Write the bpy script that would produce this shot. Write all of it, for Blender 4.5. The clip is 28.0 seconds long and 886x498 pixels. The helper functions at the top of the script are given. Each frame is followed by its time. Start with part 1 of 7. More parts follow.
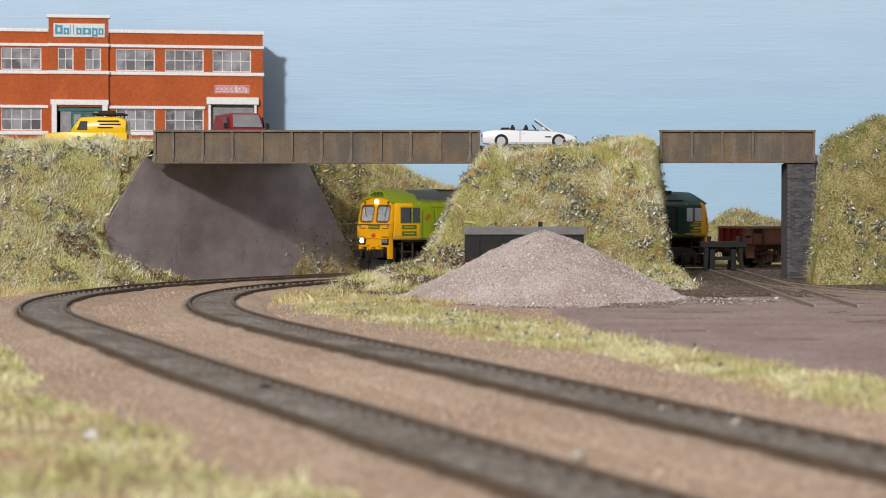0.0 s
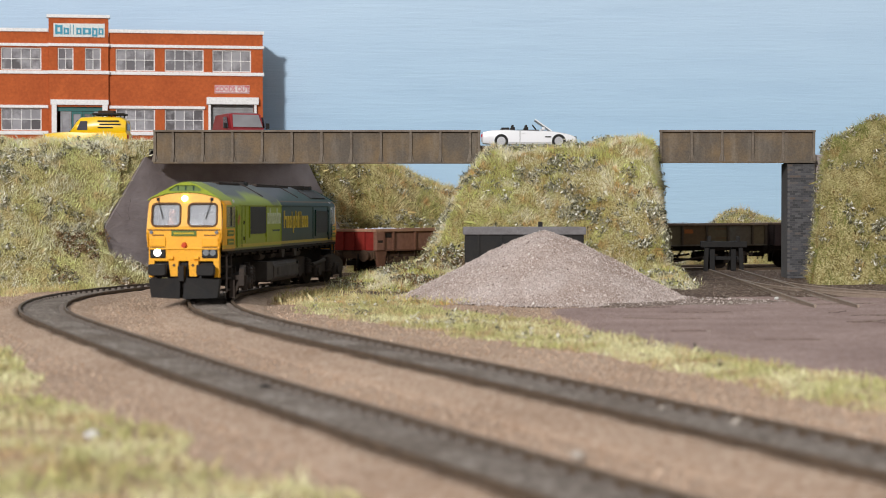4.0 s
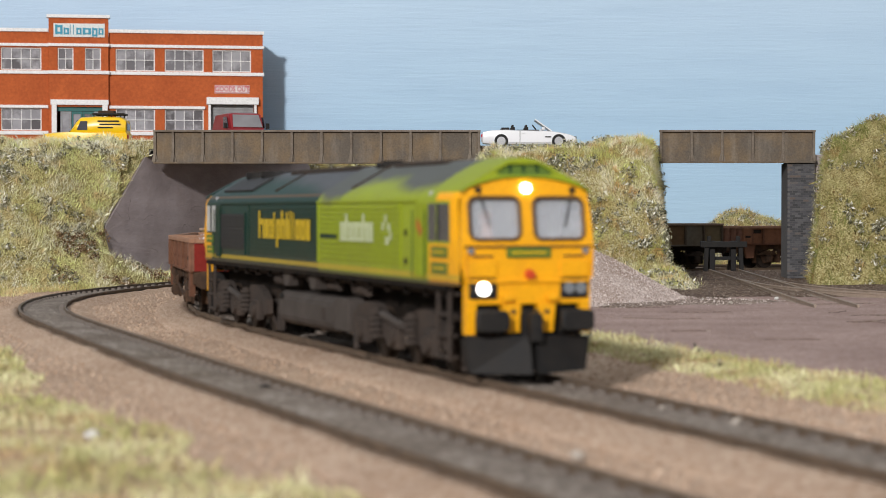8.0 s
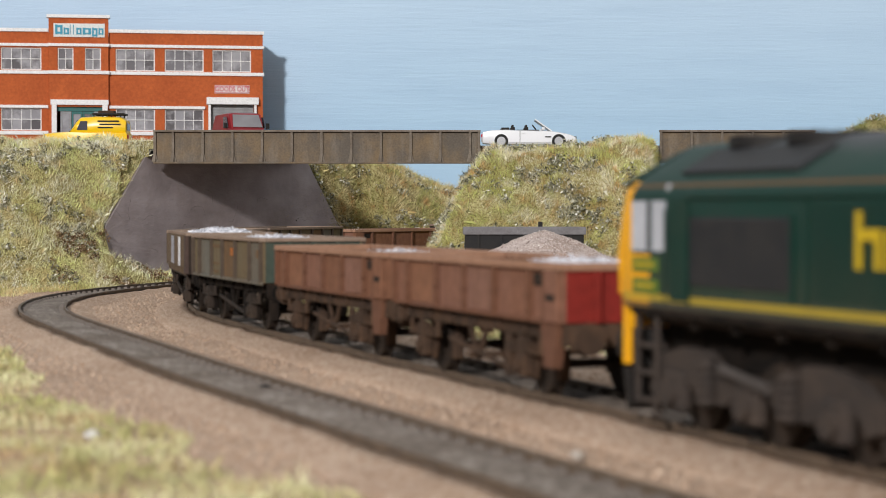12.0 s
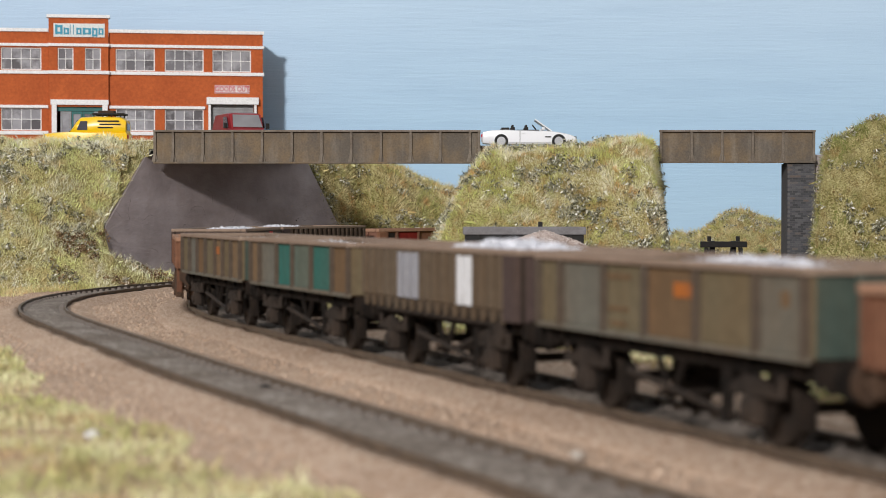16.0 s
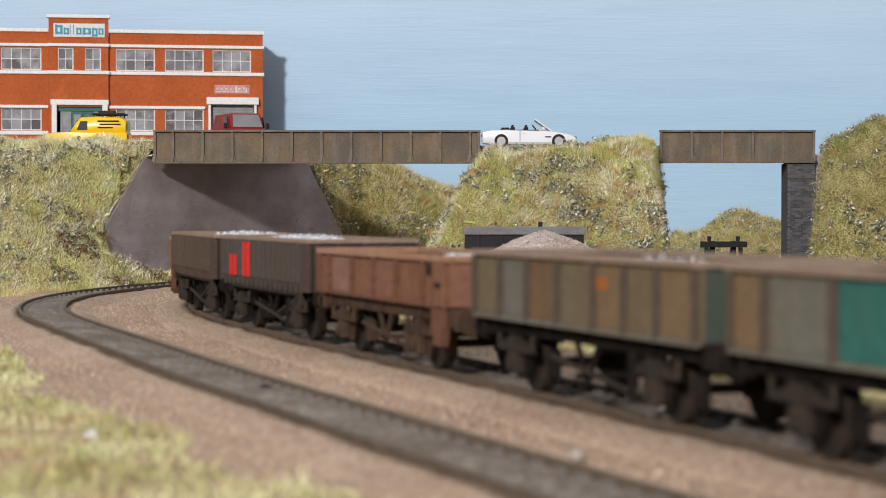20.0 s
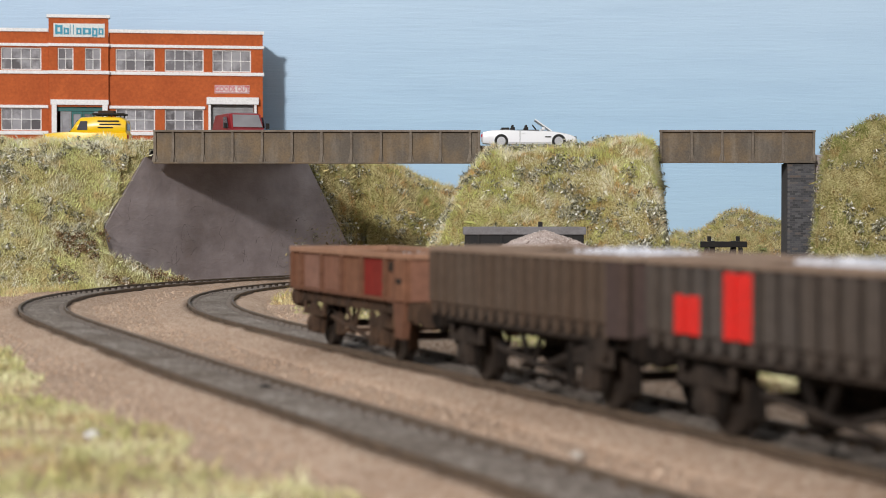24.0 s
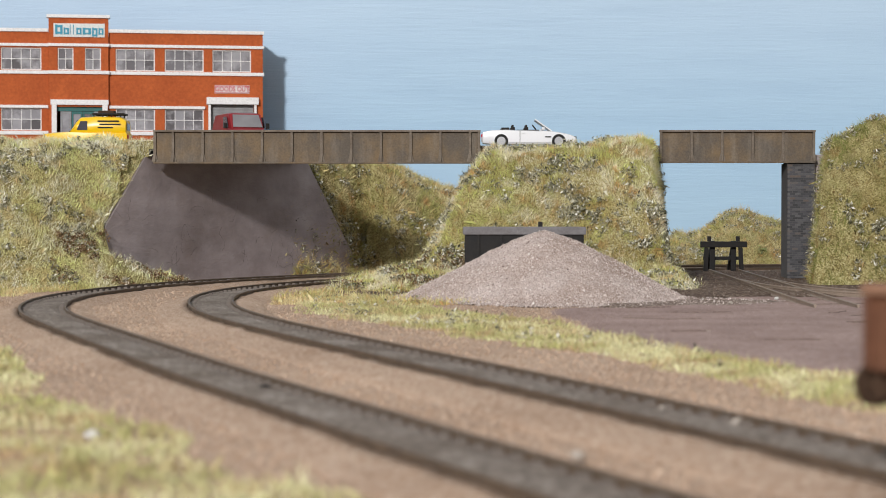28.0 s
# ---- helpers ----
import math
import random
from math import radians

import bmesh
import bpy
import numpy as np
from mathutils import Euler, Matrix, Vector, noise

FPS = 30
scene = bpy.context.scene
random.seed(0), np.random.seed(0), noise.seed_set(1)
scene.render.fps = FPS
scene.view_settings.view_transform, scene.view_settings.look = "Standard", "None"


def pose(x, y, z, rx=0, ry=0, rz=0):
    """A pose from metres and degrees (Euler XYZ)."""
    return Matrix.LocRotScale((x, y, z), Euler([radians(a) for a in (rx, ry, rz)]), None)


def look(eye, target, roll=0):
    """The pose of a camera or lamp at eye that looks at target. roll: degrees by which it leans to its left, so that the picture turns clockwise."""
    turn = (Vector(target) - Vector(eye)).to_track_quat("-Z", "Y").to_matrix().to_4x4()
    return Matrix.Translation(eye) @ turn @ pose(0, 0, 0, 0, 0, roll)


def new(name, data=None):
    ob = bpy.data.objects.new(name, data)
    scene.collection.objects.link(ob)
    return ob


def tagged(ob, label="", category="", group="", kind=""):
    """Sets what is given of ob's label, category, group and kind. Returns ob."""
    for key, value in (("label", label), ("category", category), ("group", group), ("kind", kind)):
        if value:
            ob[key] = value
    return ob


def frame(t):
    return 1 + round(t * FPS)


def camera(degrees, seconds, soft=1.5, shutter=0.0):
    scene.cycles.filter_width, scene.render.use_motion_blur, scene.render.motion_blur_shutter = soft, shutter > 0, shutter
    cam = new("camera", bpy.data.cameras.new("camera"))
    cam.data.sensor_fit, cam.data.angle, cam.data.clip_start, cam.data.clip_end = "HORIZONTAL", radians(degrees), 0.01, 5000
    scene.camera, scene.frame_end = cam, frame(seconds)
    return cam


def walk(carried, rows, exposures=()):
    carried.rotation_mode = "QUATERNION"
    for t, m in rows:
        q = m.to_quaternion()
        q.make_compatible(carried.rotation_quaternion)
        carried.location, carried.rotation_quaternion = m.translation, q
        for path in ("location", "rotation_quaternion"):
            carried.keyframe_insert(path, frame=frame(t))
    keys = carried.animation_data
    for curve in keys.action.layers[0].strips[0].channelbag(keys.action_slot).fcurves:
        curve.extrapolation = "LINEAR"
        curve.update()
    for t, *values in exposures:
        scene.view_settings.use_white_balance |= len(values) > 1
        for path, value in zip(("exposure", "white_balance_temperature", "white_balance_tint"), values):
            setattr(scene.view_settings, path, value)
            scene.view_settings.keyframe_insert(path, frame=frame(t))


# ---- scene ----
# A model railway at a scale of 1:76. Shapes are written in millimetres; part() turns them into metres.
MM = 0.001
EYE_Z = 39.3
TILT = 1.141

# camera: fixed on the edge of the baseboard
cam = camera(25.81, 28.0, soft=0.9, shutter=0.4)
cam.data.dof.use_dof = True
cam.data.dof.focus_distance = 1.15
cam.data.dof.aperture_fstop = 36
here = pose(0, 0, EYE_Z * MM, 90 - TILT, 0, 0)
walk(cam, [(0, here), (28, here)], exposures=[(0, 0.0), (28, 0.0)])

# light: the hall's pale ceiling all round, and one lamp in front of the layout, high on the camera's left
world = bpy.data.worlds.new("hall")
scene.world = world
world.use_nodes = True
wn = world.node_tree
bg = wn.nodes["Background"]
bg.inputs["Strength"].default_value = 0.56
wgeo = wn.nodes.new("ShaderNodeTexCoord")
wsep = wn.nodes.new("ShaderNodeSeparateXYZ")
wramp = wn.nodes.new("ShaderNodeValToRGB")
wmap = wn.nodes.new("ShaderNodeMapRange")
wmap.inputs["From Min"].default_value = -1
wn.links.new(wgeo.outputs["Generated"], wsep.inputs[0])
wn.links.new(wsep.outputs["Z"], wmap.inputs[0])
wn.links.new(wmap.outputs[0], wramp.inputs[0])
wn.links.new(wramp.outputs[0], bg.inputs["Color"])
wramp.color_ramp.elements[0].position, wramp.color_ramp.elements[0].color = 0.45, (0.10, 0.095, 0.09, 1)
wramp.color_ramp.elements[1].position, wramp.color_ramp.elements[1].color = 0.75, (0.93, 0.97, 1.0, 1)

lamp = bpy.data.lights.new("hall_lamp", "AREA")
lamp.shape, lamp.size, lamp.energy, lamp.color = "DISK", 0.34, 264, (1.0, 0.965, 0.945)
lamp_ob = new("hall_lamp", lamp)
lamp_ob.matrix_world = look((-1.45, -4.0, 1.85), (0, 1.2, 0.03))


# ---------------------------------------------------------------- materials
def material(name, build, rough=0.8, metal=0.0, spec=0.3):
    m = bpy.data.materials.new(name)
    m.use_nodes = True
    nt = m.node_tree
    b = nt.nodes["Principled BSDF"]
    b.inputs["Roughness"].default_value = rough
    b.inputs["Metallic"].default_value = metal
    b.inputs["Specular IOR Level"].default_value = spec
    build(nt, b)
    return m


def node(nt, kind, **inputs):
    n = nt.nodes.new("ShaderNode" + kind)
    for k, v in inputs.items():
        n.inputs[k.replace("_", " ")].default_value = v
    return n


def noise_tex(nt, scale, detail=4.0, rough=0.6, space="Object", stretch=(1, 1, 1)):
    """Noise whose grain is 1/scale of a millimetre-scaled space; scale is in cells per metre."""
    tc = node(nt, "TexCoord")
    mp = node(nt, "Mapping")
    mp.inputs["Scale"].default_value = stretch
    n = node(nt, "TexNoise", Scale=scale, Detail=detail, Roughness=rough)
    nt.links.new(tc.outputs[space], mp.inputs[0])
    nt.links.new(mp.outputs[0], n.inputs["Vector"])
    return n.outputs["Fac"]


def ramp(nt, fac, stops):
    r = node(nt, "ValToRGB")
    e = r.color_ramp.elements
    e[0].position, e[0].color = stops[0][0], (*stops[0][1], 1)
    e[1].position, e[1].color = stops[-1][0], (*stops[-1][1], 1)
    for p, c in stops[1:-1]:
        e.new(p).color = (*c, 1)
    nt.links.new(fac, r.inputs[0])
    return r.outputs[0]


def mix(nt, fac, a, b, mode="MIX"):
    m = nt.nodes.new("ShaderNodeMix")
    m.data_type, m.blend_type = "RGBA", mode
    for sock, v in ((m.inputs[0], fac), (m.inputs[6], a), (m.inputs[7], b)):
        if isinstance(v, (int, float)):
            sock.default_value = v
        elif isinstance(v, tuple):
            sock.default_value = (*v, 1)
        else:
            nt.links.new(v, sock)
    return m.outputs[2]


def maths(nt, op, a, b=0.0):
    m = node(nt, "Math")
    m.operation = op
    for sock, v in ((m.inputs[0], a), (m.inputs[1], b)):
        if isinstance(v, (int, float)):
            sock.default_value = v
        else:
            nt.links.new(v, sock)
    return m.outputs[0]


def bump(nt, b, height, dist, strength=0.6):
    n = node(nt, "Bump", Distance=dist, Strength=strength)
    nt.links.new(height, n.inputs["Height"])
    nt.links.new(n.outputs[0], b.inputs["Normal"])


def axis(nt, which):
    tc = node(nt, "TexCoord")
    sp = node(nt, "SeparateXYZ")
    nt.links.new(tc.outputs["Object"], sp.inputs[0])
    return maths(nt, "MULTIPLY", sp.outputs[which], 1000.0)


def paint(name, colour, rough=0.55, dirt=(0.09, 0.07, 0.055), amount=0.35, spec=0.35, grain=160, metal=0.0, relief=0.00008, stretch=(1, 1, 1), speck=1.0):
    """Model paint with dust and grime in blotches, and fine grain."""
    def build(nt, b):
        f = ramp(nt, noise_tex(nt, grain, 5, 0.65, stretch=stretch), [(0.38, (0, 0, 0)), (0.75, (amount, amount, amount))])
        g = noise_tex(nt, grain * 9, 2)
        base = mix(nt, f, colour, dirt)
        v = ramp(nt, g, [(0.25, (1 - 0.18 * speck,) * 3), (0.75, (1 + 0.12 * speck,) * 3)])
        nt.links.new(mix(nt, 1.0, base, v, "MULTIPLY"), b.inputs["Base Color"])
        nt.links.new(maths(nt, "ADD", maths(nt, "MULTIPLY", f, 0.3), rough), b.inputs["Roughness"])
        bump(nt, b, g, relief, 0.5)
    return material(name, build, rough, metal, spec)


def grains(name, stops, scale, relief, blotch=25, blotch_col=(0.75, 0.72, 0.7), rough=0.95):
    """Loose stone or earth: cells of differing tone with relief, under large soft stains."""
    def build(nt, b):
        tc = node(nt, "TexCoord")
        vo = node(nt, "TexVoronoi", Scale=scale)
        nt.links.new(tc.outputs["Object"], vo.inputs["Vector"])
        sp = node(nt, "SeparateXYZ")
        nt.links.new(vo.outputs["Color"], sp.inputs[0])
        c = ramp(nt, sp.outputs[0], stops)
        st = ramp(nt, noise_tex(nt, blotch, 5, 0.6), [(0.35, blotch_col), (0.65, (1.05, 1.05, 1.05))])
        nt.links.new(mix(nt, 1.0, c, st, "MULTIPLY"), b.inputs["Base Color"])
        h = maths(nt, "SUBTRACT", maths(nt, "MULTIPLY", noise_tex(nt, scale * 0.4, 3), 0.8), vo.outputs["Distance"])
        bump(nt, b, h, relief, 0.9)
    return material(name, build, rough, 0, 0.15)


def islands(name, stops, rough=0.8, scale=22, second=None, trans=0.0):
    """Blades, leaves or stones: a tone for each island, with patches over the place."""
    def build(nt, b):
        g = node(nt, "NewGeometry")
        c = ramp(nt, g.outputs["Random Per Island"], stops)
        if second:
            f = ramp(nt, noise_tex(nt, scale, 4, 0.6), [(0.4, (0, 0, 0)), (0.62, (1, 1, 1))])
            c = mix(nt, f, c, ramp(nt, g.outputs["Random Per Island"], second))
        nt.links.new(c, b.inputs["Base Color"])
    return material(name, build, rough, 0, 0.15)


def glass(name, tint=(0.02, 0.025, 0.03), rough=0.12):
    def build(nt, b):
        f = noise_tex(nt, 60, 3)
        nt.links.new(mix(nt, f, tint, tuple(min(1, v * 2.2 + 0.03) for v in tint)), b.inputs["Base Color"])
    return material(name, build, rough, 0, 0.6)


def glow(name, colour, strength):
    def build(nt, b):
        b.inputs["Base Color"].default_value = (*colour, 1)
        b.inputs["Emission Color"].default_value = (*colour, 1)
        b.inputs["Emission Strength"].default_value = strength
    return material(name, build, 0.3)


M_SOIL = grains("tan_ballast", [(0.0, (0.37, 0.245, 0.165)), (0.35, (0.50, 0.35, 0.25)), (0.7, (0.57, 0.415, 0.31)), (1.0, (0.67, 0.535, 0.43))], 1300, 0.0005, 14, (0.84, 0.81, 0.79))
M_GRIT = grains("dirty_grey_ballast", [(0.0, (0.165, 0.134, 0.112)), (0.4, (0.25, 0.21, 0.18)), (0.9, (0.355, 0.305, 0.265)), (1.0, (0.55, 0.50, 0.45))], 900, 0.0005, 34, (0.66, 0.62, 0.58))
M_YARD = grains("pink_brown_hardstanding", [(0.0, (0.33, 0.228, 0.198)), (0.5, (0.385, 0.277, 0.245)), (1.0, (0.45, 0.335, 0.30))], 700, 0.0005, 26, (0.80, 0.78, 0.78))
M_PILE = grains("pink_grey_gravel", [(0.0, (0.43, 0.345, 0.31)), (0.4, (0.57, 0.47, 0.43)), (1.0, (0.70, 0.60, 0.565))], 1300, 0.0006, 24, (0.70, 0.63, 0.57))
M_EARTH = grains("bank_earth", [(0.0, (0.22, 0.18, 0.075)), (0.5, (0.46, 0.41, 0.18)), (1.0, (0.66, 0.60, 0.33))], 1500, 0.0008, 42, (0.62, 0.56, 0.46))
M_RAIL = paint("rust_brown_rail", (0.15, 0.105, 0.072), 0.6, (0.05, 0.04, 0.03), 0.5)
M_MUD = grains("brown_earth", [(0.0, (0.085, 0.055, 0.04)), (0.4, (0.145, 0.10, 0.075)), (0.85, (0.205, 0.15, 0.116)), (1.0, (0.42, 0.35, 0.29))], 900, 0.0007, 24, (0.72, 0.70, 0.68))
M_FOOTEARTH = grains("earth_and_gravel", [(0.0, (0.15, 0.105, 0.08)), (0.4, (0.25, 0.185, 0.15)), (0.8, (0.36, 0.285, 0.24)), (1.0, (0.55, 0.47, 0.42))], 1000, 0.0007, 30, (0.66, 0.62, 0.58))
M_SLEEPER = paint("dark_sleeper", (0.19, 0.16, 0.138), 0.85, (0.15, 0.12, 0.1), 0.5)


def render_coat():
    """Trowelled render: long flat ridges, pits and brown weather stains."""
    def build(nt, b):
        ridge = noise_tex(nt, 45, 6, 0.62, stretch=(0.6, 1, 1.3))
        pits = noise_tex(nt, 420, 3, 0.6, stretch=(0.6, 1, 1.4))
        stain = ramp(nt, noise_tex(nt, 18, 5, 0.65), [(0.36, (0, 0, 0)), (0.72, (0.9, 0.9, 0.9))])
        c = mix(nt, stain, (0.41, 0.355, 0.36), (0.25, 0.205, 0.195))
        v = ramp(nt, ridge, [(0.3, (0.8, 0.8, 0.8)), (0.62, (1.06, 1.06, 1.06))])
        nt.links.new(mix(nt, 1.0, c, v, "MULTIPLY"), b.inputs["Base Color"])
        bump(nt, b, maths(nt, "ADD", ridge, maths(nt, "MULTIPLY", pits, 0.25)), 0.0018, 0.6)
    return material("grey_render", build, 0.9, 0, 0.15)


M_CONCRETE = render_coat()
M_GIRDERPALE = paint("pale_girder_edge", (0.215, 0.18, 0.145), 0.75, (0.10, 0.075, 0.055), 0.8, 0.2, 120, 0, 0.0002)


def girder_paint():
    """Brown-grey girder paint with rust bloom in the panels and pale runs."""
    def build(nt, b):
        bloom = ramp(nt, noise_tex(nt, 48, 5, 0.65), [(0.4, (0, 0, 0)), (0.66, (1, 1, 1))])
        runs = ramp(nt, noise_tex(nt, 170, 4, 0.65, stretch=(1, 1, 0.16)), [(0.5, (0, 0, 0)), (0.78, (0.55, 0.55, 0.55))])
        c = mix(nt, bloom, (0.125, 0.105, 0.085), (0.20, 0.142, 0.085))
        c = mix(nt, runs, c, (0.26, 0.225, 0.185))
        fine = noise_tex(nt, 900, 3)
        v = ramp(nt, fine, [(0.3, (0.82, 0.82, 0.82)), (0.7, (1.1, 1.1, 1.1))])
        nt.links.new(mix(nt, 1.0, c, v, "MULTIPLY"), b.inputs["Base Color"])
        bump(nt, b, fine, 0.00025, 0.6)
    return material("weathered_girder", build, 0.75, 0, 0.2)


M_GIRDER = girder_paint()
M_ROAD = paint("road_grey", (0.14, 0.13, 0.125), 0.9, (0.22, 0.19, 0.16), 0.5, 0.15, 60, 0, 0.0002)
M_PIER = paint("dark_pier_brick", (0.125, 0.128, 0.14), 0.85, (0.05, 0.047, 0.045), 0.9, 0.2, 60, 0, 0.0006)


def pier_brick(nt, b):
    oi = node(nt, "ObjectInfo")
    c = ramp(nt, oi.outputs["Random"], [(0.0, (0.055, 0.056, 0.062)), (0.5, (0.10, 0.102, 0.112)), (0.9, (0.15, 0.15, 0.158)), (1.0, (0.17, 0.13, 0.11))])
    f = ramp(nt, noise_tex(nt, 120, 5, 0.7, "Generated"), [(0.4, (0, 0, 0)), (0.7, (0.7, 0.7, 0.7))])
    nt.links.new(mix(nt, f, c, (0.045, 0.04, 0.036)), b.inputs["Base Color"])
    bump(nt, b, noise_tex(nt, 900, 4), 0.0004, 0.6)


M_PIERBRICK = material("pier_brick", pier_brick, 0.85, 0, 0.2)
M_MORTAR = paint("pier_mortar", (0.13, 0.125, 0.125), 0.9)
M_BRICK = paint("orange_red_brick", (0.52, 0.125, 0.04), 0.85, (0.33, 0.075, 0.03), 0.6, 0.15, 50, 0, 0.0002)
M_WHITE = paint("white_trim", (0.88, 0.86, 0.85), 0.6, (0.6, 0.56, 0.52), 0.15, 0.25, 120)
M_TEAL = paint("teal_frame", (0.03, 0.16, 0.15), 0.5)
M_SHUTTER = paint("grey_shutter", (0.33, 0.33, 0.34), 0.6)
M_SIGN = paint("sign_white", (0.78, 0.78, 0.76), 0.6, (0.6, 0.6, 0.58), 0.2)
M_SIGNBLUE = paint("sign_blue", (0.06, 0.33, 0.47), 0.6, (0.2, 0.4, 0.5), 0.2)
M_SIGNRED = paint("sign_red", (0.55, 0.03, 0.05), 0.6, amount=0.1)
M_BLACK = paint("black_plastic", (0.013, 0.0125, 0.013), 0.6, (0.045, 0.038, 0.03), 0.4, 0.25)
M_UNDER = paint("dark_underframe", (0.009, 0.0075, 0.0065), 0.85, (0.045, 0.031, 0.023), 0.55, 0.1)
M_RIMGREY = paint("worn_grey_rim", (0.21, 0.20, 0.205), 0.7, (0.09, 0.08, 0.075), 0.6)
M_FRAMEBROWN = paint("weathered_brown_frame", (0.042, 0.027, 0.019), 0.8, (0.13, 0.072, 0.042), 0.75, 0.2)
M_CHASSIS = paint("grey_brown_chassis", (0.026, 0.02, 0.0165), 0.8, (0.07, 0.049, 0.036), 0.75, 0.2)
M_BOGIE = paint("grey_bogie", (0.045, 0.037, 0.033), 0.8, (0.085, 0.062, 0.048), 0.65, 0.15)
M_OLDRAIL = paint("brown_yard_rail", (0.33, 0.26, 0.205), 0.6, (0.18, 0.13, 0.10), 0.5)
M_WHEEL = paint("steel_wheel", (0.022, 0.017, 0.014), 0.7, (0.085, 0.055, 0.036), 0.6, 0.2)
M_TANK = paint("fuel_tank_grey", (0.074, 0.063, 0.057), 0.7, (0.04, 0.033, 0.028), 0.6, 0.2, 60, speck=0.5)
M_YELLOW = paint("loco_yellow", (0.88, 0.41, 0.005), 0.42, (0.35, 0.15, 0.02), 0.18, 0.4)
LIME, GREEN = (0.275, 0.34, 0.013), (0.004, 0.032, 0.0225)
M_LIME = paint("loco_lime", LIME, 0.5, (0.16, 0.16, 0.045), 0.3, 0.2)
M_DKGREEN = paint("loco_dark_green", GREEN, 0.45, (0.03, 0.035, 0.026), 0.3, 0.25)
M_PANELGREEN = paint("panel_green", (0.10, 0.17, 0.02), 0.5)
M_GRILLE = paint("grille_black", (0.02, 0.021, 0.024), 0.6, (0.07, 0.06, 0.05), 0.3)
M_GLASS = glass("cab_glass", (0.035, 0.035, 0.045))


def milky_pane(nt, b):
    # Only partly clear: the pale milky colour imitates sky reflected in the screen.
    b.inputs["Transmission Weight"].default_value = 0.72
    b.inputs["IOR"].default_value = 1.45
    f = noise_tex(nt, 60, 3)
    nt.links.new(mix(nt, f, (0.62, 0.65, 0.70), (0.80, 0.82, 0.85)), b.inputs["Base Color"])


M_SCREEN = material("milky_screen", milky_pane, 0.06, 0, 0.5)
M_PALEGLASS = glass("pale_cab_glass", (0.30, 0.31, 0.34), 0.2)


def factory_pane(nt, b):
    oi = node(nt, "ObjectInfo")
    # Pale blotches and varied greys paint reflections into the panes.
    f = ramp(nt, noise_tex(nt, 55, 4, 0.7), [(0.45, (0, 0, 0)), (0.62, (1, 1, 1))])
    base = ramp(nt, oi.outputs["Random"], [(0.0, (0.12, 0.11, 0.115)), (0.6, (0.22, 0.21, 0.225)), (1.0, (0.34, 0.33, 0.35))])
    nt.links.new(mix(nt, f, base, (0.40, 0.39, 0.41)), b.inputs["Base Color"])


M_WINGLASS = material("factory_glass", factory_pane, 0.15, 0, 0.6)
M_VANGLASS = glass("van_glass", (0.13, 0.125, 0.13), 0.2)
M_LIGHT = glow("headlight_glow", (1.0, 0.97, 0.9), 6.0)
M_LENS = paint("unlit_lens", (0.20, 0.22, 0.24), 0.2, amount=0.2, spec=0.6)
M_REDLAMP = paint("red_coupling_hook", (0.62, 0.07, 0.02), 0.5, amount=0.1)
M_GOLD = paint("gold_lettering", (0.58, 0.40, 0.01), 0.5, amount=0.15)
M_PALE = paint("pale_lettering", (0.50, 0.56, 0.34), 0.5, amount=0.15)
M_VANYELLOW = paint("van_yellow", (0.88, 0.55, 0.004), 0.3, (0.5, 0.3, 0.02), 0.12, 0.5, relief=0.000002, speck=0.15)
M_CARWHITE = paint("car_white", (0.84, 0.84, 0.86), 0.25, (0.7, 0.7, 0.7), 0.08, 0.5, relief=0.000002, speck=0.1)
M_VANRED = paint("van_red", (0.27, 0.016, 0.022), 0.4, amount=0.2, relief=0.000005, speck=0.3)
M_TYRE = paint("tyre", (0.02, 0.02, 0.021), 0.85, amount=0.2)
M_CHROME = paint("hub_silver", (0.55, 0.55, 0.57), 0.3, amount=0.1, metal=0.7)
M_WHITEPATCH_STONE = paint("white_stone", (0.72, 0.70, 0.66), 0.8)
M_PALESTONE = paint("pale_stone", (0.50, 0.44, 0.38), 0.85)
M_DRIVER = paint("driver_figure", (0.35, 0.15, 0.10), 0.7)
M_STONE = islands("white_stone_load", [(0.0, (0.42, 0.42, 0.45)), (0.5, (0.60, 0.60, 0.64)), (1.0, (0.82, 0.82, 0.86))])
M_CHIP = islands("gravel_chips", [(0.0, (0.13, 0.095, 0.08)), (0.07, (0.34, 0.27, 0.24)), (0.45, (0.54, 0.45, 0.41)), (0.9, (0.66, 0.57, 0.53)), (1.0, (0.8, 0.77, 0.73))])
M_TWIGSTONE = islands("mixed_crumbs", [(0.0, (0.05, 0.035, 0.028)), (0.45, (0.20, 0.14, 0.105)), (0.85, (0.28, 0.21, 0.17)), (1.0, (0.48, 0.42, 0.36))])
M_TANCHIP = islands("ballast_chips", [(0.0, (0.34, 0.23, 0.155)), (0.5, (0.46, 0.325, 0.235)), (1.0, (0.57, 0.435, 0.33))])


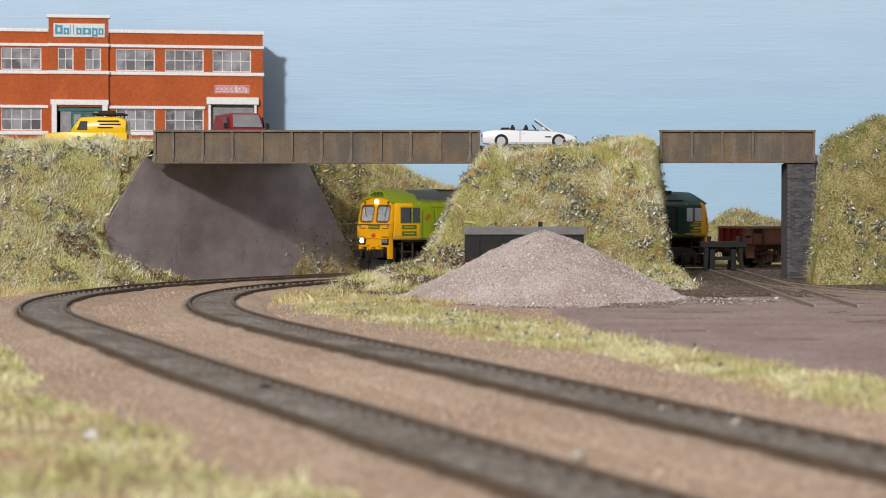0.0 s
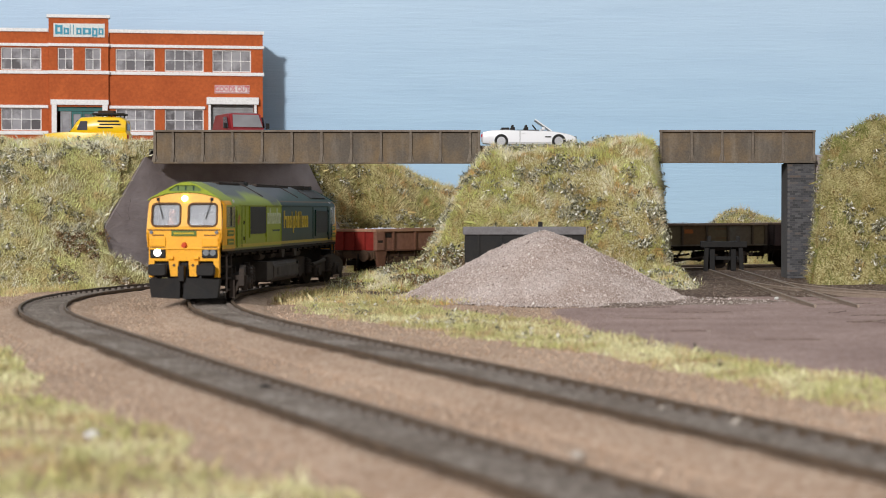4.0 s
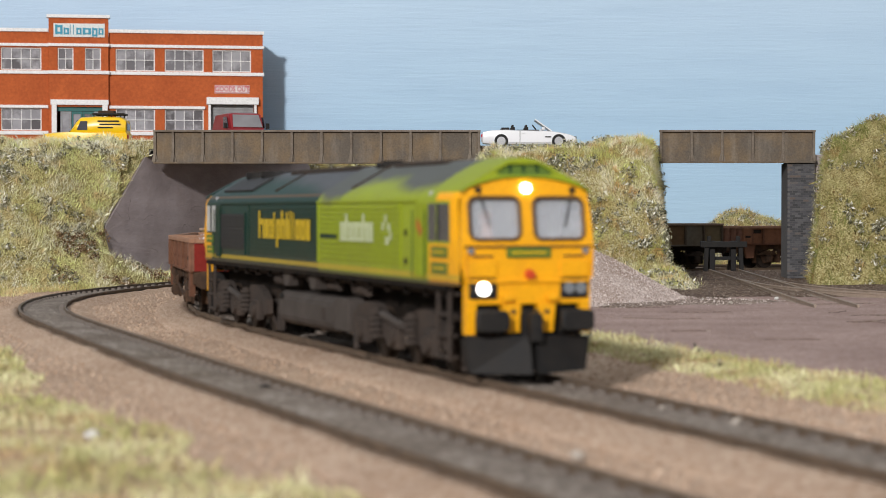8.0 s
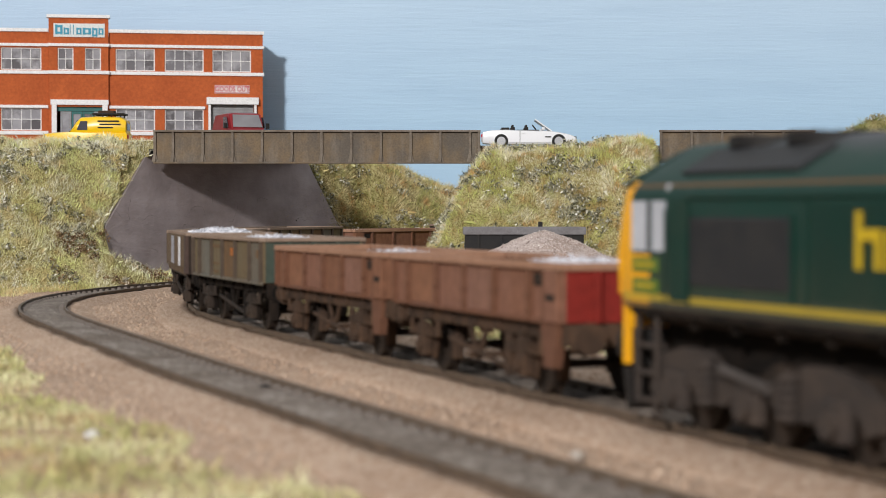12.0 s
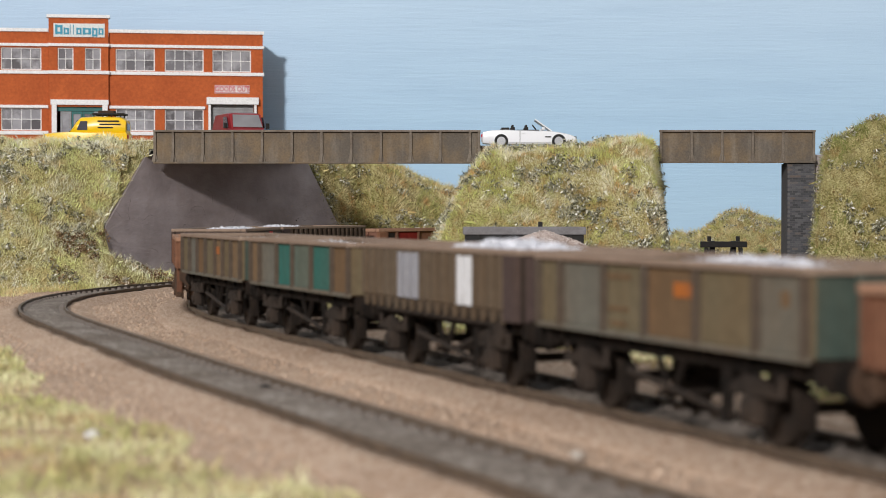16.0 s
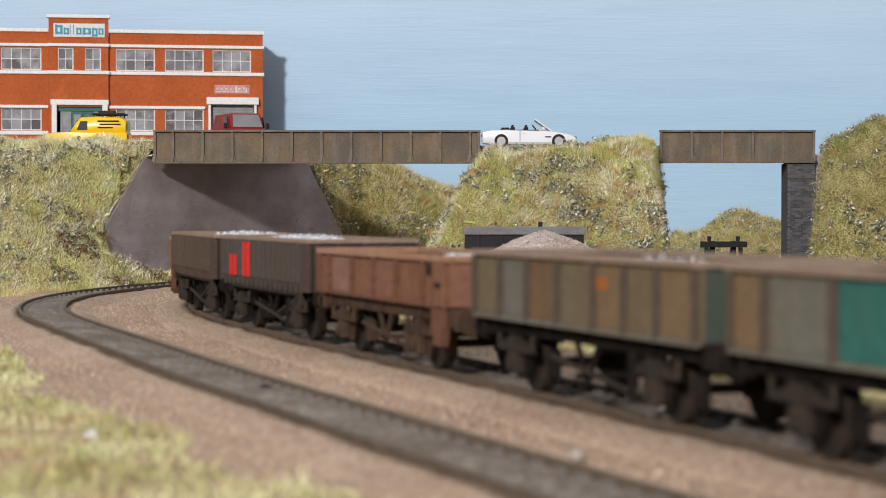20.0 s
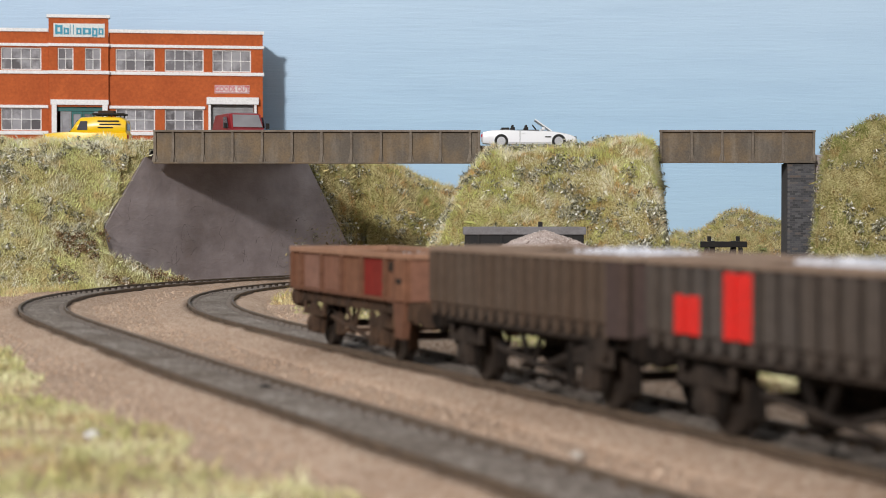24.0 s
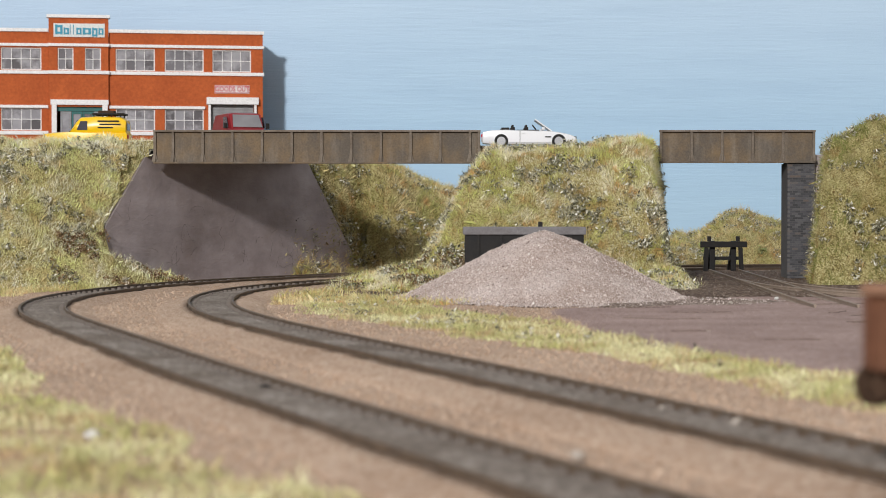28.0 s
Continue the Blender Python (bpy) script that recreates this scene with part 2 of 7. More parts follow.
def turf(name, tones, scale=52):
    """Static grass: blades in three tones that lie in patches, with single dark and bleached blades among them."""
    def build(nt, b):
        g = node(nt, "NewGeometry")
        r = g.outputs["Random Per Island"]
        c = [ramp(nt, r, [(0.0, tuple(v * 0.35 for v in t)), (0.15, tuple(v * 0.85 for v in t)), (0.7, t), (1.0, tuple(min(0.9, v * 1.35 + 0.06) for v in t))]) for t in tones]
        f1 = ramp(nt, noise_tex(nt, scale, 4, 0.6), [(0.44, (0, 0, 0)), (0.56, (1, 1, 1))])
        f2 = ramp(nt, noise_tex(nt, scale * 2.3, 4, 0.6, stretch=(1, 1.2, 0.9)), [(0.5, (0, 0, 0)), (0.64, (1, 1, 1))])
        nt.links.new(mix(nt, f2, mix(nt, f1, c[0], c[1]), c[2]), b.inputs["Base Color"])
    return material(name, build, 0.85, 0, 0.15)


M_GRASS = turf("tawny_static_grass", ((0.96, 0.90, 0.62), (0.60, 0.61, 0.21), (0.60, 0.38, 0.15)))
# Olive turf for the east bank, darkened to carry the weaker light there.
M_DIMGRASS = turf("dimmed_olive_static_grass", ((0.50, 0.44, 0.21), (0.27, 0.29, 0.08), (0.33, 0.22, 0.085)))
M_BROWNGRASS = turf("brown_static_grass", ((0.72, 0.60, 0.33), (0.46, 0.44, 0.16), (0.58, 0.36, 0.15)))
M_PALEGRASS = turf("pale_static_grass", ((0.97, 0.95, 0.72), (0.84, 0.86, 0.38), (0.74, 0.56, 0.29)))
M_MOSS = turf("verge_turf", ((0.72, 0.69, 0.39), (0.47, 0.46, 0.19), (0.50, 0.36, 0.19)), 26)
M_BUSH = turf("green_bush", ((0.42, 0.46, 0.22), (0.26, 0.33, 0.11), (0.34, 0.34, 0.16)), 40)
M_TWIG = islands("brown_scrub", [(0.0, (0.06, 0.035, 0.02)), (0.4, (0.18, 0.105, 0.05)), (0.8, (0.33, 0.21, 0.10)), (1.0, (0.70, 0.62, 0.50))])
M_LEAF = islands("grey_green_scrub", [(0.0, (0.06, 0.06, 0.04)), (0.25, (0.20, 0.19, 0.12)), (0.6, (0.40, 0.38, 0.27)), (0.85, (0.60, 0.57, 0.45)), (1.0, (0.92, 0.90, 0.83))])


def sky_board():
    def build(nt, b):
        x, z = axis(nt, 0), axis(nt, 2)
        strokes = noise_tex(nt, 12, 7, 0.72, stretch=(0.6, 1, 6))
        fine = noise_tex(nt, 95, 6, 0.75, stretch=(0.22, 1, 5))
        lo = ramp(nt, maths(nt, "DIVIDE", maths(nt, "ADD", z, 20), 260), [(0.0, (0.43, 0.61, 0.77)), (0.45, (0.41, 0.60, 0.79)), (1.0, (0.52, 0.68, 0.85))])
        st = ramp(nt, strokes, [(0.33, (0.945, 0.955, 0.965)), (0.5, (1.0, 1.0, 1.0)), (0.7, (1.04, 1.035, 1.025))])
        c = mix(nt, 1.0, lo, st, "MULTIPLY")
        nt.links.new(c, b.inputs["Base Color"])
        bump(nt, b, maths(nt, "ADD", fine, strokes), 0.0014, 0.35)
    return material("painted_sky", build, 0.55, 0, 0.3)


M_SKY = sky_board()


# ---------------------------------------------------------------- shape helpers (millimetres)
def P(x, y, z=0.0, rz=0.0):
    return pose(x * MM, y * MM, z * MM, 0, 0, rz)


def mesh_of(name, bm, mat, smooth=False):
    bmesh.ops.scale(bm, vec=(MM, MM, MM), verts=bm.verts)
    bmesh.ops.recalc_face_normals(bm, faces=bm.faces)
    me = bpy.data.meshes.new(name)
    bm.to_mesh(me)
    bm.free()
    me.materials.append(mat)
    if smooth:
        me.polygons.foreach_set("use_smooth", [True] * len(me.polygons))
        me.set_sharp_from_angle(angle=radians(35))
    return me


def part(name, bm, mat, parent=None, label="", at=None, smooth=False):
    ob = new(name, mesh_of(name, bm, mat, smooth))
    if parent:
        ob.parent = parent
    if at is not None:
        ob.matrix_basis = at
    if label:
        ob["label"] = label
    return ob


def thing(name, label, category, at=None, group="", kind=""):
    e = new(name)
    e.empty_display_size = 0.01
    if at is not None:
        e.matrix_basis = at
    return tagged(e, label, category, group, kind)


def raw(name, verts, faces, mat, parent=None, label="", smooth=False):
    """A mesh from arrays in millimetres; faces of one size may come as an array."""
    me = bpy.data.meshes.new(name)
    V = np.asarray(verts, np.float32) * MM
    if isinstance(faces, list):
        me.from_pydata(V.tolist(), [], faces)
    else:
        n, k = faces.shape
        me.vertices.add(len(V))
        me.vertices.foreach_set("co", np.ascontiguousarray(V).ravel())
        me.loops.add(n * k)
        me.loops.foreach_set("vertex_index", np.ascontiguousarray(faces, dtype=np.int32).ravel())
        me.polygons.add(n)
        me.polygons.foreach_set("loop_start", np.arange(0, n * k, k, dtype=np.int32))
        me.update(calc_edges=True)
    me.materials.append(mat)
    me.polygons.foreach_set("use_smooth", [smooth] * len(me.polygons))
    ob = new(name, me)
    if parent:
        ob.parent = parent
    if label:
        ob["label"] = label
    return ob


def box(bm, x0, x1, y0, y1, z0, z1, bev=0.0, m=None):
    r = bmesh.ops.create_cube(bm, size=1.0)
    vs = r["verts"]
    for v in vs:
        v.co = Vector(((x0 + x1) / 2 + v.co.x * (x1 - x0), (y0 + y1) / 2 + v.co.y * (y1 - y0), (z0 + z1) / 2 + v.co.z * (z1 - z0)))
    if m is not None:
        bmesh.ops.transform(bm, matrix=m, verts=vs)
    if bev:
        es = list({e for v in vs for e in v.link_edges})
        bmesh.ops.bevel(bm, geom=es, offset=bev, segments=2, affect="EDGES", profile=0.6)
    return bm


def cyl(bm, a, b, r, seg=12, r2=None):
    a, b = Vector(a), Vector(b)
    d = b - a
    m = Matrix.Translation((a + b) / 2) @ d.to_track_quat("Z", "Y").to_matrix().to_4x4()
    bmesh.ops.create_cone(bm, cap_ends=True, segments=seg, radius1=r, radius2=r if r2 is None else r2, depth=d.length, matrix=m)
    return bm


def prism(bm, outline, lo, hi, plane="xz"):
    """An outline given in a plane, pushed from lo to hi along the third axis."""
    def at(p, w):
        return {"xz": (p[0], w, p[1]), "yz": (w, p[0], p[1]), "xy": (p[0], p[1], w)}[plane]
    a = [bm.verts.new(at(p, lo)) for p in outline]
    b = [bm.verts.new(at(p, hi)) for p in outline]
    bm.faces.new(a)
    bm.faces.new(b[::-1])
    n = len(outline)
    for i in range(n):
        bm.faces.new((a[i], a[(i + 1) % n], b[(i + 1) % n], b[i]))
    return bm


def loft(bm, rings, caps=True):
    vs = [[bm.verts.new(p) for p in ring] for ring in rings]
    n = len(vs[0])
    for r0, r1 in zip(vs, vs[1:]):
        for i in range(n):
            bm.faces.new((r0[i], r0[(i + 1) % n], r1[(i + 1) % n], r1[i]))
    if caps:
        bm.faces.new(vs[0])
        bm.faces.new(vs[-1][::-1])
    return bm


def new_bm():
    return bmesh.new()


def boxed(*args, **kw):
    return box(new_bm(), *args, **kw)


def clips(a, lo=0.0, hi=1.0):
    return np.minimum(np.maximum(a, lo), hi)


def smooth01(a):
    a = clips(a)
    return a * a * (3 - 2 * a)


RNG = np.random.default_rng(7)
LATTICE = np.random.default_rng(3).random((128, 128))


def rough2(x, y, cell):
    """Smooth random relief between -1 and 1 with cells of that many millimetres."""
    u, v = np.asarray(x) / cell + 37.3, np.asarray(y) / cell + 11.7
    i, j = np.floor(u).astype(int), np.floor(v).astype(int)
    f, g = smooth01(u - i), smooth01(v - j)
    L = lambda a, b: LATTICE[a % 128, b % 128]
    top = L(i, j) * (1 - f) + L(i + 1, j) * f
    low = L(i, j + 1) * (1 - f) + L(i + 1, j + 1) * f
    return 2 * (top * (1 - g) + low * g) - 1


# ---------------------------------------------------------------- the lines of the tracks
class Line:
    """A line on the board: a point and heading at s = 0, knots of (s, bend per metre), and of (s, shift to the left)."""

    def __init__(self, x, y, heading, knots, lo=-2600, hi=2600, aside=((0, 0), (1, 0))):
        self.s = np.arange(lo, hi + 1, 5.0)
        k = np.interp(self.s, [a for a, b in knots], [b for a, b in knots]) / 1000
        i0 = int(np.argmin(abs(self.s)))
        th = np.concatenate([[0], np.cumsum((k[1:] + k[:-1]) / 2 * 5)])
        th += radians(heading) - th[i0]
        c, n = np.cos(th), np.sin(th)
        self.x = np.concatenate([[0], np.cumsum((c[1:] + c[:-1]) / 2 * 5)])
        self.y = np.concatenate([[0], np.cumsum((n[1:] + n[:-1]) / 2 * 5)])
        self.x += x - self.x[i0]
        self.y += y - self.y[i0]
        c = np.interp(self.s, [a for a, b in aside], [b for a, b in aside])
        c = np.convolve(np.pad(c, 8, mode="edge"), np.ones(17) / 17, mode="valid")
        self.x, self.y = self.x - np.sin(th) * c, self.y + np.cos(th) * c
        self.th = th + np.arctan2(np.gradient(c), 5.0)

    def at(self, s):
        return np.interp(s, self.s, self.x), np.interp(s, self.s, self.y), np.interp(s, self.s, self.th)

    def gap(self, x, y):
        """Distance of points from the line."""
        x, y = np.asarray(x, float), np.asarray(y, float)
        out = np.full(x.shape, 1e9)
        for px, py in zip(self.x[::3], self.y[::3]):
            out = np.minimum(out, (x - px) ** 2 + (y - py) ** 2)
        return np.sqrt(out)


INNER = Line(-101.3, 842.2, -83.0, [(-860, 0), (-850, 2.1), (-620, 2.1), (-610, 0), (-560, 0), (-450, 2.32), (-300, 2.36), (-200, 2.5), (-100, 2.49), (0, 1.37), (100, 1.34), (200, 0.23), (300, 0), (690, 0), (700, 4.0), (995, 4.0), (1005, 0)], aside=((40, 0), (120, 0.7), (480, 0.7), (560, 0)))
OUTER = Line(-161.0, 785.0, -74.45, [(-910, 0), (-900, 2.6), (-660, 2.6), (-650, 0), (-640, 0), (-560, 1.6), (-300, 1.96), (-200, 1.99), (-100, 2.26), (0, 1.87), (100, -0.03), (200, -0.27), (300, -0.05), (450, 0.25), (690, 0.25), (700, 4.0), (975, 4.0), (985, 0)], aside=((-60, 0), (-20, -0.7), (60, -2.8), (130, -4.8), (200, -5.4), (280, -5.2), (320, -4.6), (360, -3.0), (400, -1.0), (450, 0), (490, 0.8), (530, 2.0)))
SIDING = Line(180.4, 1240, -91.2, [(0, 0), (100, 0)], 0, 560)
SPUR = Line(179.0, 1100, -90, [(0, 0), (30, 3.0), (120, 5.0), (330, 5.0), (350, 0)], 0, 520)
GAUGE = 18.8


# ---------------------------------------------------------------- the board and the sky behind it
def one_piece(mask, z):
    """The connected part of a mask that holds its highest cell."""
    seed = np.zeros(mask.shape, bool)
    seed.flat[int(np.argmax(np.where(mask.ravel(), z, -1e9)))] = True
    while True:
        grown = seed.copy()
        grown[1:] |= seed[:-1]
        grown[:-1] |= seed[1:]
        grown[:, 1:] |= seed[:, :-1]
        grown[:, :-1] |= seed[:, 1:]
        grown &= mask
        if (grown == seed).all():
            return seed
        seed = grown


def sheet(name, x0, x1, y0, y1, step, height, mat, keep=None):
    """A surface over a rectangle of the plan, with a height for each point."""
    nx, ny = int((x1 - x0) / step) + 1, int((y1 - y0) / step) + 1
    X, Y = np.meshgrid(np.linspace(x0, x1, nx), np.linspace(y0, y1, ny))
    Z = height(X, Y)
    V = np.stack([X, Y, Z], -1).reshape(-1, 3)
    i = np.arange(nx * ny).reshape(ny, nx)
    F = np.stack([i[:-1, :-1], i[:-1, 1:], i[1:, 1:], i[1:, :-1]], -1).reshape(-1, 4)
    if keep is not None:
        F = F[one_piece(keep(V[F].mean(1)).reshape(ny - 1, nx - 1), V[F].mean(1)[:, 2]).ravel()]
    used = np.unique(F)
    back = np.zeros(len(V), int)
    back[used] = np.arange(len(used))
    V, F = V[used], back[F]
    ob = raw(name, V, F, mat, smooth=True)
    return ob, V, F


def ground_z(x, y):
    return -4.2 + 0.45 * rough2(x, y, 45) + 0.25 * rough2(x, y, 11)


ground, GV, GF = sheet("ground", -900, 2500, -130, 1646, 10, ground_z, M_SOIL)
tagged(ground, "tan ballast and earth covering the model baseboard", "ground", kind="structure")

baseboard = part("baseboard", boxed(-900, 2500, -130, 1646, -32, -6), M_ROAD)
tagged(baseboard, "flat baseboard under the model scenery", "baseboard", kind="structure")

bm = boxed(-900, 2500, 1640, 1652, -6, 450)
backdrop = part("backdrop", bm, M_SKY)
tagged(backdrop, "pale blue painted backboard with brush strokes", "backdrop", kind="structure")


# ---------------------------------------------------------------- tracks
def sweep(line, s0, s1, off, outline, step=6.0):
    s = np.arange(s0, s1 + 0.1, step)
    x, y, th = line.at(s)
    V, F, n = [], [], len(outline)
    for px, py, a in zip(x, y, th):
        lx, ly = -math.sin(a), math.cos(a)
        for o, z in outline:
            V.append((px + lx * (off + o), py + ly * (off + o), z))
    for k in range(len(s) - 1):
        for j in range(n):
            a, b = k * n + j, k * n + (j + 1) % n
            F.append([a, b, b + n, a + n])
    F.append(list(range(n)))
    F.append(list(range((len(s) - 1) * n, len(s) * n))[::-1])
    return V, F


RAIL = [(-1.1, -2.6), (1.1, -2.6), (1.1, -2.2), (0.35, -1.9), (0.35, -0.8), (0.6, -0.6), (0.6, -0.1), (0.45, 0.0), (-0.45, 0.0), (-0.6, -0.1), (-0.6, -0.6), (-0.35, -0.8), (-0.35, -1.9), (-1.1, -2.2)]


def chaired(bm):
    for s in (-1, 1):
        y0, y1 = sorted((s * (GAUGE / 2 - 0.7), s * (GAUGE / 2 - 2.6)))
        box(bm, -1.3, 1.3, y0, y1, -2.2, -0.85)
    return bm


def sleeper_mesh(length):
    return mesh_of("sleeper", chaired(boxed(-1.7, 1.7, -length / 2, length / 2, -4.6, -1.62, 0.2)), M_SLEEPER)


def track(name, label, line, s0, s1, z=0.0, bed=True):
    e = thing(name, label, "railway track", P(0, 0, z), kind="structure")
    for side in (-1, 1):
        V, F = sweep(line, s0, s1, side * GAUGE / 2, RAIL)
        raw("rail", V, F, M_RAIL if bed else M_OLDRAIL, e)
    if bed:
        h = GAUGE / 2
        V, F = sweep(line, s0, s1, 0, [(-h - 2.0, -4.9), (h + 2.0, -4.9), (h + 0.4, -1.9), (h - 1.5, -1.8), (h - 4.0, -1.5), (0, -1.3), (-h + 4.0, -1.5), (-h + 1.5, -1.8), (-h - 0.4, -1.9)])
        raw("ballast_bed", V, F, M_GRIT, e, "dirty grey ballast between the rails")
        for side in (-1, 1):
            V, F = sweep(line, s0, s1, side * h, [(side * 0.75, -6.0), (side * 0.75, -1.5), (side * 4.5, -1.7), (side * 12, -3.2), (side * 19, -5.2), (side * 19, -6.0)][::side])
            V = [(x, y, w + (0.35 * float(rough2(x, y, 5)) + 0.25 * float(rough2(x, y, 13)) if w > -5 else 0.0)) for x, y, w in V]
            raw("ballast_shoulder", V, F, M_SOIL, e, "tan ballast shoulder outside the rail", smooth=True)
    return e


def lay_sleepers(e, line, s0, s1, pitch=8.4):
    me = sleeper_mesh(GAUGE - 1.4)
    for s in np.arange(s0, s1, pitch):
        x, y, a = line.at(s)
        o = new("sleeper", me)
        o.parent = e
        o.matrix_basis = P(x, y, 0.12 * math.sin(s * 1.7), math.degrees(a) + 1.2 * math.sin(s * 3.1))


inner_track = track("inner_track", "single line of brown-painted rails in dirty ballast", INNER, -2600, 2400)
outer_track = track("outer_track", "curved line of brown-painted rails in dirty ballast", OUTER, -2500, 2300, -0.9)
siding_track = track("siding_track", "weathered siding rails sunk in the yard surface", SIDING, 0, 400, -9.3, bed=False)
spur_track = track("spur_track", "weathered spur rails curving across the yard", SPUR, 0, 460, -9.35, bed=False)
for sunk in (siding_track, spur_track):
    sunk.matrix_basis = sunk.matrix_basis @ pose(0, 0, 0, 0.51, 0, 0)


# ---------------------------------------------------------------- yard, banks and grass
def yard_edge(x, y):
    """Distance inside the hardstanding's edge."""
    wob = 5 * rough2(x, y, 28)
    m = np.minimum(INNER.gap(x, y) - 92, 975 - (x - 140) * 0.05 - y)
    m = np.minimum(m, x - 40 - np.maximum(y - 860, 0) * 0.9)
    m = np.minimum(m, (np.hypot((x - 51) / 66, (y - 965) / 84) - 1.2) * 75)
    return np.minimum(m, y - 300) + wob


def yard_z(x, y):
    return -6.0 + 2.7 * smooth01((yard_edge(x, y) + 6) / 26) + 0.25 * rough2(x, y, 60) + 0.12 * rough2(x, y, 9)


yard, YV, YF = sheet("yard", 20, 700, 290, 1000, 6, yard_z, M_YARD, lambda c: yard_edge(c[:, 0], c[:, 1]) > -5)
tagged(yard, "worn pinkish brown hardstanding with faint cracks", "yard", kind="structure")

def earth_z(x, y):
    """The brown earth climbs from the yard's far edge to the foot of the buffer stop."""
    return -10.95 + 0.0089 * y + 0.25 * rough2(x, y, 14) + 0.15 * rough2(x, y, 5) - 1.6 * smooth01((130 - x) / 60) - 2.6 * smooth01(yard_edge(x, y) / 26)


def earth_in(c):
    x, y = c[:, 0], c[:, 1]
    w = 8 * rough2(x, y, 24)
    a = (y > 846 + w) & (y < 1262 + w * 0.3) & (x > 20 + w) & (x < 330) & (yard_edge(x, y) < 40)
    return a & (INNER.gap(x, y) > 32)


earth, AV, AF = sheet("yard_earth", 0, 330, 820, 1280, 4, earth_z, M_MUD, earth_in)
tagged(earth, "trodden brown earth between the yard and the siding", "earth", kind="structure")


def patch_in(c):
    x, y = c[:, 0], c[:, 1]
    return np.hypot((x + 22) / 40, (y - 1015) / 95) + 0.25 * rough2(x, y, 18) < 1


toe_earth, TV, TF = sheet("toe_earth", -80, 40, 900, 1130, 4, lambda x, y: ground_z(x, y) + 0.8, M_MUD, patch_in)
tagged(toe_earth, "bare dark brown earth at the foot of the mound", "earth", kind="structure")



def foot_in(c):
    x, y = c[:, 0], c[:, 1]
    return np.hypot((x - 92) / 92, (y - 905) / 62) + 0.32 * rough2(x, y, 20) + 0.15 * rough2(x, y, 7) < 1


foot_earth, KV, KF = sheet("foot_earth", -30, 215, 800, 990, 3, lambda x, y: -2.75 + 0.25 * rough2(x, y, 12) + 0.15 * rough2(x, y, 5) - 4.5 * clips(np.hypot((x - 92) / 92, (y - 905) / 62) - 0.55), M_FOOTEARTH, foot_in)
tagged(foot_earth, "brown earth and spilt gravel round the heap's foot", "earth", kind="structure")

WALL_P, WALL_D = np.array((-200.0, 1105.0)), np.array((0.504, 0.864))
WALL_N = np.array((0.864, -0.504))


def wall_side(x, y):
    """Distance in front of the retaining wall's plane."""
    return (x - WALL_P[0]) * WALL_N[0] + (y - WALL_P[1]) * WALL_N[1]


def left_bank_z(x, y):
    foot = np.where(x < -250, 1054 + (x + 250) * 0.05, 1054 + (x + 250) * 0.5)
    rise = smooth01((y - foot + 7 * rough2(x, y, 24)) / 68) ** 0.8
    w = wall_side(x, y)
    k = (x - WALL_P[0]) * WALL_D[0] + (y - WALL_P[1]) * WALL_D[1]
    rise = np.where((w > 1) & (k > 4), np.minimum(rise, 0.26 * clips(1.1 - w / 24) * clips((75 - k) / 60)), rise)
    return -6 + (84 + 2.6 * rough2(x, y, 18)) * rise + 2.8 * rough2(x, y, 10) * (rise > 0.02)


def mid_bank_z(x, y):
    w = 5 * rough2(x, y, 20)
    f = clips((y - 1068 + w) / 56)
    l = clips((x + 20 + 0.8 * w) / 48)
    r = clips((121 + (y - 1060) * 0.11 - x + 0.5 * w) / 9)
    b = clips((1182 + 0.58 * (x - 25) - y) / 16)
    rise = np.minimum(np.minimum(np.sin(f * np.pi / 2), np.minimum(l * 1.04, 1)), np.sin(np.minimum(r, b) * np.pi / 2))
    apron = 12 * clips((y - 1010) / 60) * clips((x + 70) / 50) * clips((140 - x) / 12) * clips((1150 - y) / 20)
    return -6 + np.maximum(apron, (80 + 5 * smooth01((x - 80) / 22)) * rise) + 2.6 * rough2(x, y, 15) * (rise > 0.03) + 1.8 * rough2(x, y, 8)


def right_bank_z(x, y):
    w = 5 * rough2(x, y, 22)
    f = clips((y - 1060 + w) / 56)
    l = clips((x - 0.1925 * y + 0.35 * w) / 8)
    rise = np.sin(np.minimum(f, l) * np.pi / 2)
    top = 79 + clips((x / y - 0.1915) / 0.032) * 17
    return -6 + top * rise + 3.0 * rough2(x, y, 15) * (rise > 0.03) + 1.6 * rough2(x, y, 8)


def far_bank_z(x, y):
    g = OUTER.gap(x, y)
    crest = np.interp(x, (-200, -45, -15, 20, 60, 120, 170, 205, 222, 240, 268, 400), (80, 76, 64, 52, 40, 22, 15, 20, 33, 38, 34, 36))
    w, k = wall_side(x, y), (x - WALL_P[0]) * WALL_D[0] + (y - WALL_P[1]) * WALL_D[1]
    rise = np.sin(clips((g - 27 + 4 * rough2(x, y, 25)) / 55) * np.pi / 2)
    rise = np.where(k < 290, rise * clips((-w - 1) / 5), rise)
    return -6 + crest * rise + 6.0 * rough2(x, y, 26) * (rise > 0.03) + 3.0 * rough2(x, y, 11) * (rise > 0.03)


def slant(z):
    """How far along the abutment its sloping end lies at a height."""
    return 10 + np.maximum(0, z - 30) / 41.8 * 38


def keep_left(c):
    k = (c[:, 0] - WALL_P[0]) * WALL_D[0] + (c[:, 1] - WALL_P[1]) * WALL_D[1]
    w = wall_side(c[:, 0], c[:, 1])
    return (c[:, 2] > -5.2) & ((w < -4.6) | (k < slant(c[:, 2]) - 1) | ((k < 74) & (c[:, 2] < 13)))


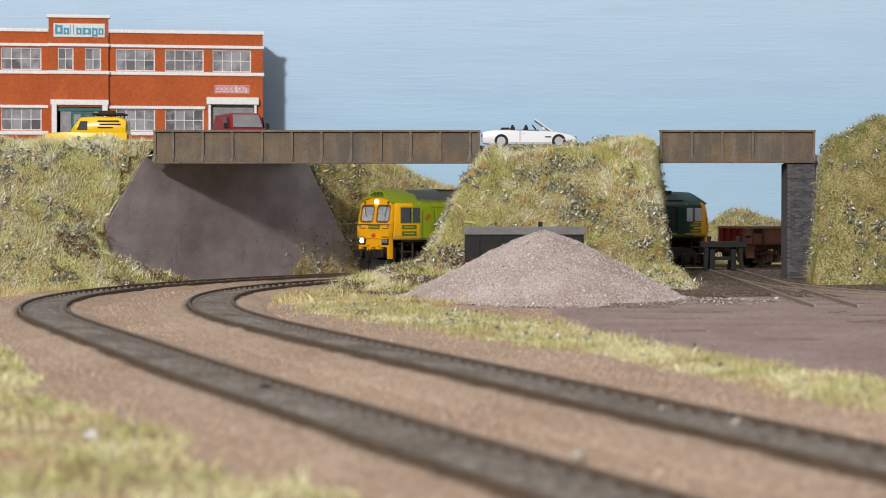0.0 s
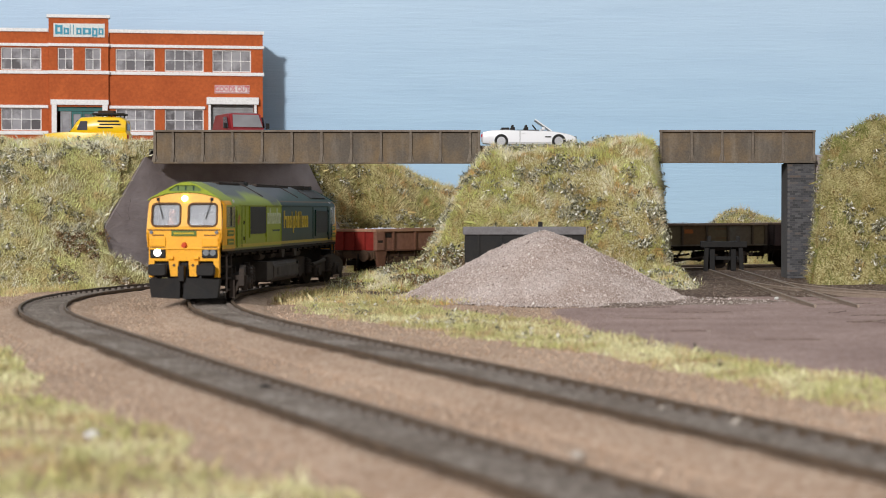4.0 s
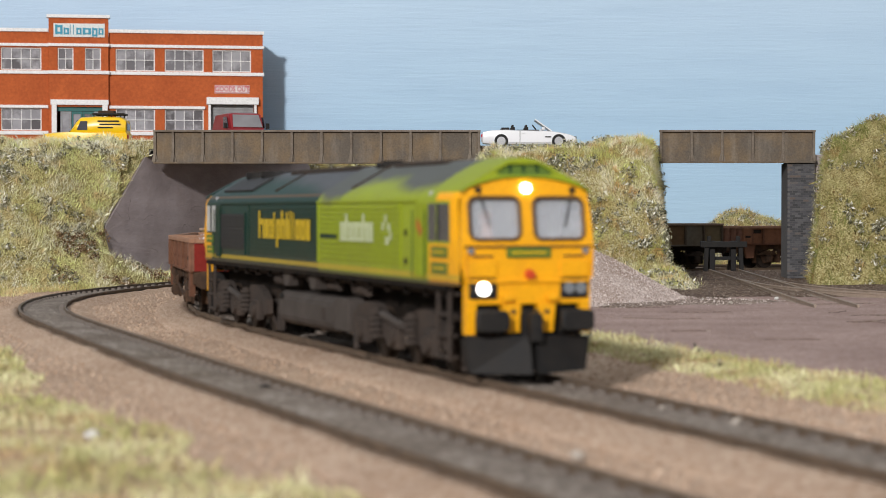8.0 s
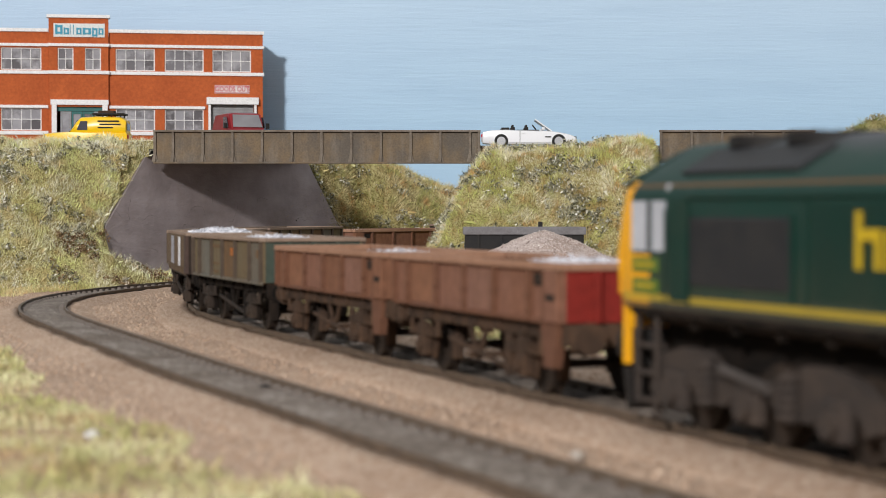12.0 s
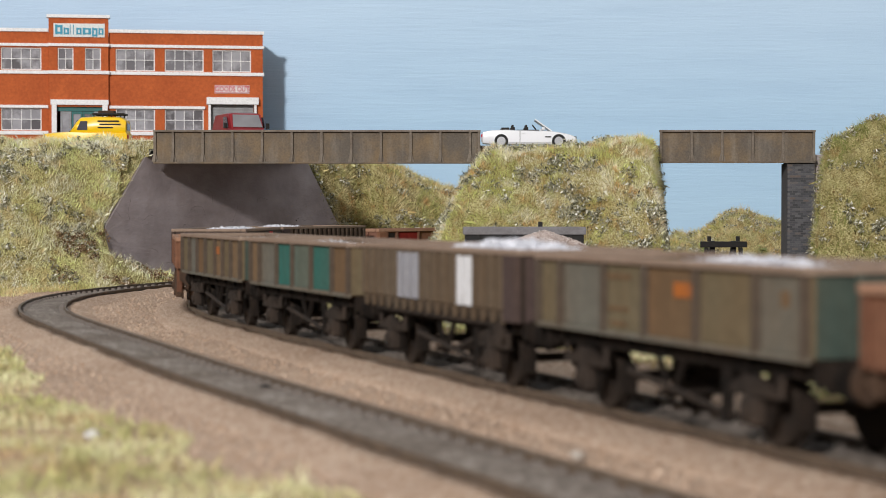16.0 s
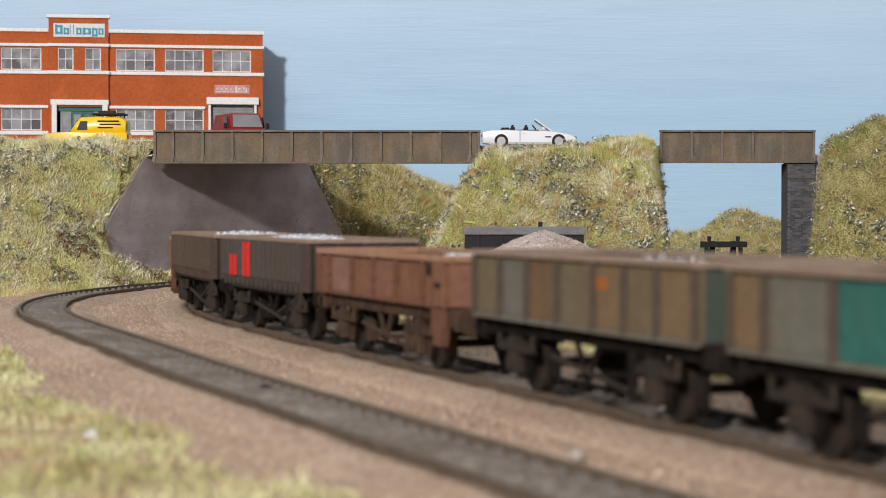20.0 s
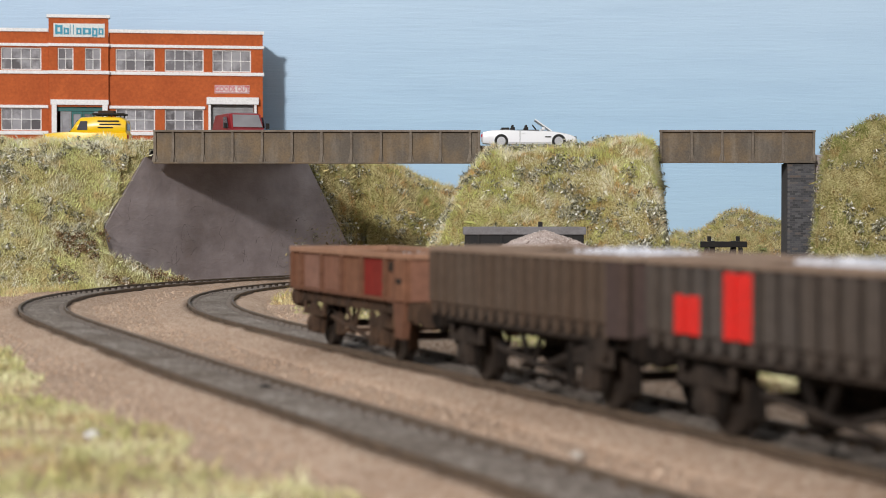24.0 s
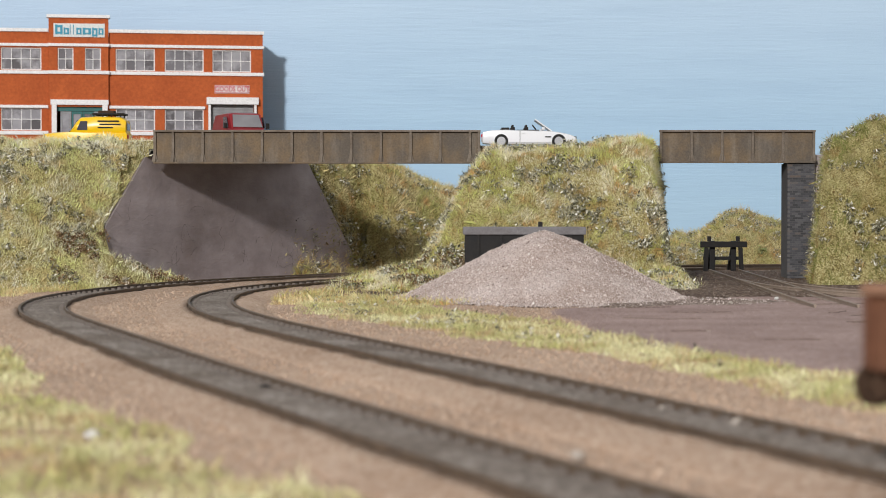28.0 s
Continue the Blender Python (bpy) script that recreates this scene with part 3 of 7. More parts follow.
left_bank, LV, LF = sheet("embankment_west", -560, -80, 990, 1440, 3.6, left_bank_z, M_EARTH, keep_left)
mid_bank, MV, MF = sheet("embankment_centre", -80, 150, 985, 1260, 3.5, mid_bank_z, M_EARTH, lambda c: c[:, 2] > -5.3)
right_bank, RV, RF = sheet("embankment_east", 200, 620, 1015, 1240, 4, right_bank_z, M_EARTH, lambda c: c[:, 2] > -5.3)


def keep_far(c):
    x, y = c[:, 0], c[:, 1]
    k = (x - WALL_P[0]) * WALL_D[0] + (y - WALL_P[1]) * WALL_D[1]
    return (c[:, 2] > np.where(k < 290, -4.6, -5.3)) & ((wall_side(x, y) < -3) | (k > 200)) & (k > 150) & (x > -110) & (OUTER.gap(x, y) > 26) & (INNER.gap(x, y) > 60)


far_bank, FV, FF = sheet("embankment_rear", -160, 620, 1260, 1625, 5, far_bank_z, M_EARTH, keep_far)
for ob, lab in ((left_bank, "steep earth bank clad in static grass beside the bridge"), (mid_bank, "steep grassy mound between the two bridge spans"),
                (right_bank, "tall grassy bank beside the brick pier"), (far_bank, "low grassy bank behind the tracks")):
    tagged(ob, lab, "embankment", kind="structure")


def scatter(V, F, density, rng):
    """Points and normals spread evenly over a sheet; density is per square millimetre."""
    a, b, c, d = (V[F[:, k]] for k in range(4))
    n = np.cross(c - a, d - b)
    area = np.linalg.norm(n, axis=1) / 2
    n /= np.maximum(np.linalg.norm(n, axis=1), 1e-9)[:, None]
    count = int(area.sum() * density)
    i = rng.choice(len(F), count, p=area / area.sum())
    u, v = rng.random((2, count, 1))
    p = (a[i] * (1 - u) + b[i] * u) * (1 - v) + (d[i] * (1 - u) + c[i] * u) * v
    return p, n[i]


def blades(name, V, F, density, length, width, mat, label, up=0.8, mask=None, seed=1):
    """Static grass: thin bent blades that stand out of a sheet."""
    rng = np.random.default_rng(seed)
    p, n = scatter(V, F, density, rng)
    if mask is not None:
        k = mask(p, rng)
        p, n = p[k], n[k]
    m = len(p)
    lean = np.stack([rough2(p[:, 0] + p[:, 2], p[:, 1], 6.5), rough2(p[:, 1] - p[:, 2], p[:, 0], 6.5), 0.5 * rough2(p[:, 0] - p[:, 2], p[:, 1] + 40, 6.5)], -1)
    d = n + rng.normal(0, 0.55, (m, 3)) + 1.1 * lean + np.array((0, 0, up))
    d /= np.linalg.norm(d, axis=1)[:, None]
    side = np.cross(d, rng.normal(0, 1, (m, 3)))
    side /= np.maximum(np.linalg.norm(side, axis=1), 1e-6)[:, None]
    L = length * (0.55 + 0.9 * rng.random((m, 1))) * (1 + 0.45 * rough2(p[:, 0] + p[:, 2], p[:, 1] - p[:, 2], 9)[:, None])
    w = width * (0.6 + 0.8 * rng.random((m, 1)))
    bend = rng.normal(0, 0.22, (m, 3)) * L
    p = p - n * 0.4
    mid = p + d * L * 0.55
    tip = p + d * L + bend
    W = np.stack([p - side * w, p + side * w, mid + side * w * 0.8, tip, mid - side * w * 0.8], 1).reshape(-1, 3)
    q = np.arange(m)[:, None] * 5 + np.arange(5)
    ob = raw(name, W, q, mat)
    return tagged(ob, label, "grass", kind="stuff")


def scrub(name, V, F, density, mat, label, size=2.0, seed=2, leaves=26, mask=None):
    """Little clumps of grey-green leaves scattered on a bank."""
    rng = np.random.default_rng(seed)
    p, n = scatter(V, F, density, rng)
    if mask is not None:
        k = mask(p, rng)
        p, n = p[k], n[k]
    k = rough2(p[:, 0] + 0.6 * p[:, 2], p[:, 1] + p[:, 2], 16) > rng.uniform(-0.25, 0.75, len(p))
    p, n = p[k], n[k]
    m = len(p)
    c = p[:, None] + n[:, None] * 1.3 + rng.normal(0, size * 0.7, (m, leaves, 3)) * np.array((1, 1, 0.8))
    c = c.reshape(-1, 3)
    a = rng.normal(0, 1, (len(c), 3))
    a /= np.linalg.norm(a, axis=1)[:, None]
    b = np.cross(a, rng.normal(0, 1, (len(c), 3)))
    b /= np.maximum(np.linalg.norm(b, axis=1), 1e-6)[:, None]
    r = size * 0.55 * (0.4 + rng.random((len(c), 1)))
    W = np.stack([c - a * r, c + b * r * 0.42, c + a * r, c - b * r * 0.42], 1).reshape(-1, 3)
    q = np.arange(len(c))[:, None] * 4 + np.arange(4)
    return tagged(raw(name, W, q, mat), label, "foliage", kind="stuff")


def near_only(p, rng):
    return (p[:, 0] > -420) & (p[:, 0] < 330)


def low_only(p, rng):
    k = (p[:, 0] - WALL_P[0]) * WALL_D[0] + (p[:, 1] - WALL_P[1]) * WALL_D[1]
    tongue = (p[:, 2] < 16) & (rng.random(len(p)) < 0.3)
    return near_only(p, rng) & (p[:, 1] < 1330) & ((wall_side(p[:, 0], p[:, 1]) < -7) | (k < slant(p[:, 2]) - 6) | tongue)


def wall_foot(p, rng):
    """Close to the abutment's lower corner."""
    k = (p[:, 0] - WALL_P[0]) * WALL_D[0] + (p[:, 1] - WALL_P[1]) * WALL_D[1]
    return (k > -30) & (p[:, 2] < 26) & (wall_side(p[:, 0], p[:, 1]) > -26)


blades("bank_grass", LV, LF, 2.6, 3.5, 0.065, M_PALEGRASS, "pale yellow-green static grass on the bank", mask=low_only, seed=11)
blades("mound_grass", MV, MF, 3.0, 3.4, 0.065, M_GRASS, "tawny green static grass on the mound", seed=12)
# The tall bank's dimmer light is in its darker turf colour.
blades("pier_bank_grass", RV, RF, 2.5, 3.4, 0.065, M_DIMGRASS, "tawny green static grass on the tall bank", mask=near_only, seed=13)
blades("rear_grass", FV, FF, 1.3, 4.2, 0.10, M_BROWNGRASS, "tawny static grass on the rear bank", mask=near_only, seed=14)
# wisps of grass along the abutment's sloping end
ek = np.linspace(0, 1.09, 24)
EV = np.array([(*(WALL_P + WALL_D * (float(slant(73 * u)) - 0.6 - d) + WALL_N * (-0.8 - 0.45 * d)), 73 * u) for u in ek for d in (16, 8, 0)])
ei = np.arange(72).reshape(24, 3)
EF = np.stack([ei[:-1, :-1], ei[:-1, 1:], ei[1:, 1:], ei[1:, :-1]], -1).reshape(-1, 4)
edge = raw("embankment_edge", EV, EF, M_EARTH, smooth=True)
tagged(edge, "earth bank closing on the sloping abutment end", "embankment", kind="structure")
blades("wall_edge_grass", EV, EF, 1.9, 4.0, 0.09, M_PALEGRASS, "pale grass wisps over the abutment edge", 0.9, seed=15)
# a ragged tuft where the bank meets the girder's end
tx_, tz_ = np.meshgrid(np.linspace(-190, -171.6, 8), np.linspace(64, 80.5, 8))
UV = np.stack([tx_, 1146.5 + 0.12 * (tx_ + 171), tz_ - np.maximum(0, -179 - tx_) * 0.1], -1).reshape(-1, 3)
ui = np.arange(64).reshape(8, 8)
UF = np.stack([ui[:-1, :-1], ui[:-1, 1:], ui[1:, 1:], ui[1:, :-1]], -1).reshape(-1, 4)
UF = UF[UV[UF].mean(1)[:, 0] < -171.6 - np.maximum(0, 76.5 - UV[UF].mean(1)[:, 2]) * 0.75]
tuft = raw("bank_corner", UV, UF, M_EARTH, smooth=True)
tagged(tuft, "earth of the bank closing on the girder's end", "embankment", kind="structure")
blades("corner_tuft", UV, UF, 3.0, 3.6, 0.065, M_PALEGRASS, "pale grass tuft beside the girder's end", 0.9, seed=16)
scrub("bank_scrub", LV, LF, 0.05, M_LEAF, "grey-green scrub leaves caught in the grass", mask=low_only, seed=21)
scrub("mound_scrub", MV, MF, 0.075, M_LEAF, "grey-green scrub leaves caught in the grass", seed=22)
scrub("pier_bank_scrub", RV, RF, 0.055, M_LEAF, "grey-green scrub leaves caught in the grass", mask=near_only, seed=23)
scrub("rear_scrub", FV, FF, 0.055, M_LEAF, "grey-green scrub leaves on the rear bank", mask=near_only, seed=24)
scrub("rear_bush", FV, FF, 0.12, M_BUSH, "soft green bushes behind the siding", 3.4, 25, 34, lambda p, r: (p[:, 0] > 150) & (p[:, 0] < 330) & (p[:, 1] < 1480) & (p[:, 2] > 8))
scrub("wall_foot_scrub", LV, LF, 0.22, M_TWIG, "brown dead scrub and dirt at the abutment's foot", 1.5, 27, 24, wall_foot)
scrub("mound_foot_scrub", MV, MF, 0.16, M_TWIG, "brown dead scrub at the foot of the mound", 1.6, 26, 22, lambda p, r: (p[:, 2] < 12 + 6 * r.random(len(p))) & (p[:, 0] < 25))


def heap_z(x, y):
    r = np.hypot((x - 51) / 66, (y - 965) / np.where(y < 965, 94, 84))
    a = np.arctan2(y - 965, x - 51)
    r = r * (1 + 0.05 * np.sin(3 * a + 1) + 0.04 * np.sin(5 * a))
    top = 36.0 * (1 - np.minimum(r, 1.0)) ** 1.04
    top = top - 3.4 * np.exp(-(r / 0.15) ** 2)
    apron = 2.3 * clips((1.3 - r) / 0.3)
    return -5.0 + top + apron + 0.8 * rough2(x, y, 13) * clips(top / 6) + 0.35 * rough2(x, y, 4)


def verge(p, rng):
    x, y = p[:, 0], p[:, 1]
    gi = INNER.gap(x, y)
    right = INNER_RIGHT(x, y)
    wob = 9 * rough2(x, y, 26)
    strip = right & (gi > np.interp(y, (430, 560, 700, 830), (56, 62, 54, 38)) + wob) & (gi < np.interp(y, (430, 560, 760, 900), (97, 102, 120, 90)) + wob * 0.6) & (y < 960) & (heap_z(x, y) < -2.2)
    lo, hi = np.interp(y, (430, 560, 700, 830), (56, 62, 54, 38)), np.interp(y, (430, 560, 760, 900), (97, 102, 120, 90))
    thin = rng.random(len(x)) < clips((gi - lo + 6) / 20) * clips((hi + 8 - gi) / 16)
    return strip & thin


def INNER_RIGHT(x, y):
    """True on the inside of the inner track's curve."""
    out = np.zeros(np.shape(x), bool)
    s = np.interp(y, INNER.y[(INNER.s > -420) & (INNER.s < 850)][::-1], INNER.s[(INNER.s > -420) & (INNER.s < 850)][::-1])
    px, py, th = INNER.at(s)
    return (-(np.sin(th)) * (x - px) + np.cos(th) * (y - py)) > 0


def toe(p, rng):
    """Loose grass at the feet of the mound and of the banks."""
    x, y = p[:, 0], p[:, 1]
    gi, go = INNER.gap(x, y), OUTER.gap(x, y)
    wob = 10 * rough2(x, y, 22)
    a = INNER_RIGHT(x, y) & (gi > 26 + wob * 0.5) & (y > 880 + wob) & (y < 1060) & (x < 8 + wob - (y - 960) * 0.2) & (x > -110)
    b = (x < -180) & (go > 38 + wob) & (y > 960 + wob * 2) & (y < 1140) & (wall_side(x, y) < 60)
    bald = np.hypot((x + 22) / 36, (y - 1015) / 85) + 0.3 * rough2(x, y, 18) < 1
    return (a | b) & (rng.random(len(x)) < np.where(bald, 0.12, 0.6))


def corner(p, rng):
    x, y = p[:, 0], p[:, 1]
    go = OUTER.gap(x, y)
    wob = 14 * rough2(x, y, 40)
    return (go > 40 + wob) & OUTSIDE(x, y) & (y < 620 + wob * 2) & (y > 150) & (x > -330) & (rng.random(len(x)) < 0.9)


def OUTSIDE(x, y):
    """True on the outside of the outer track."""
    k = (OUTER.s > -420) & (OUTER.s < 690)
    s = np.interp(y, OUTER.y[k][::-1], OUTER.s[k][::-1])
    px, py, th = OUTER.at(s)
    return (-np.sin(th) * (x - px) + np.cos(th) * (y - py)) < 0


nearby = (GV[GF].mean(1)[:, 1] < 1150) & (abs(GV[GF].mean(1)[:, 0]) < 420)
blades("verge_grass", GV, GF[nearby], 1.2, 2.0, 0.13, M_MOSS, "pale grass strip between the track and the yard", 0.9, verge, 31)
blades("toe_grass", GV, GF[nearby], 0.9, 3.4, 0.12, M_BROWNGRASS, "loose tawny grass at the foot of the banks", 0.8, toe, 32)
blades("corner_grass", GV, GF[nearby], 1.0, 2.0, 0.16, M_MOSS, "pale grass in front of the tracks", 0.9, corner, 33)
scrub("verge_scrub", GV, GF[nearby], 0.007, M_LEAF, "grey-green scrub leaves on the verge", 1.7, 34, 16, lambda p, r: verge(p, r) | toe(p, r))


def chips(name, V, F, density, size, mat, label, mask=None, seed=5, sink=0.1):
    """Loose stones: little four-sided pebbles lying on a sheet."""
    rng = np.random.default_rng(seed)
    p, n = scatter(V, F, density, rng)
    if mask is not None:
        k = mask(p, rng)
        p, n = p[k], n[k]
    m = len(p)
    base = np.array([(1, 0, -0.5), (-0.5, 0.87, -0.5), (-0.5, -0.87, -0.5), (0.1, 0.1, 0.8)])
    a = rng.random(m) * 6.283
    c, s = np.cos(a), np.sin(a)
    r = size * (0.45 + 0.9 * rng.random(m) ** 2)
    q = base[None] + rng.normal(0, 0.25, (m, 4, 3))
    x = (q[..., 0] * c[:, None] - q[..., 1] * s[:, None]) * r[:, None]
    y = (q[..., 0] * s[:, None] + q[..., 1] * c[:, None]) * r[:, None]
    W = np.stack([x, y, q[..., 2] * r[:, None]], -1) + p[:, None] + n[:, None] * sink
    i = np.arange(m)[:, None] * 4
    T = np.concatenate([i + np.array(t) for t in ((0, 1, 3), (1, 2, 3), (2, 0, 3), (0, 2, 1))])
    return tagged(raw(name, W.reshape(-1, 3), T, mat), label, "gravel", kind="stuff")


def bare(p, rng):
    x, y = p[:, 0], p[:, 1]
    return (INNER.gap(x, y) > 14) & (OUTER.gap(x, y) > 14) & (y < 1120) & (abs(x) < 0.26 * y + 25) & (rng.random(len(x)) < clips(380 / y, 0.35, 1))


chips("ballast_stones", GV, GF[nearby], 0.3, 0.5, M_TANCHIP, "loose tan ballast stones beside the tracks", bare, 41)


# hairline cracks in the hardstanding
yc = np.random.default_rng(77)
bm = new_bm()
for _ in range(16):
    x, y, a = yc.uniform(70, 190), yc.uniform(600, 930), yc.normal(0.1, 0.25)
    for _ in range(yc.integers(3, 8)):
        x2, y2 = x + yc.uniform(3, 6) * math.cos(a), y + yc.uniform(3, 6) * math.sin(a)
        if float(yard_edge(np.array(x2), np.array(y2))) > 22:
            cyl(bm, (x, y, float(yard_z(x, y)) + 0.02), (x2, y2, float(yard_z(x2, y2)) + 0.02), 0.22, 4)
        x, y, a = x2, y2, a + yc.normal(0, 0.5)
cr_ob = part("yard_crack", bm, M_MUD, yard, "dark hairline cracks in the hardstanding")
tagged(cr_ob, kind="stuff")


# gravel heap and the dark bin behind it
heap, HV, HF = sheet("gravel_mound", -60, 165, 830, 1062, 3, heap_z, M_PILE, lambda c: c[:, 2] > -3.6)
tagged(heap, "conical heap of pinkish grey gravel", "gravel heap")
hs = chips("heap_stones", HV, HF, 0.9, 0.5, M_CHIP, "loose pinkish gravel on the heap", seed=42, sink=0.0)

chips("foot_stones", KV, KF, 0.16, 0.55, M_CHIP, "spilt gravel on the earth round the heap", seed=44, sink=0.0)
chips("yard_crumbs", AV, AF, 0.06, 0.5, M_TWIGSTONE, "crumbs of dark and pale stone on the brown earth", seed=45, sink=0.0)
hp = chips("heap_pebble", HV, HF, 0.035, 0.9, M_CHIP, "larger gravel pieces on the heap", seed=43, sink=0.0)

bin_ = thing("storage_bin", "black panelled storage bin with a worn grey rim behind the gravel", "storage bin", P(42.5, 1020, -4.5))
part("front_panel", boxed(-31, 31, -12, -10.4, 0, 33, 0.2), M_BLACK, bin_)
part("rear_panel", boxed(-31, 31, 10.4, 12, 0, 33, 0.2), M_BLACK, bin_)
for sx in (-1, 1):
    part("side_panel", boxed(sx * 30.2 - 0.8, sx * 30.2 + 0.8, -10.3, 10.3, 0, 33, 0.2), M_BLACK, bin_)
part("floor_plate", boxed(-29.3, 29.3, -10.3, 10.3, 0, 1.2), M_BLACK, bin_)
rim = boxed(-32, 32, -13.4, -10, 31.2, 35.2, 0.4)
for a in ((-32, 32, 10, 13), (-32, -29, -10, 10), (29, 32, -10, 10)):
    box(rim, *a, 31.4, 35.2, 0.4)
part("stub_post", boxed(8.2, 10.6, 10.5, 12.8, 35.2, 37.8, 0.3), M_BLACK, bin_)
part("rim", rim, M_RIMGREY, bin_, "worn grey rim")
for x in np.linspace(-24, 24, 5):
    part("rib", boxed(x - 0.7, x + 0.7, -12.9, -12.0, 2, 32.6, 0.2), M_BLACK, bin_)


# ---------------------------------------------------------------- retaining wall, bridges, pier
wall = thing("abutment_wall", "grey rendered bridge abutment with hairline cracks", "abutment", P(WALL_P[0], WALL_P[1], 0, math.degrees(math.atan2(WALL_D[1], WALL_D[0]))), kind="structure")
bm = new_bm()
prism(bm, [(10, -6), (11, 30), (48, 71.8), (217, 71.8), (286, -6)], 0, 4)
bmesh.ops.triangulate(bm, faces=bm.faces)
part("wall_face", bm, M_CONCRETE, wall)
part("coping", boxed(49, 220, -1.0, 10, 71.82, 72.95, 0.3), M_CONCRETE, wall)
bm = new_bm()
cr = np.random.default_rng(9)
for _ in range(34):
    x, z, a = cr.uniform(0, 230), cr.uniform(0, 45), cr.uniform(0, 6.28)
    for _ in range(cr.integers(3, 7)):
        L = cr.uniform(2.0, 4.0)
        x2, z2 = x + L * math.cos(a), z + L * math.sin(a)
        if 0 < z2 < 60 and -4 < x2 < 230 - z2 * 0.4 and x2 > 4 + z2 * 0.1:
            cyl(bm, (x, -0.02, z), (x2, -0.02, z2), 0.045, 4)
        x, z, a = x2, z2, a + cr.normal(0, 0.7)
part("crack", bm, M_BOGIE, wall, "dark hairline cracks in the render")


def girder_bridge(name, label, x0, x1, panels, y0, z0, z1):
    e = thing(name, label, "girder bridge", P(0, 0, 0), kind="structure")
    web = boxed(x0, x1, y0 + 1.2, y0 + 2.6, z0 + 0.9, z1 - 0.9)
    part("web_plate", web, M_GIRDER, e)
    part("top_flange", boxed(x0 - 0.2, x1 + 0.2, y0 - 0.9, y0 + 4.2, z1 - 1.1, z1, 0.15), M_GIRDERPALE, e, "paler worn top flange")
    part("bottom_flange", boxed(x0 - 0.2, x1 + 0.2, y0 - 0.7, y0 + 4.0, z0, z0 + 1.1, 0.15), M_GIRDER, e)
    xs = np.linspace(x0 + 0.7, x1 - 0.7, panels + 1) if panels < 7 else np.concatenate([[x0 + 0.7], np.linspace(x0 + 11.5, x1 - 6, panels), [x1 - 0.7]])
    for x in xs:
        bm = boxed(x - 0.75, x + 0.75, y0 - 0.25, y0 + 1.25, z0 + 1.1, z1 - 1.1, 0.12)
        prism(bm, [(y0 - 1.1, z0 + 1.1), (y0 - 0.2, z0 + 1.1), (y0 - 0.2, z0 + 6)], x - 0.4, x + 0.4, "yz")
        prism(bm, [(y0 - 0.8, z1 - 1.1), (y0 - 0.2, z1 - 1.1), (y0 - 0.2, z1 - 4)], x - 0.4, x + 0.4, "yz")
        prism(bm, [(x - 2.0, z0 + 1.1), (x + 2.0, z0 + 1.1), (x + 0.7, z0 + 6.5), (x - 0.7, z0 + 6.5)], y0 + 0.5, y0 + 1.22)
        st = part("stiffener", bm, M_GIRDERPALE, e)
        for z in np.arange(z0 + 3, z1 - 2, 2.4):
            part("rivet", boxed(x - 0.18, x + 0.18, y0 - 0.4, y0 - 0.24, z, z + 0.36), M_GIRDER, st)
    return e


girder_bridge("bridge_girder_main", "long brown weathered plate girder of the road bridge", -171.0, 22.0, 11, 1143, 67.0, 86.8)
girder_bridge("bridge_girder_side", "short brown weathered plate girder of the road bridge", 128.2, 219.8, 5, 1143, 67.4, 86.8)

# The unseen back edge is notched to let light onto the rear bank.
road = part("road_deck", prism(new_bm(), [(-172, 1148), (220.5, 1148), (220.5, 1208), (25, 1208), (0, 1180), (-70, 1180), (-100, 1262), (-172, 1262)], 73.0, 77.8, "xy"), M_ROAD)
tagged(road, "grey road deck carried over the railway", "road deck", kind="structure")
lot = part("road_lot", boxed(-700, -96, 1262.5, 1639, 73.0, 77.8), M_ROAD)
tagged(lot, "grey road surface before the factory", "road", kind="structure")
lot2 = part("road_approach", boxed(-700, -172.5, 1172, 1262, 73.0, 77.8), M_ROAD)
tagged(lot2, "grey road leading onto the bridge", "road", kind="structure")

pier = thing("bridge_pier", "dark blue-grey brick bridge pier with a chamfered cap", "pier", P(210.5, 1144.2, -5), kind="structure")
part("pier_core", boxed(-6.5, 9.4, 0.5, 22, 0, 72.2), M_MORTAR, pier)
part("bearing_block", boxed(-5.5, 8.5, 4.8, 21, 72.22, 77.9, 0.3), M_PIER, pier)
wing = part("wing_wall", boxed(0, 8.5, -6, 30, -5, 72.5, 0.3), M_CONCRETE, at=P(220.4, 1156, 0))
tagged(wing, "narrow grey rendered wing wall beside the pier", "wing wall", kind="structure")


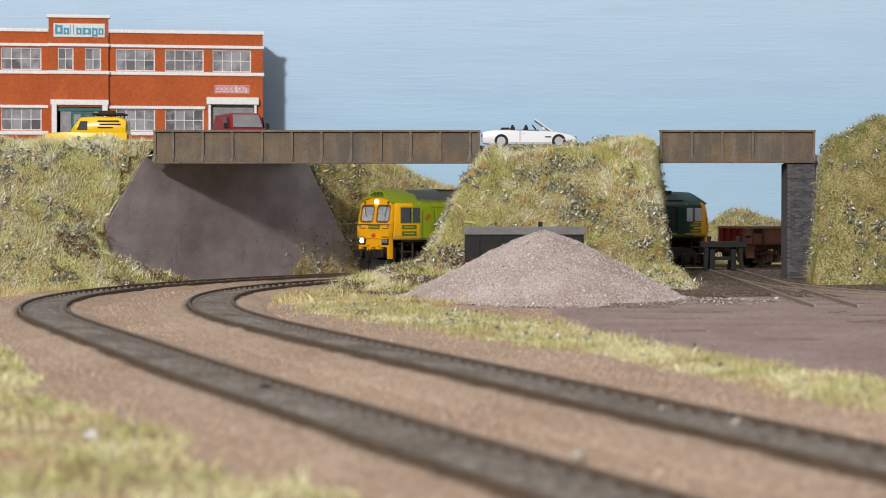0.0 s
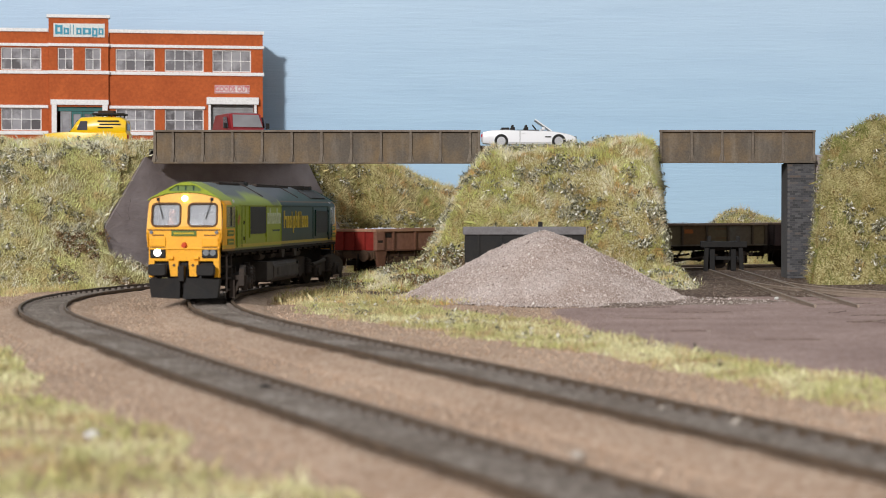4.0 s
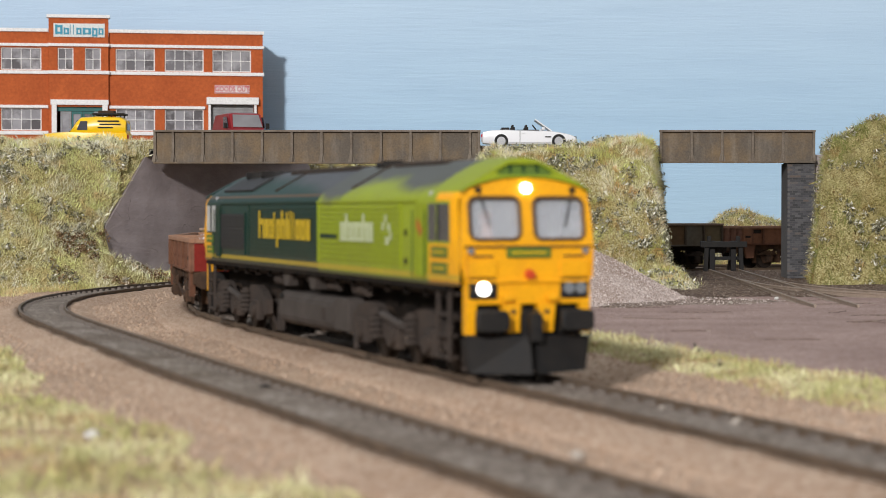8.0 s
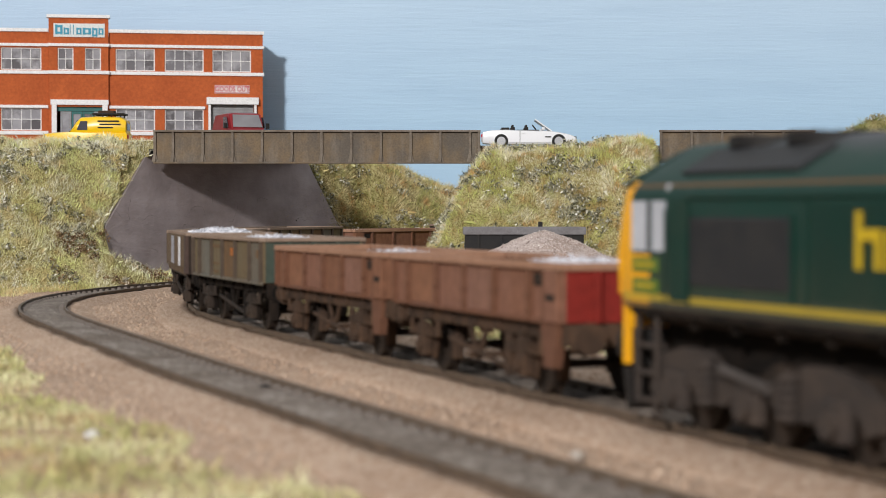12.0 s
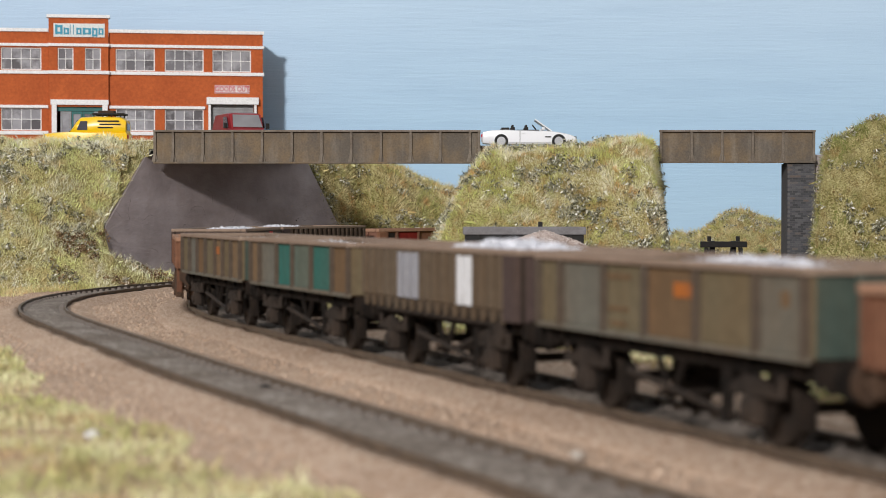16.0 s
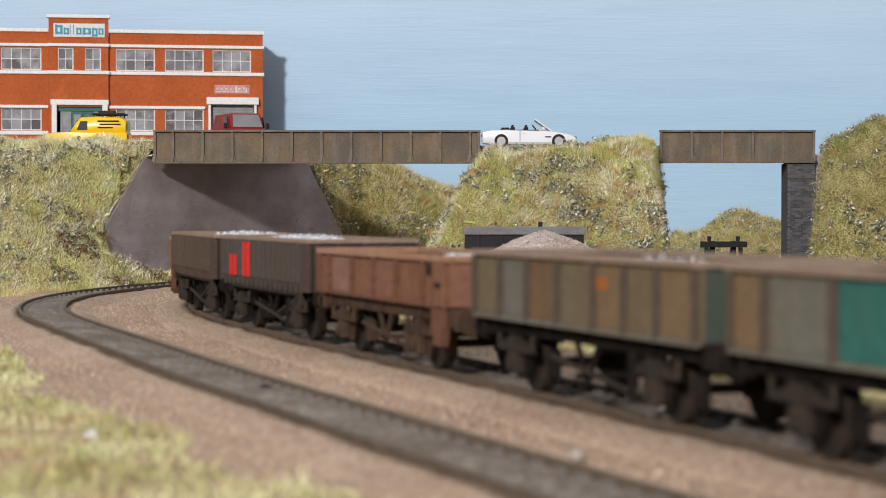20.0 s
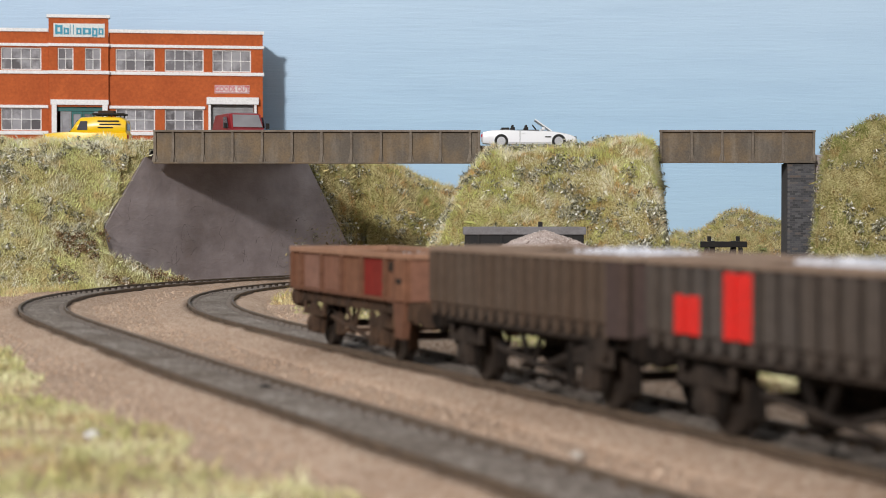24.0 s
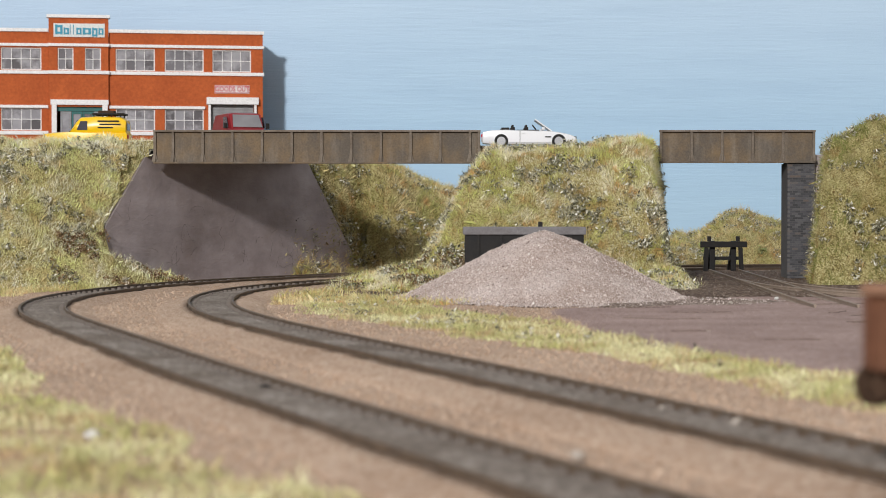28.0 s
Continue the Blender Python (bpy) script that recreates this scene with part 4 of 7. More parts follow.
# ---------------------------------------------------------------- the factory
def window_unit(parent, x, z, w, h, cols, rows, y=0.0, mat=None):
    """A white-framed factory window: pane sheets behind bars, in a recess."""
    f = new_bm()
    t = 0.8
    for a in ((x, x + w, z, z + t), (x, x + w, z + h - t, z + h), (x, x + t, z + t, z + h - t), (x + w - t, x + w, z + t, z + h - t)):
        box(f, a[0], a[1], y - 0.5, y + 1.2, a[2], a[3])
    win = part("window", f, M_WHITE, parent, "white multi-pane window")
    cw, rh = (w - 2 * t) / cols, (h - 2 * t) / rows
    for i in range(cols):
        for j in range(rows):
            x0, z0 = x + t + i * cw, z + t + j * rh
            part("pane", boxed(x0 + 0.02, x0 + cw - 0.02, y + 0.5, y + 0.8, z0 + 0.02, z0 + rh - 0.02), M_WINGLASS, win)
    for i in range(1, cols):
        cx = x + t + i * cw
        part("glazing_bar", boxed(cx - 0.25, cx + 0.25, y - 0.3, y + 0.45, z + t, z + h - t), M_WHITE, win)
    for j in range(1, rows):
        cz = z + t + j * rh
        part("glazing_bar", boxed(x + t, x + w - t, y - 0.25, y + 0.44, cz - 0.25, cz + 0.25), M_WHITE, win)


def wall_with_holes(x0, x1, z0, z1, y0, y1, holes):
    """A wall slab in one piece with rectangular openings."""
    bm = new_bm()
    xs = sorted({x0, x1, *[h[0] for h in holes], *[h[1] for h in holes]})
    zs = sorted({z0, z1, *[h[2] for h in holes], *[h[3] for h in holes]})
    vs = {}
    def vert(i, j):
        if (i, j) not in vs:
            vs[i, j] = bm.verts.new((xs[i], y0, zs[j]))
        return vs[i, j]
    for i in range(len(xs) - 1):
        for j in range(len(zs) - 1):
            cx, cz = (xs[i] + xs[i + 1]) / 2, (zs[j] + zs[j + 1]) / 2
            if not any(h[0] <= cx <= h[1] and h[2] <= cz <= h[3] for h in holes):
                bm.faces.new((vert(i, j), vert(i + 1, j), vert(i + 1, j + 1), vert(i, j + 1)))
    r = bmesh.ops.extrude_face_region(bm, geom=list(bm.faces))
    bmesh.ops.translate(bm, vec=(0, y1 - y0, 0), verts=[g for g in r["geom"] if isinstance(g, bmesh.types.BMVert)])
    return bm


def factory():
    """Local frame: x along the front from its right-hand corner, negative to the left, y into the building, z from the road."""
    e = thing("factory", "low-relief red brick factory with white bands and two storeys", "factory", P(-147.2, 1582, 78.4, 9.0) @ Matrix.Scale(1.0547, 4))
    wx = [-38.8, -75.2, -112.4]
    ww, wh = 29.7, 17.0
    zu, zl = 69.8, 23.9          # sills of the upper and lower windows
    TOP = 98.8
    holes, wins = [], []
    for x in wx:
        holes.append((x, x + ww, zu, zu + wh))
    for x in wx[1:]:
        holes.append((x, x + ww, zl, zl + wh))
    wins += holes
    holes = holes + [(-40.0, -6.9, 0, 44.9)]
    part("wall", wall_with_holes(-117.6, 0, 0, TOP, 0, 5, holes), M_BRICK, e)
    bay = [(-155.8, -144.0, zu, zu + wh), (-135.4, -123.4, zu, zu + wh)]
    part("entrance_bay", wall_with_holes(-162.5, -117.8, 0, 109.4, -3, 5, bay + [(-157, -122, 0, 42)]), M_BRICK, e)
    left = []
    for k in range(5):
        x = -198.3 - k * 37.2
        left += [(x, x + 30.2, zu, zu + wh), (x, x + 30.2, zl, zl + wh)]
    part("wall", wall_with_holes(-400, -162.7, 0, TOP, 0, 5, left), M_BRICK, e)
    for h in wins + left:
        window_unit(e, h[0], h[2], h[1] - h[0], h[3] - h[2], 4, 2, 1.5)
    for h in bay:
        window_unit(e, h[0], h[2], h[1] - h[0], h[3] - h[2], 2, 2, -1.5)
    part("side_wall", boxed(-5, 0, 5.1, 42, 0, TOP), M_BRICK, e)
    part("rear_wall", boxed(-400, -5.2, 38, 42, 0, TOP), M_BRICK, e)
    part("roof", boxed(-400, -5.2, 5.2, 37.8, 92, 94), M_ROAD, e, "flat grey roof")

    def band(x0, x1, z, h, y=-1.4, back=-0.01):
        part("band", boxed(x0, x1, y, back, z, z + h, 0.2), M_WHITE, e, "white projecting band")
    for x0, x1 in ((-117.4, 1.0), (-400, -163.0)):
        band(x0, x1, TOP + 0.02, 2.6, -1.4, 5)
        band(x0, x1, 87.8, 2.2)
        band(x0, x1, 66.8, 2.6)
    band(-117.4, -44.4, 40.9, 2.2)
    band(-400, -163.0, 40.9, 2.2)
    band(-117.4, -44.4, 20.6, 2.8)
    band(-400, -163.0, 20.6, 2.8)
    band(-164.0, -116.6, 109.5, 2.4, -4.6, 5)
    band(-163.4, -117.0, 87.8, 2.2, -4.4, -3.01)
    band(-163.4, -117.0, 66.8, 2.6, -4.4, -3.01)
    # sign over the entrance: plain letter-like blocks
    part("sign_board", boxed(-158.8, -120.4, -3.9, -3.05, 94.9, 105.2, 0.1), M_SIGN, e, "white sign board")
    x = -157.6
    for k, (w, h) in enumerate(((5.6, 7.4), (4.0, 5.2), (1.6, 7.4), (1.6, 7.4), (4.0, 5.2), (6.4, 5.2), (4.0, 6.8), (3.8, 5.2))):
        z0 = 96.8 if k != 6 else 95.3
        bm = boxed(x, x + w * 0.32, -4.3, -3.95, z0, z0 + h, 0.1)
        if w > 2:
            box(bm, x + w * 0.68, x + w, -4.3, -3.95, z0, z0 + h * 0.95, 0.1)
            box(bm, x + w * 0.3, x + w * 0.7, -4.28, -3.95, z0 + h * 0.72, z0 + h * 0.95)
            box(bm, x + w * 0.3, x + w * 0.7, -4.28, -3.95, z0 + h * 0.05, z0 + h * 0.25)
        part("sign_mark", bm, M_SIGNBLUE, e, "teal blue sign mark")
        x += w + 0.75
    sur = boxed(-160.4, -156.6, -4.6, -3.02, 0, 43.4, 0.2)
    box(sur, -122.4, -118.4, -4.6, -3.02, 0, 43.4, 0.2)
    box(sur, -161.2, -117.8, -4.9, -3.02, 43.3, 47.3, 0.2)
    part("entrance_surround", sur, M_WHITE, e, "white entrance surround")
    part("transom", boxed(-156.9, -122.1, -0.9, 0.9, 38.6, 41.9, 0.2), M_TEAL, e, "teal transom over the doors")
    for x0 in (-154.0, -145.6, -137.2, -128.8):
        frame_mat = M_TEAL if x0 in (-145.6, -137.2) else M_SHUTTER
        dr = boxed(x0, x0 + 1.3, -0.6, 0.8, 0, 38.4)
        for a in ((x0 + 6.8, x0 + 8.1, 0, 38.4), (x0 + 1.3, x0 + 6.8, 0, 2.6), (x0 + 1.3, x0 + 6.8, 36.6, 38.4)):
            box(dr, a[0], a[1], -0.6, 0.8, a[2], a[3])
        d = part("door", dr, frame_mat, e, "framed glass entrance door")
        part("pane", boxed(x0 + 1.35, x0 + 6.75, -0.1, 0.3, 2.65, 36.55), M_WINGLASS, d)
    gd = boxed(-42.0, -40.1, -3.2, -0.02, 0, 44.8, 0.2)
    box(gd, -6.8, -4.9, -3.2, -0.02, 0, 44.8, 0.2)
    box(gd, -43.4, -3.4, -4.4, -0.02, 44.7, 50.1, 0.3)
    part("goods_door_surround", gd, M_WHITE, e, "white goods door surround")
    sh = part("roller_shutter", boxed(-39.9, -7.0, 2.5, 3.2, 0, 44.7), M_SHUTTER, e, "grey roller shutter")
    for k in range(22):
        part("slat", boxed(-39.8, -7.1, 2.0, 2.45, k * 2.03 + 0.05, k * 2.03 + 1.85, 0.15), M_SHUTTER, sh)
    part("goods_sign", boxed(-37.0, -10.4, -0.9, -0.05, 53.4, 59.6, 0.1), M_SIGN, e, "white goods out sign")
    edge_ = new_bm()
    for a in ((-36.7, -10.7, 53.7, 54.1), (-36.7, -10.7, 58.9, 59.3), (-36.7, -36.3, 54.1, 58.9), (-11.1, -10.7, 54.1, 58.9)):
        box(edge_, a[0], a[1], -1.0, -0.88, a[2], a[3])
    part("sign_border", edge_, M_SIGNRED, e, "thin red border")
    cu = bpy.data.curves.new("goods_out", "FONT")
    cu.body, cu.size, cu.align_x, cu.align_y, cu.extrude = "GOODS OUT", 0.0054, "CENTER", "CENTER", 0.0001
    cu.offset = 0.0001
    tx = new("goods_out", cu)
    tx.data.materials.append(M_SIGNRED)
    tx.parent = e
    tx.matrix_basis = pose(-23.7 * MM, -1.05 * MM, 56.5 * MM, 90, 0, 0) @ Matrix.Diagonal((0.8, 1.0, 1, 1))
    return e


factory()


# ---------------------------------------------------------------- road vehicles
def car_wheel(parent, x, y, r, w, lab="black tyre"):
    t = part("wheel", cyl(new_bm(), (x, y - w / 2, r), (x, y + w / 2, r), r, 20), M_TYRE, parent, lab, smooth=True)
    s = 1 if y > 0 else -1
    part("hub", cyl(new_bm(), (x, y + s * w * 0.3, r), (x, y + s * (w / 2 + 0.15), r), r * 0.62, 16), M_CHROME, t, "silver hub", smooth=True)


def ring(x, half, z0, z1, top_half=None, n=5):
    """A closed cross-section across a car: rounded box from z0 to z1."""
    th = half if top_half is None else top_half
    pts = [(-half * 0.92, z0), (half * 0.92, z0), (half, z0 + 1.2), (half, z0 + (z1 - z0) * 0.6), (th * 0.97, z1 - 0.5), (th * 0.8, z1), (-th * 0.8, z1), (-th * 0.97, z1 - 0.5), (-half, z0 + (z1 - z0) * 0.6), (-half, z0 + 1.2)]
    return [(x, p[0], p[1]) for p in pts]


def convertible(at):
    e = thing("convertible_car", "white open-top convertible car with black seats", "car", at)
    st = [(-28, 8.6, 4.5, 8.2), (-27.2, 10.2, 3.0, 9.6), (-22, 11, 2.4, 10.6), (-14, 11.3, 2.2, 10.9), (-5, 11.3, 2.2, 10.5), (6, 11.3, 2.2, 10.3), (9, 11.2, 2.2, 10.5), (17, 11, 2.3, 9.6), (24, 10.4, 2.6, 8.2), (27.6, 9.2, 3.0, 6.8), (28.6, 7.6, 3.8, 5.8)]
    bm = loft(new_bm(), [ring(*s) for s in st])
    part("body", bm, M_CARWHITE, e, smooth=True)
    part("cockpit", boxed(-12, 6, -8.6, 8.6, 10.0, 10.9, 0.3), M_BLACK, e, "black cabin opening")
    for y in (-4.4, 4.4):
        for x in (-9.5, -1.5):
            s = part("seat", boxed(x - 1.2, x + 1.2, y - 2.5, y + 2.5, 10.2, 12.6, 0.5), M_BLACK, e, "black seat")
            part("headrest", boxed(x - 0.7, x + 0.6, y - 1.3, y + 1.3, 12.5, 13.9, 0.4), M_BLACK, s)
    fr = new_bm()
    for y in (-8.2, 8.2):
        cyl(fr, (13.5, y * 1.08, 10.0), (4.0, y, 16.8), 0.34, 6)
    cyl(fr, (4.0, -8.2, 16.8), (4.0, 8.2, 16.8), 0.4, 6)
    ws = part("windscreen_frame", fr, M_CARWHITE, e, "white windscreen frame")
    g = new_bm()
    vs = [g.verts.new(p) for p in ((13.2, -8.5, 10.2), (13.2, 8.5, 10.2), (4.2, 7.9, 16.6), (4.2, -7.9, 16.6))]
    f = g.faces.new(vs)
    r = bmesh.ops.extrude_face_region(g, geom=[f])
    bmesh.ops.translate(g, vec=(0.25, 0, 0.25), verts=[v for v in r["geom"] if isinstance(v, bmesh.types.BMVert)])
    part("windscreen", g, M_PALEGLASS, ws, "clear windscreen")
    part("steering_wheel", cyl(new_bm(), (3.0, -4.4, 12.2), (3.5, -4.4, 12.6), 1.9, 14), M_BLACK, e)
    part("folded_hood", boxed(-16.5, -11.5, -8.8, 8.8, 10.6, 12.2, 0.6), M_BLACK, e, "black folded hood")
    for y in (-10.1, 10.1):
        for x in (-16.5, 17.5):
            car_wheel(e, x, y, 4.1, 2.6)
    for y in (-7.2, 7.2):
        part("tail_lamp", boxed(-28.2, -27.0, y - 2, y + 2, 6.6, 8.4, 0.3), M_SIGNRED, e, "red tail lamp")
        part("headlamp", boxed(26.2, 28.2, y - 1.8, y + 1.8, 5.6, 7.0, 0.3), M_LENS, e, "clear headlamp")
        part("mirror", boxed(7.5, 9.2, y * 1.62 - 0.9, y * 1.62 + 0.9, 10.6, 12.2, 0.4), M_CARWHITE, e)
    part("side_vent", boxed(9.5, 13, -11.45, -11.1, 6.2, 6.9, 0.1), M_BLACK, e)
    part("door_seam", boxed(-5.6, -5.3, -11.42, -11.2, 3.6, 10.2), M_BLACK, e)
    part("door_handle", boxed(-4.6, -2.4, -11.6, -11.2, 8.6, 9.1, 0.1), M_CARWHITE, e)
    return e


def delivery_van(at):
    """A small three-wheeled delivery van, its nose to the left."""
    e = thing("delivery_van", "bright yellow three-wheeled delivery van with a black roof rack", "van", at)
    st = [(-24.4, 6.0, 3.4, 7.6), (-23.8, 7.4, 2.6, 8.8), (-18, 8.6, 2.2, 9.6), (-9, 9.6, 2.0, 10.2), (0, 9.8, 2.0, 9.9), (23, 9.6, 2.2, 9.8), (24, 9.2, 2.6, 9.2)]
    part("body", loft(new_bm(), [ring(*s) for s in st]), M_VANYELLOW, e, smooth=True)
    cab = [(-8.6, 9.2, 9.0, 10.0, 9.0), (-5.0, 9.1, 9.0, 15.6, 7.8), (-2.4, 9.0, 9.0, 18.2, 7.6), (6, 9.2, 9.0, 18.8, 8.0), (20, 9.2, 9.0, 18.4, 8.0), (23.2, 8.9, 9.0, 16.4, 7.6)]
    part("cab", loft(new_bm(), [ring(*s) for s in cab]), M_VANYELLOW, e, smooth=True)
    g = prism(new_bm(), [(-4.4, 11.0), (1.6, 11.0), (1.6, 16.0), (-2.2, 16.0)], -9.35, -9.05)
    part("side_window", g, M_GLASS, e, "dark side window")
    g = prism(new_bm(), [(-4.4, 11.0), (1.6, 11.0), (1.6, 16.0), (-2.2, 16.0)], 9.05, 9.35)
    part("side_window", g, M_GLASS, e, "dark side window")
    part("windscreen", loft(new_bm(), [[(-7.4, -6.6, 10.9), (-7.4, 6.6, 10.9), (-4.0, 6.2, 16.8), (-4.0, -6.2, 16.8)], [(-8.1, -6.6, 10.9), (-8.1, 6.6, 10.9), (-4.7, 6.2, 16.8), (-4.7, -6.2, 16.8)]]), M_GLASS, e)
    part("rear_window", boxed(23.0, 23.6, -5, 5, 11, 15, 0.1), M_GLASS, e)
    rk = new_bm()
    for y in (-6.6, -2.2, 2.2, 6.6):
        cyl(rk, (4, y, 20.2), (22, y, 20.2), 0.55, 6)
    for x in (5, 10, 15, 20):
        cyl(rk, (x, -7, 20.0), (x, 7, 20.0), 0.5, 6)
        for y in (-6.6, 6.6):
            cyl(rk, (x, y, 18.2), (x, y, 20.2), 0.4, 6)
    part("roof_rack", rk, M_BLACK, e, "black roof rack")
    part("suitcase", boxed(7, 16, -5, 4, 20.4, 22.2, 0.5), M_FRAMEBROWN, e, "brown case on the roof rack")
    for k, (x0, x1, z) in enumerate(((7.5, 19.5, 15.6), (8.5, 20.5, 13.8), (7.5, 16, 12.0))):
        part("lettering_bar", boxed(x0, x1, -9.62, -9.2, z, z + 0.75, m=Matrix.Rotation(0, 4, "Y")), M_BLACK, e, "dark unreadable lettering")
    for y in (-8.6, 8.6):
        car_wheel(e, 15.5, y, 3.4, 2.2)
    car_wheel(e, -16.5, -1.1, 3.4, 2.2)
    part("bumper", boxed(24.0, 25.0, -8.6, 8.6, 3.0, 4.2, 0.3), M_CHROME, e, "silver bumper")
    part("bumper", boxed(-25.2, -24.2, -5.4, 5.4, 3.2, 4.4, 0.3), M_CHROME, e, "silver bumper")
    for y in (-4.2, 4.2):
        part("headlamp", cyl(new_bm(), (-24.6, y, 5.8), (-23.2, y, 5.8), 1.2, 12), M_LENS, e)
        part("tail_lamp", boxed(24.0, 24.6, y * 1.7 - 0.7, y * 1.7 + 0.7, 6.0, 8.4, 0.2), M_SIGNRED, e, "red tail lamp")
    return e


def red_van(at):
    """A small red van seen half from the front; x is forwards."""
    e = thing("red_van", "dark red van parked beside the factory goods door", "van", at)
    st = [(-26, 11, 3, 22), (-24, 12, 2.6, 24.4), (4, 12, 2.6, 24.8), (8, 12, 2.6, 24.2), (14.5, 12, 2.6, 15.0), (24, 11.6, 2.8, 12.6), (26.4, 10.4, 3.2, 11.0)]
    part("body", loft(new_bm(), [ring(s[0], s[1], s[2], s[3], s[1] * 0.86) for s in st]), M_VANRED, e, smooth=True)
    part("windscreen", loft(new_bm(), [[(14.4, -9.4, 15.4), (14.4, 9.4, 15.4), (9.0, 8.2, 23.2), (9.0, -8.2, 23.2)], [(14.9, -9.4, 15.7), (14.9, 9.4, 15.7), (9.5, 8.2, 23.5), (9.5, -8.2, 23.5)]]), M_VANGLASS, e, "grey windscreen")
    for y in (-11.9, 11.9):
        part("side_window", prism(new_bm(), [(1.5, 15.4), (12, 15.4), (8, 22.2), (1.5, 22.2)], y - 0.2, y + 0.2), M_GLASS, e, "dark side window")
        part("mirror", boxed(11.2, 12.6, y * 1.13 - 1.1, y * 1.13 + 1.1, 14.8, 18.2, 0.4), M_BLACK, e, "black door mirror")
        for x in (-15, 17):
            car_wheel(e, x, y * 0.9, 4.2, 2.6)
    part("grille", boxed(26.0, 26.8, -6, 6, 7.4, 10.2, 0.2), M_BLACK, e)
    part("bumper", boxed(26.0, 27.6, -11, 11, 3.6, 6.0, 0.4), M_BLACK, e)
    for y in (-8.4, 8.4):
        part("headlamp", boxed(25.2, 26.8, y - 1.8, y + 1.8, 7.4, 10.4, 0.3), M_LENS, e)
    return e


convertible(P(52.5, 1190, 77.4, 0) @ Matrix.Scale(1.03, 4))
delivery_van(P(-219, 1192, 76.6, 0) @ Matrix.Scale(1.08, 4))
red_van(P(-135.5, 1300, 77.8, -68) @ Matrix.Scale(1.08, 4))


# ---------------------------------------------------------------- buffer stop
def buffer_stop(at):
    e = thing("buffer_stop", "black timber buffer stop at the end of the siding", "buffer stop", at)
    part("beam", boxed(-14.9, 14.9, -2.2, 1.6, 15.2, 19.0, 0.4), M_BLACK, e, "black timber beam")
    for x in (-6.8, 6.8):
        d = math.copysign(1, x)
        p = boxed(x - 1.6, x + 1.6, 1.7, 4.6, 0, 19.4, 0.3)
        part("leg", loft(new_bm(), [[(d * (11.6 + o), y, 0) for o, y in ((-1.3, -1), (1.3, -1), (1.3, 1.4), (-1.3, 1.4))], [(d * (10.9 + o), y, 15.1) for o, y in ((-1.3, -1), (1.3, -1), (1.3, 1.4), (-1.3, 1.4))]]), M_BLACK, e)
        part("post", p, M_BLACK, e)
        part("post_cap", boxed(x * 1.35 - 1.2, x * 1.35 + 1.2, -1.0, 1.5, 19.05, 22.4, 0.2), M_BLACK, e)
        bm = new_bm()
        prism(bm, [(4.6, 16), (4.6, 19), (24, 1.5), (24, 0), (21, 0)], x - 1.1, x + 1.1, "yz")
        part("brace", bm, M_BLACK, e)
    part("cross_tie", boxed(-12.5, 12.5, 4.7, 6.2, 7.0, 9.2, 0.2), M_BLACK, e)
    return e


buffer_stop(P(180.4, 1243, 0.4))


# ---------------------------------------------------------------- loose lumps by the tracks
def lump(x, y, z, r, mat, label, seed):
    rng = np.random.default_rng(seed)
    bm = new_bm()
    bmesh.ops.create_icosphere(bm, subdivisions=2, radius=r)
    for v in bm.verts:
        v.co *= 1 + rng.normal(0, 0.12)
        v.co.z *= 0.75
    ob = part("loose_stone", bm, mat, at=P(x, y, z + r * 0.55))
    return tagged(ob, label, "stone", group="loose stones")


lump(-42.0, 455.5, -3.6, 1.5, M_BLACK, "black coal lump lying between the rails", 1)
lump(-65.5, 360, -3.4, 1.4, M_WHITEPATCH_STONE, "small white stone in the pale grass", 2)
lump(46.0, 400, -3.0, 1.6, M_PALESTONE, "pale stone in the ballast beside the rail", 3)
lump(57.0, 372, -3.0, 1.7, M_PALESTONE, "pale stone in the ballast beside the rail", 4)
lump(158.0, 915, -3.0, 1.1, M_WHITEPATCH_STONE, "small white stone in the yard", 5)
lump(131.0, 880, -3.2, 1.0, M_PALESTONE, "small tan stone in the yard", 6)
lump(23.0, 330, -3.4, 1.3, M_PALESTONE, "pale stone in the ballast beside the rail", 7)


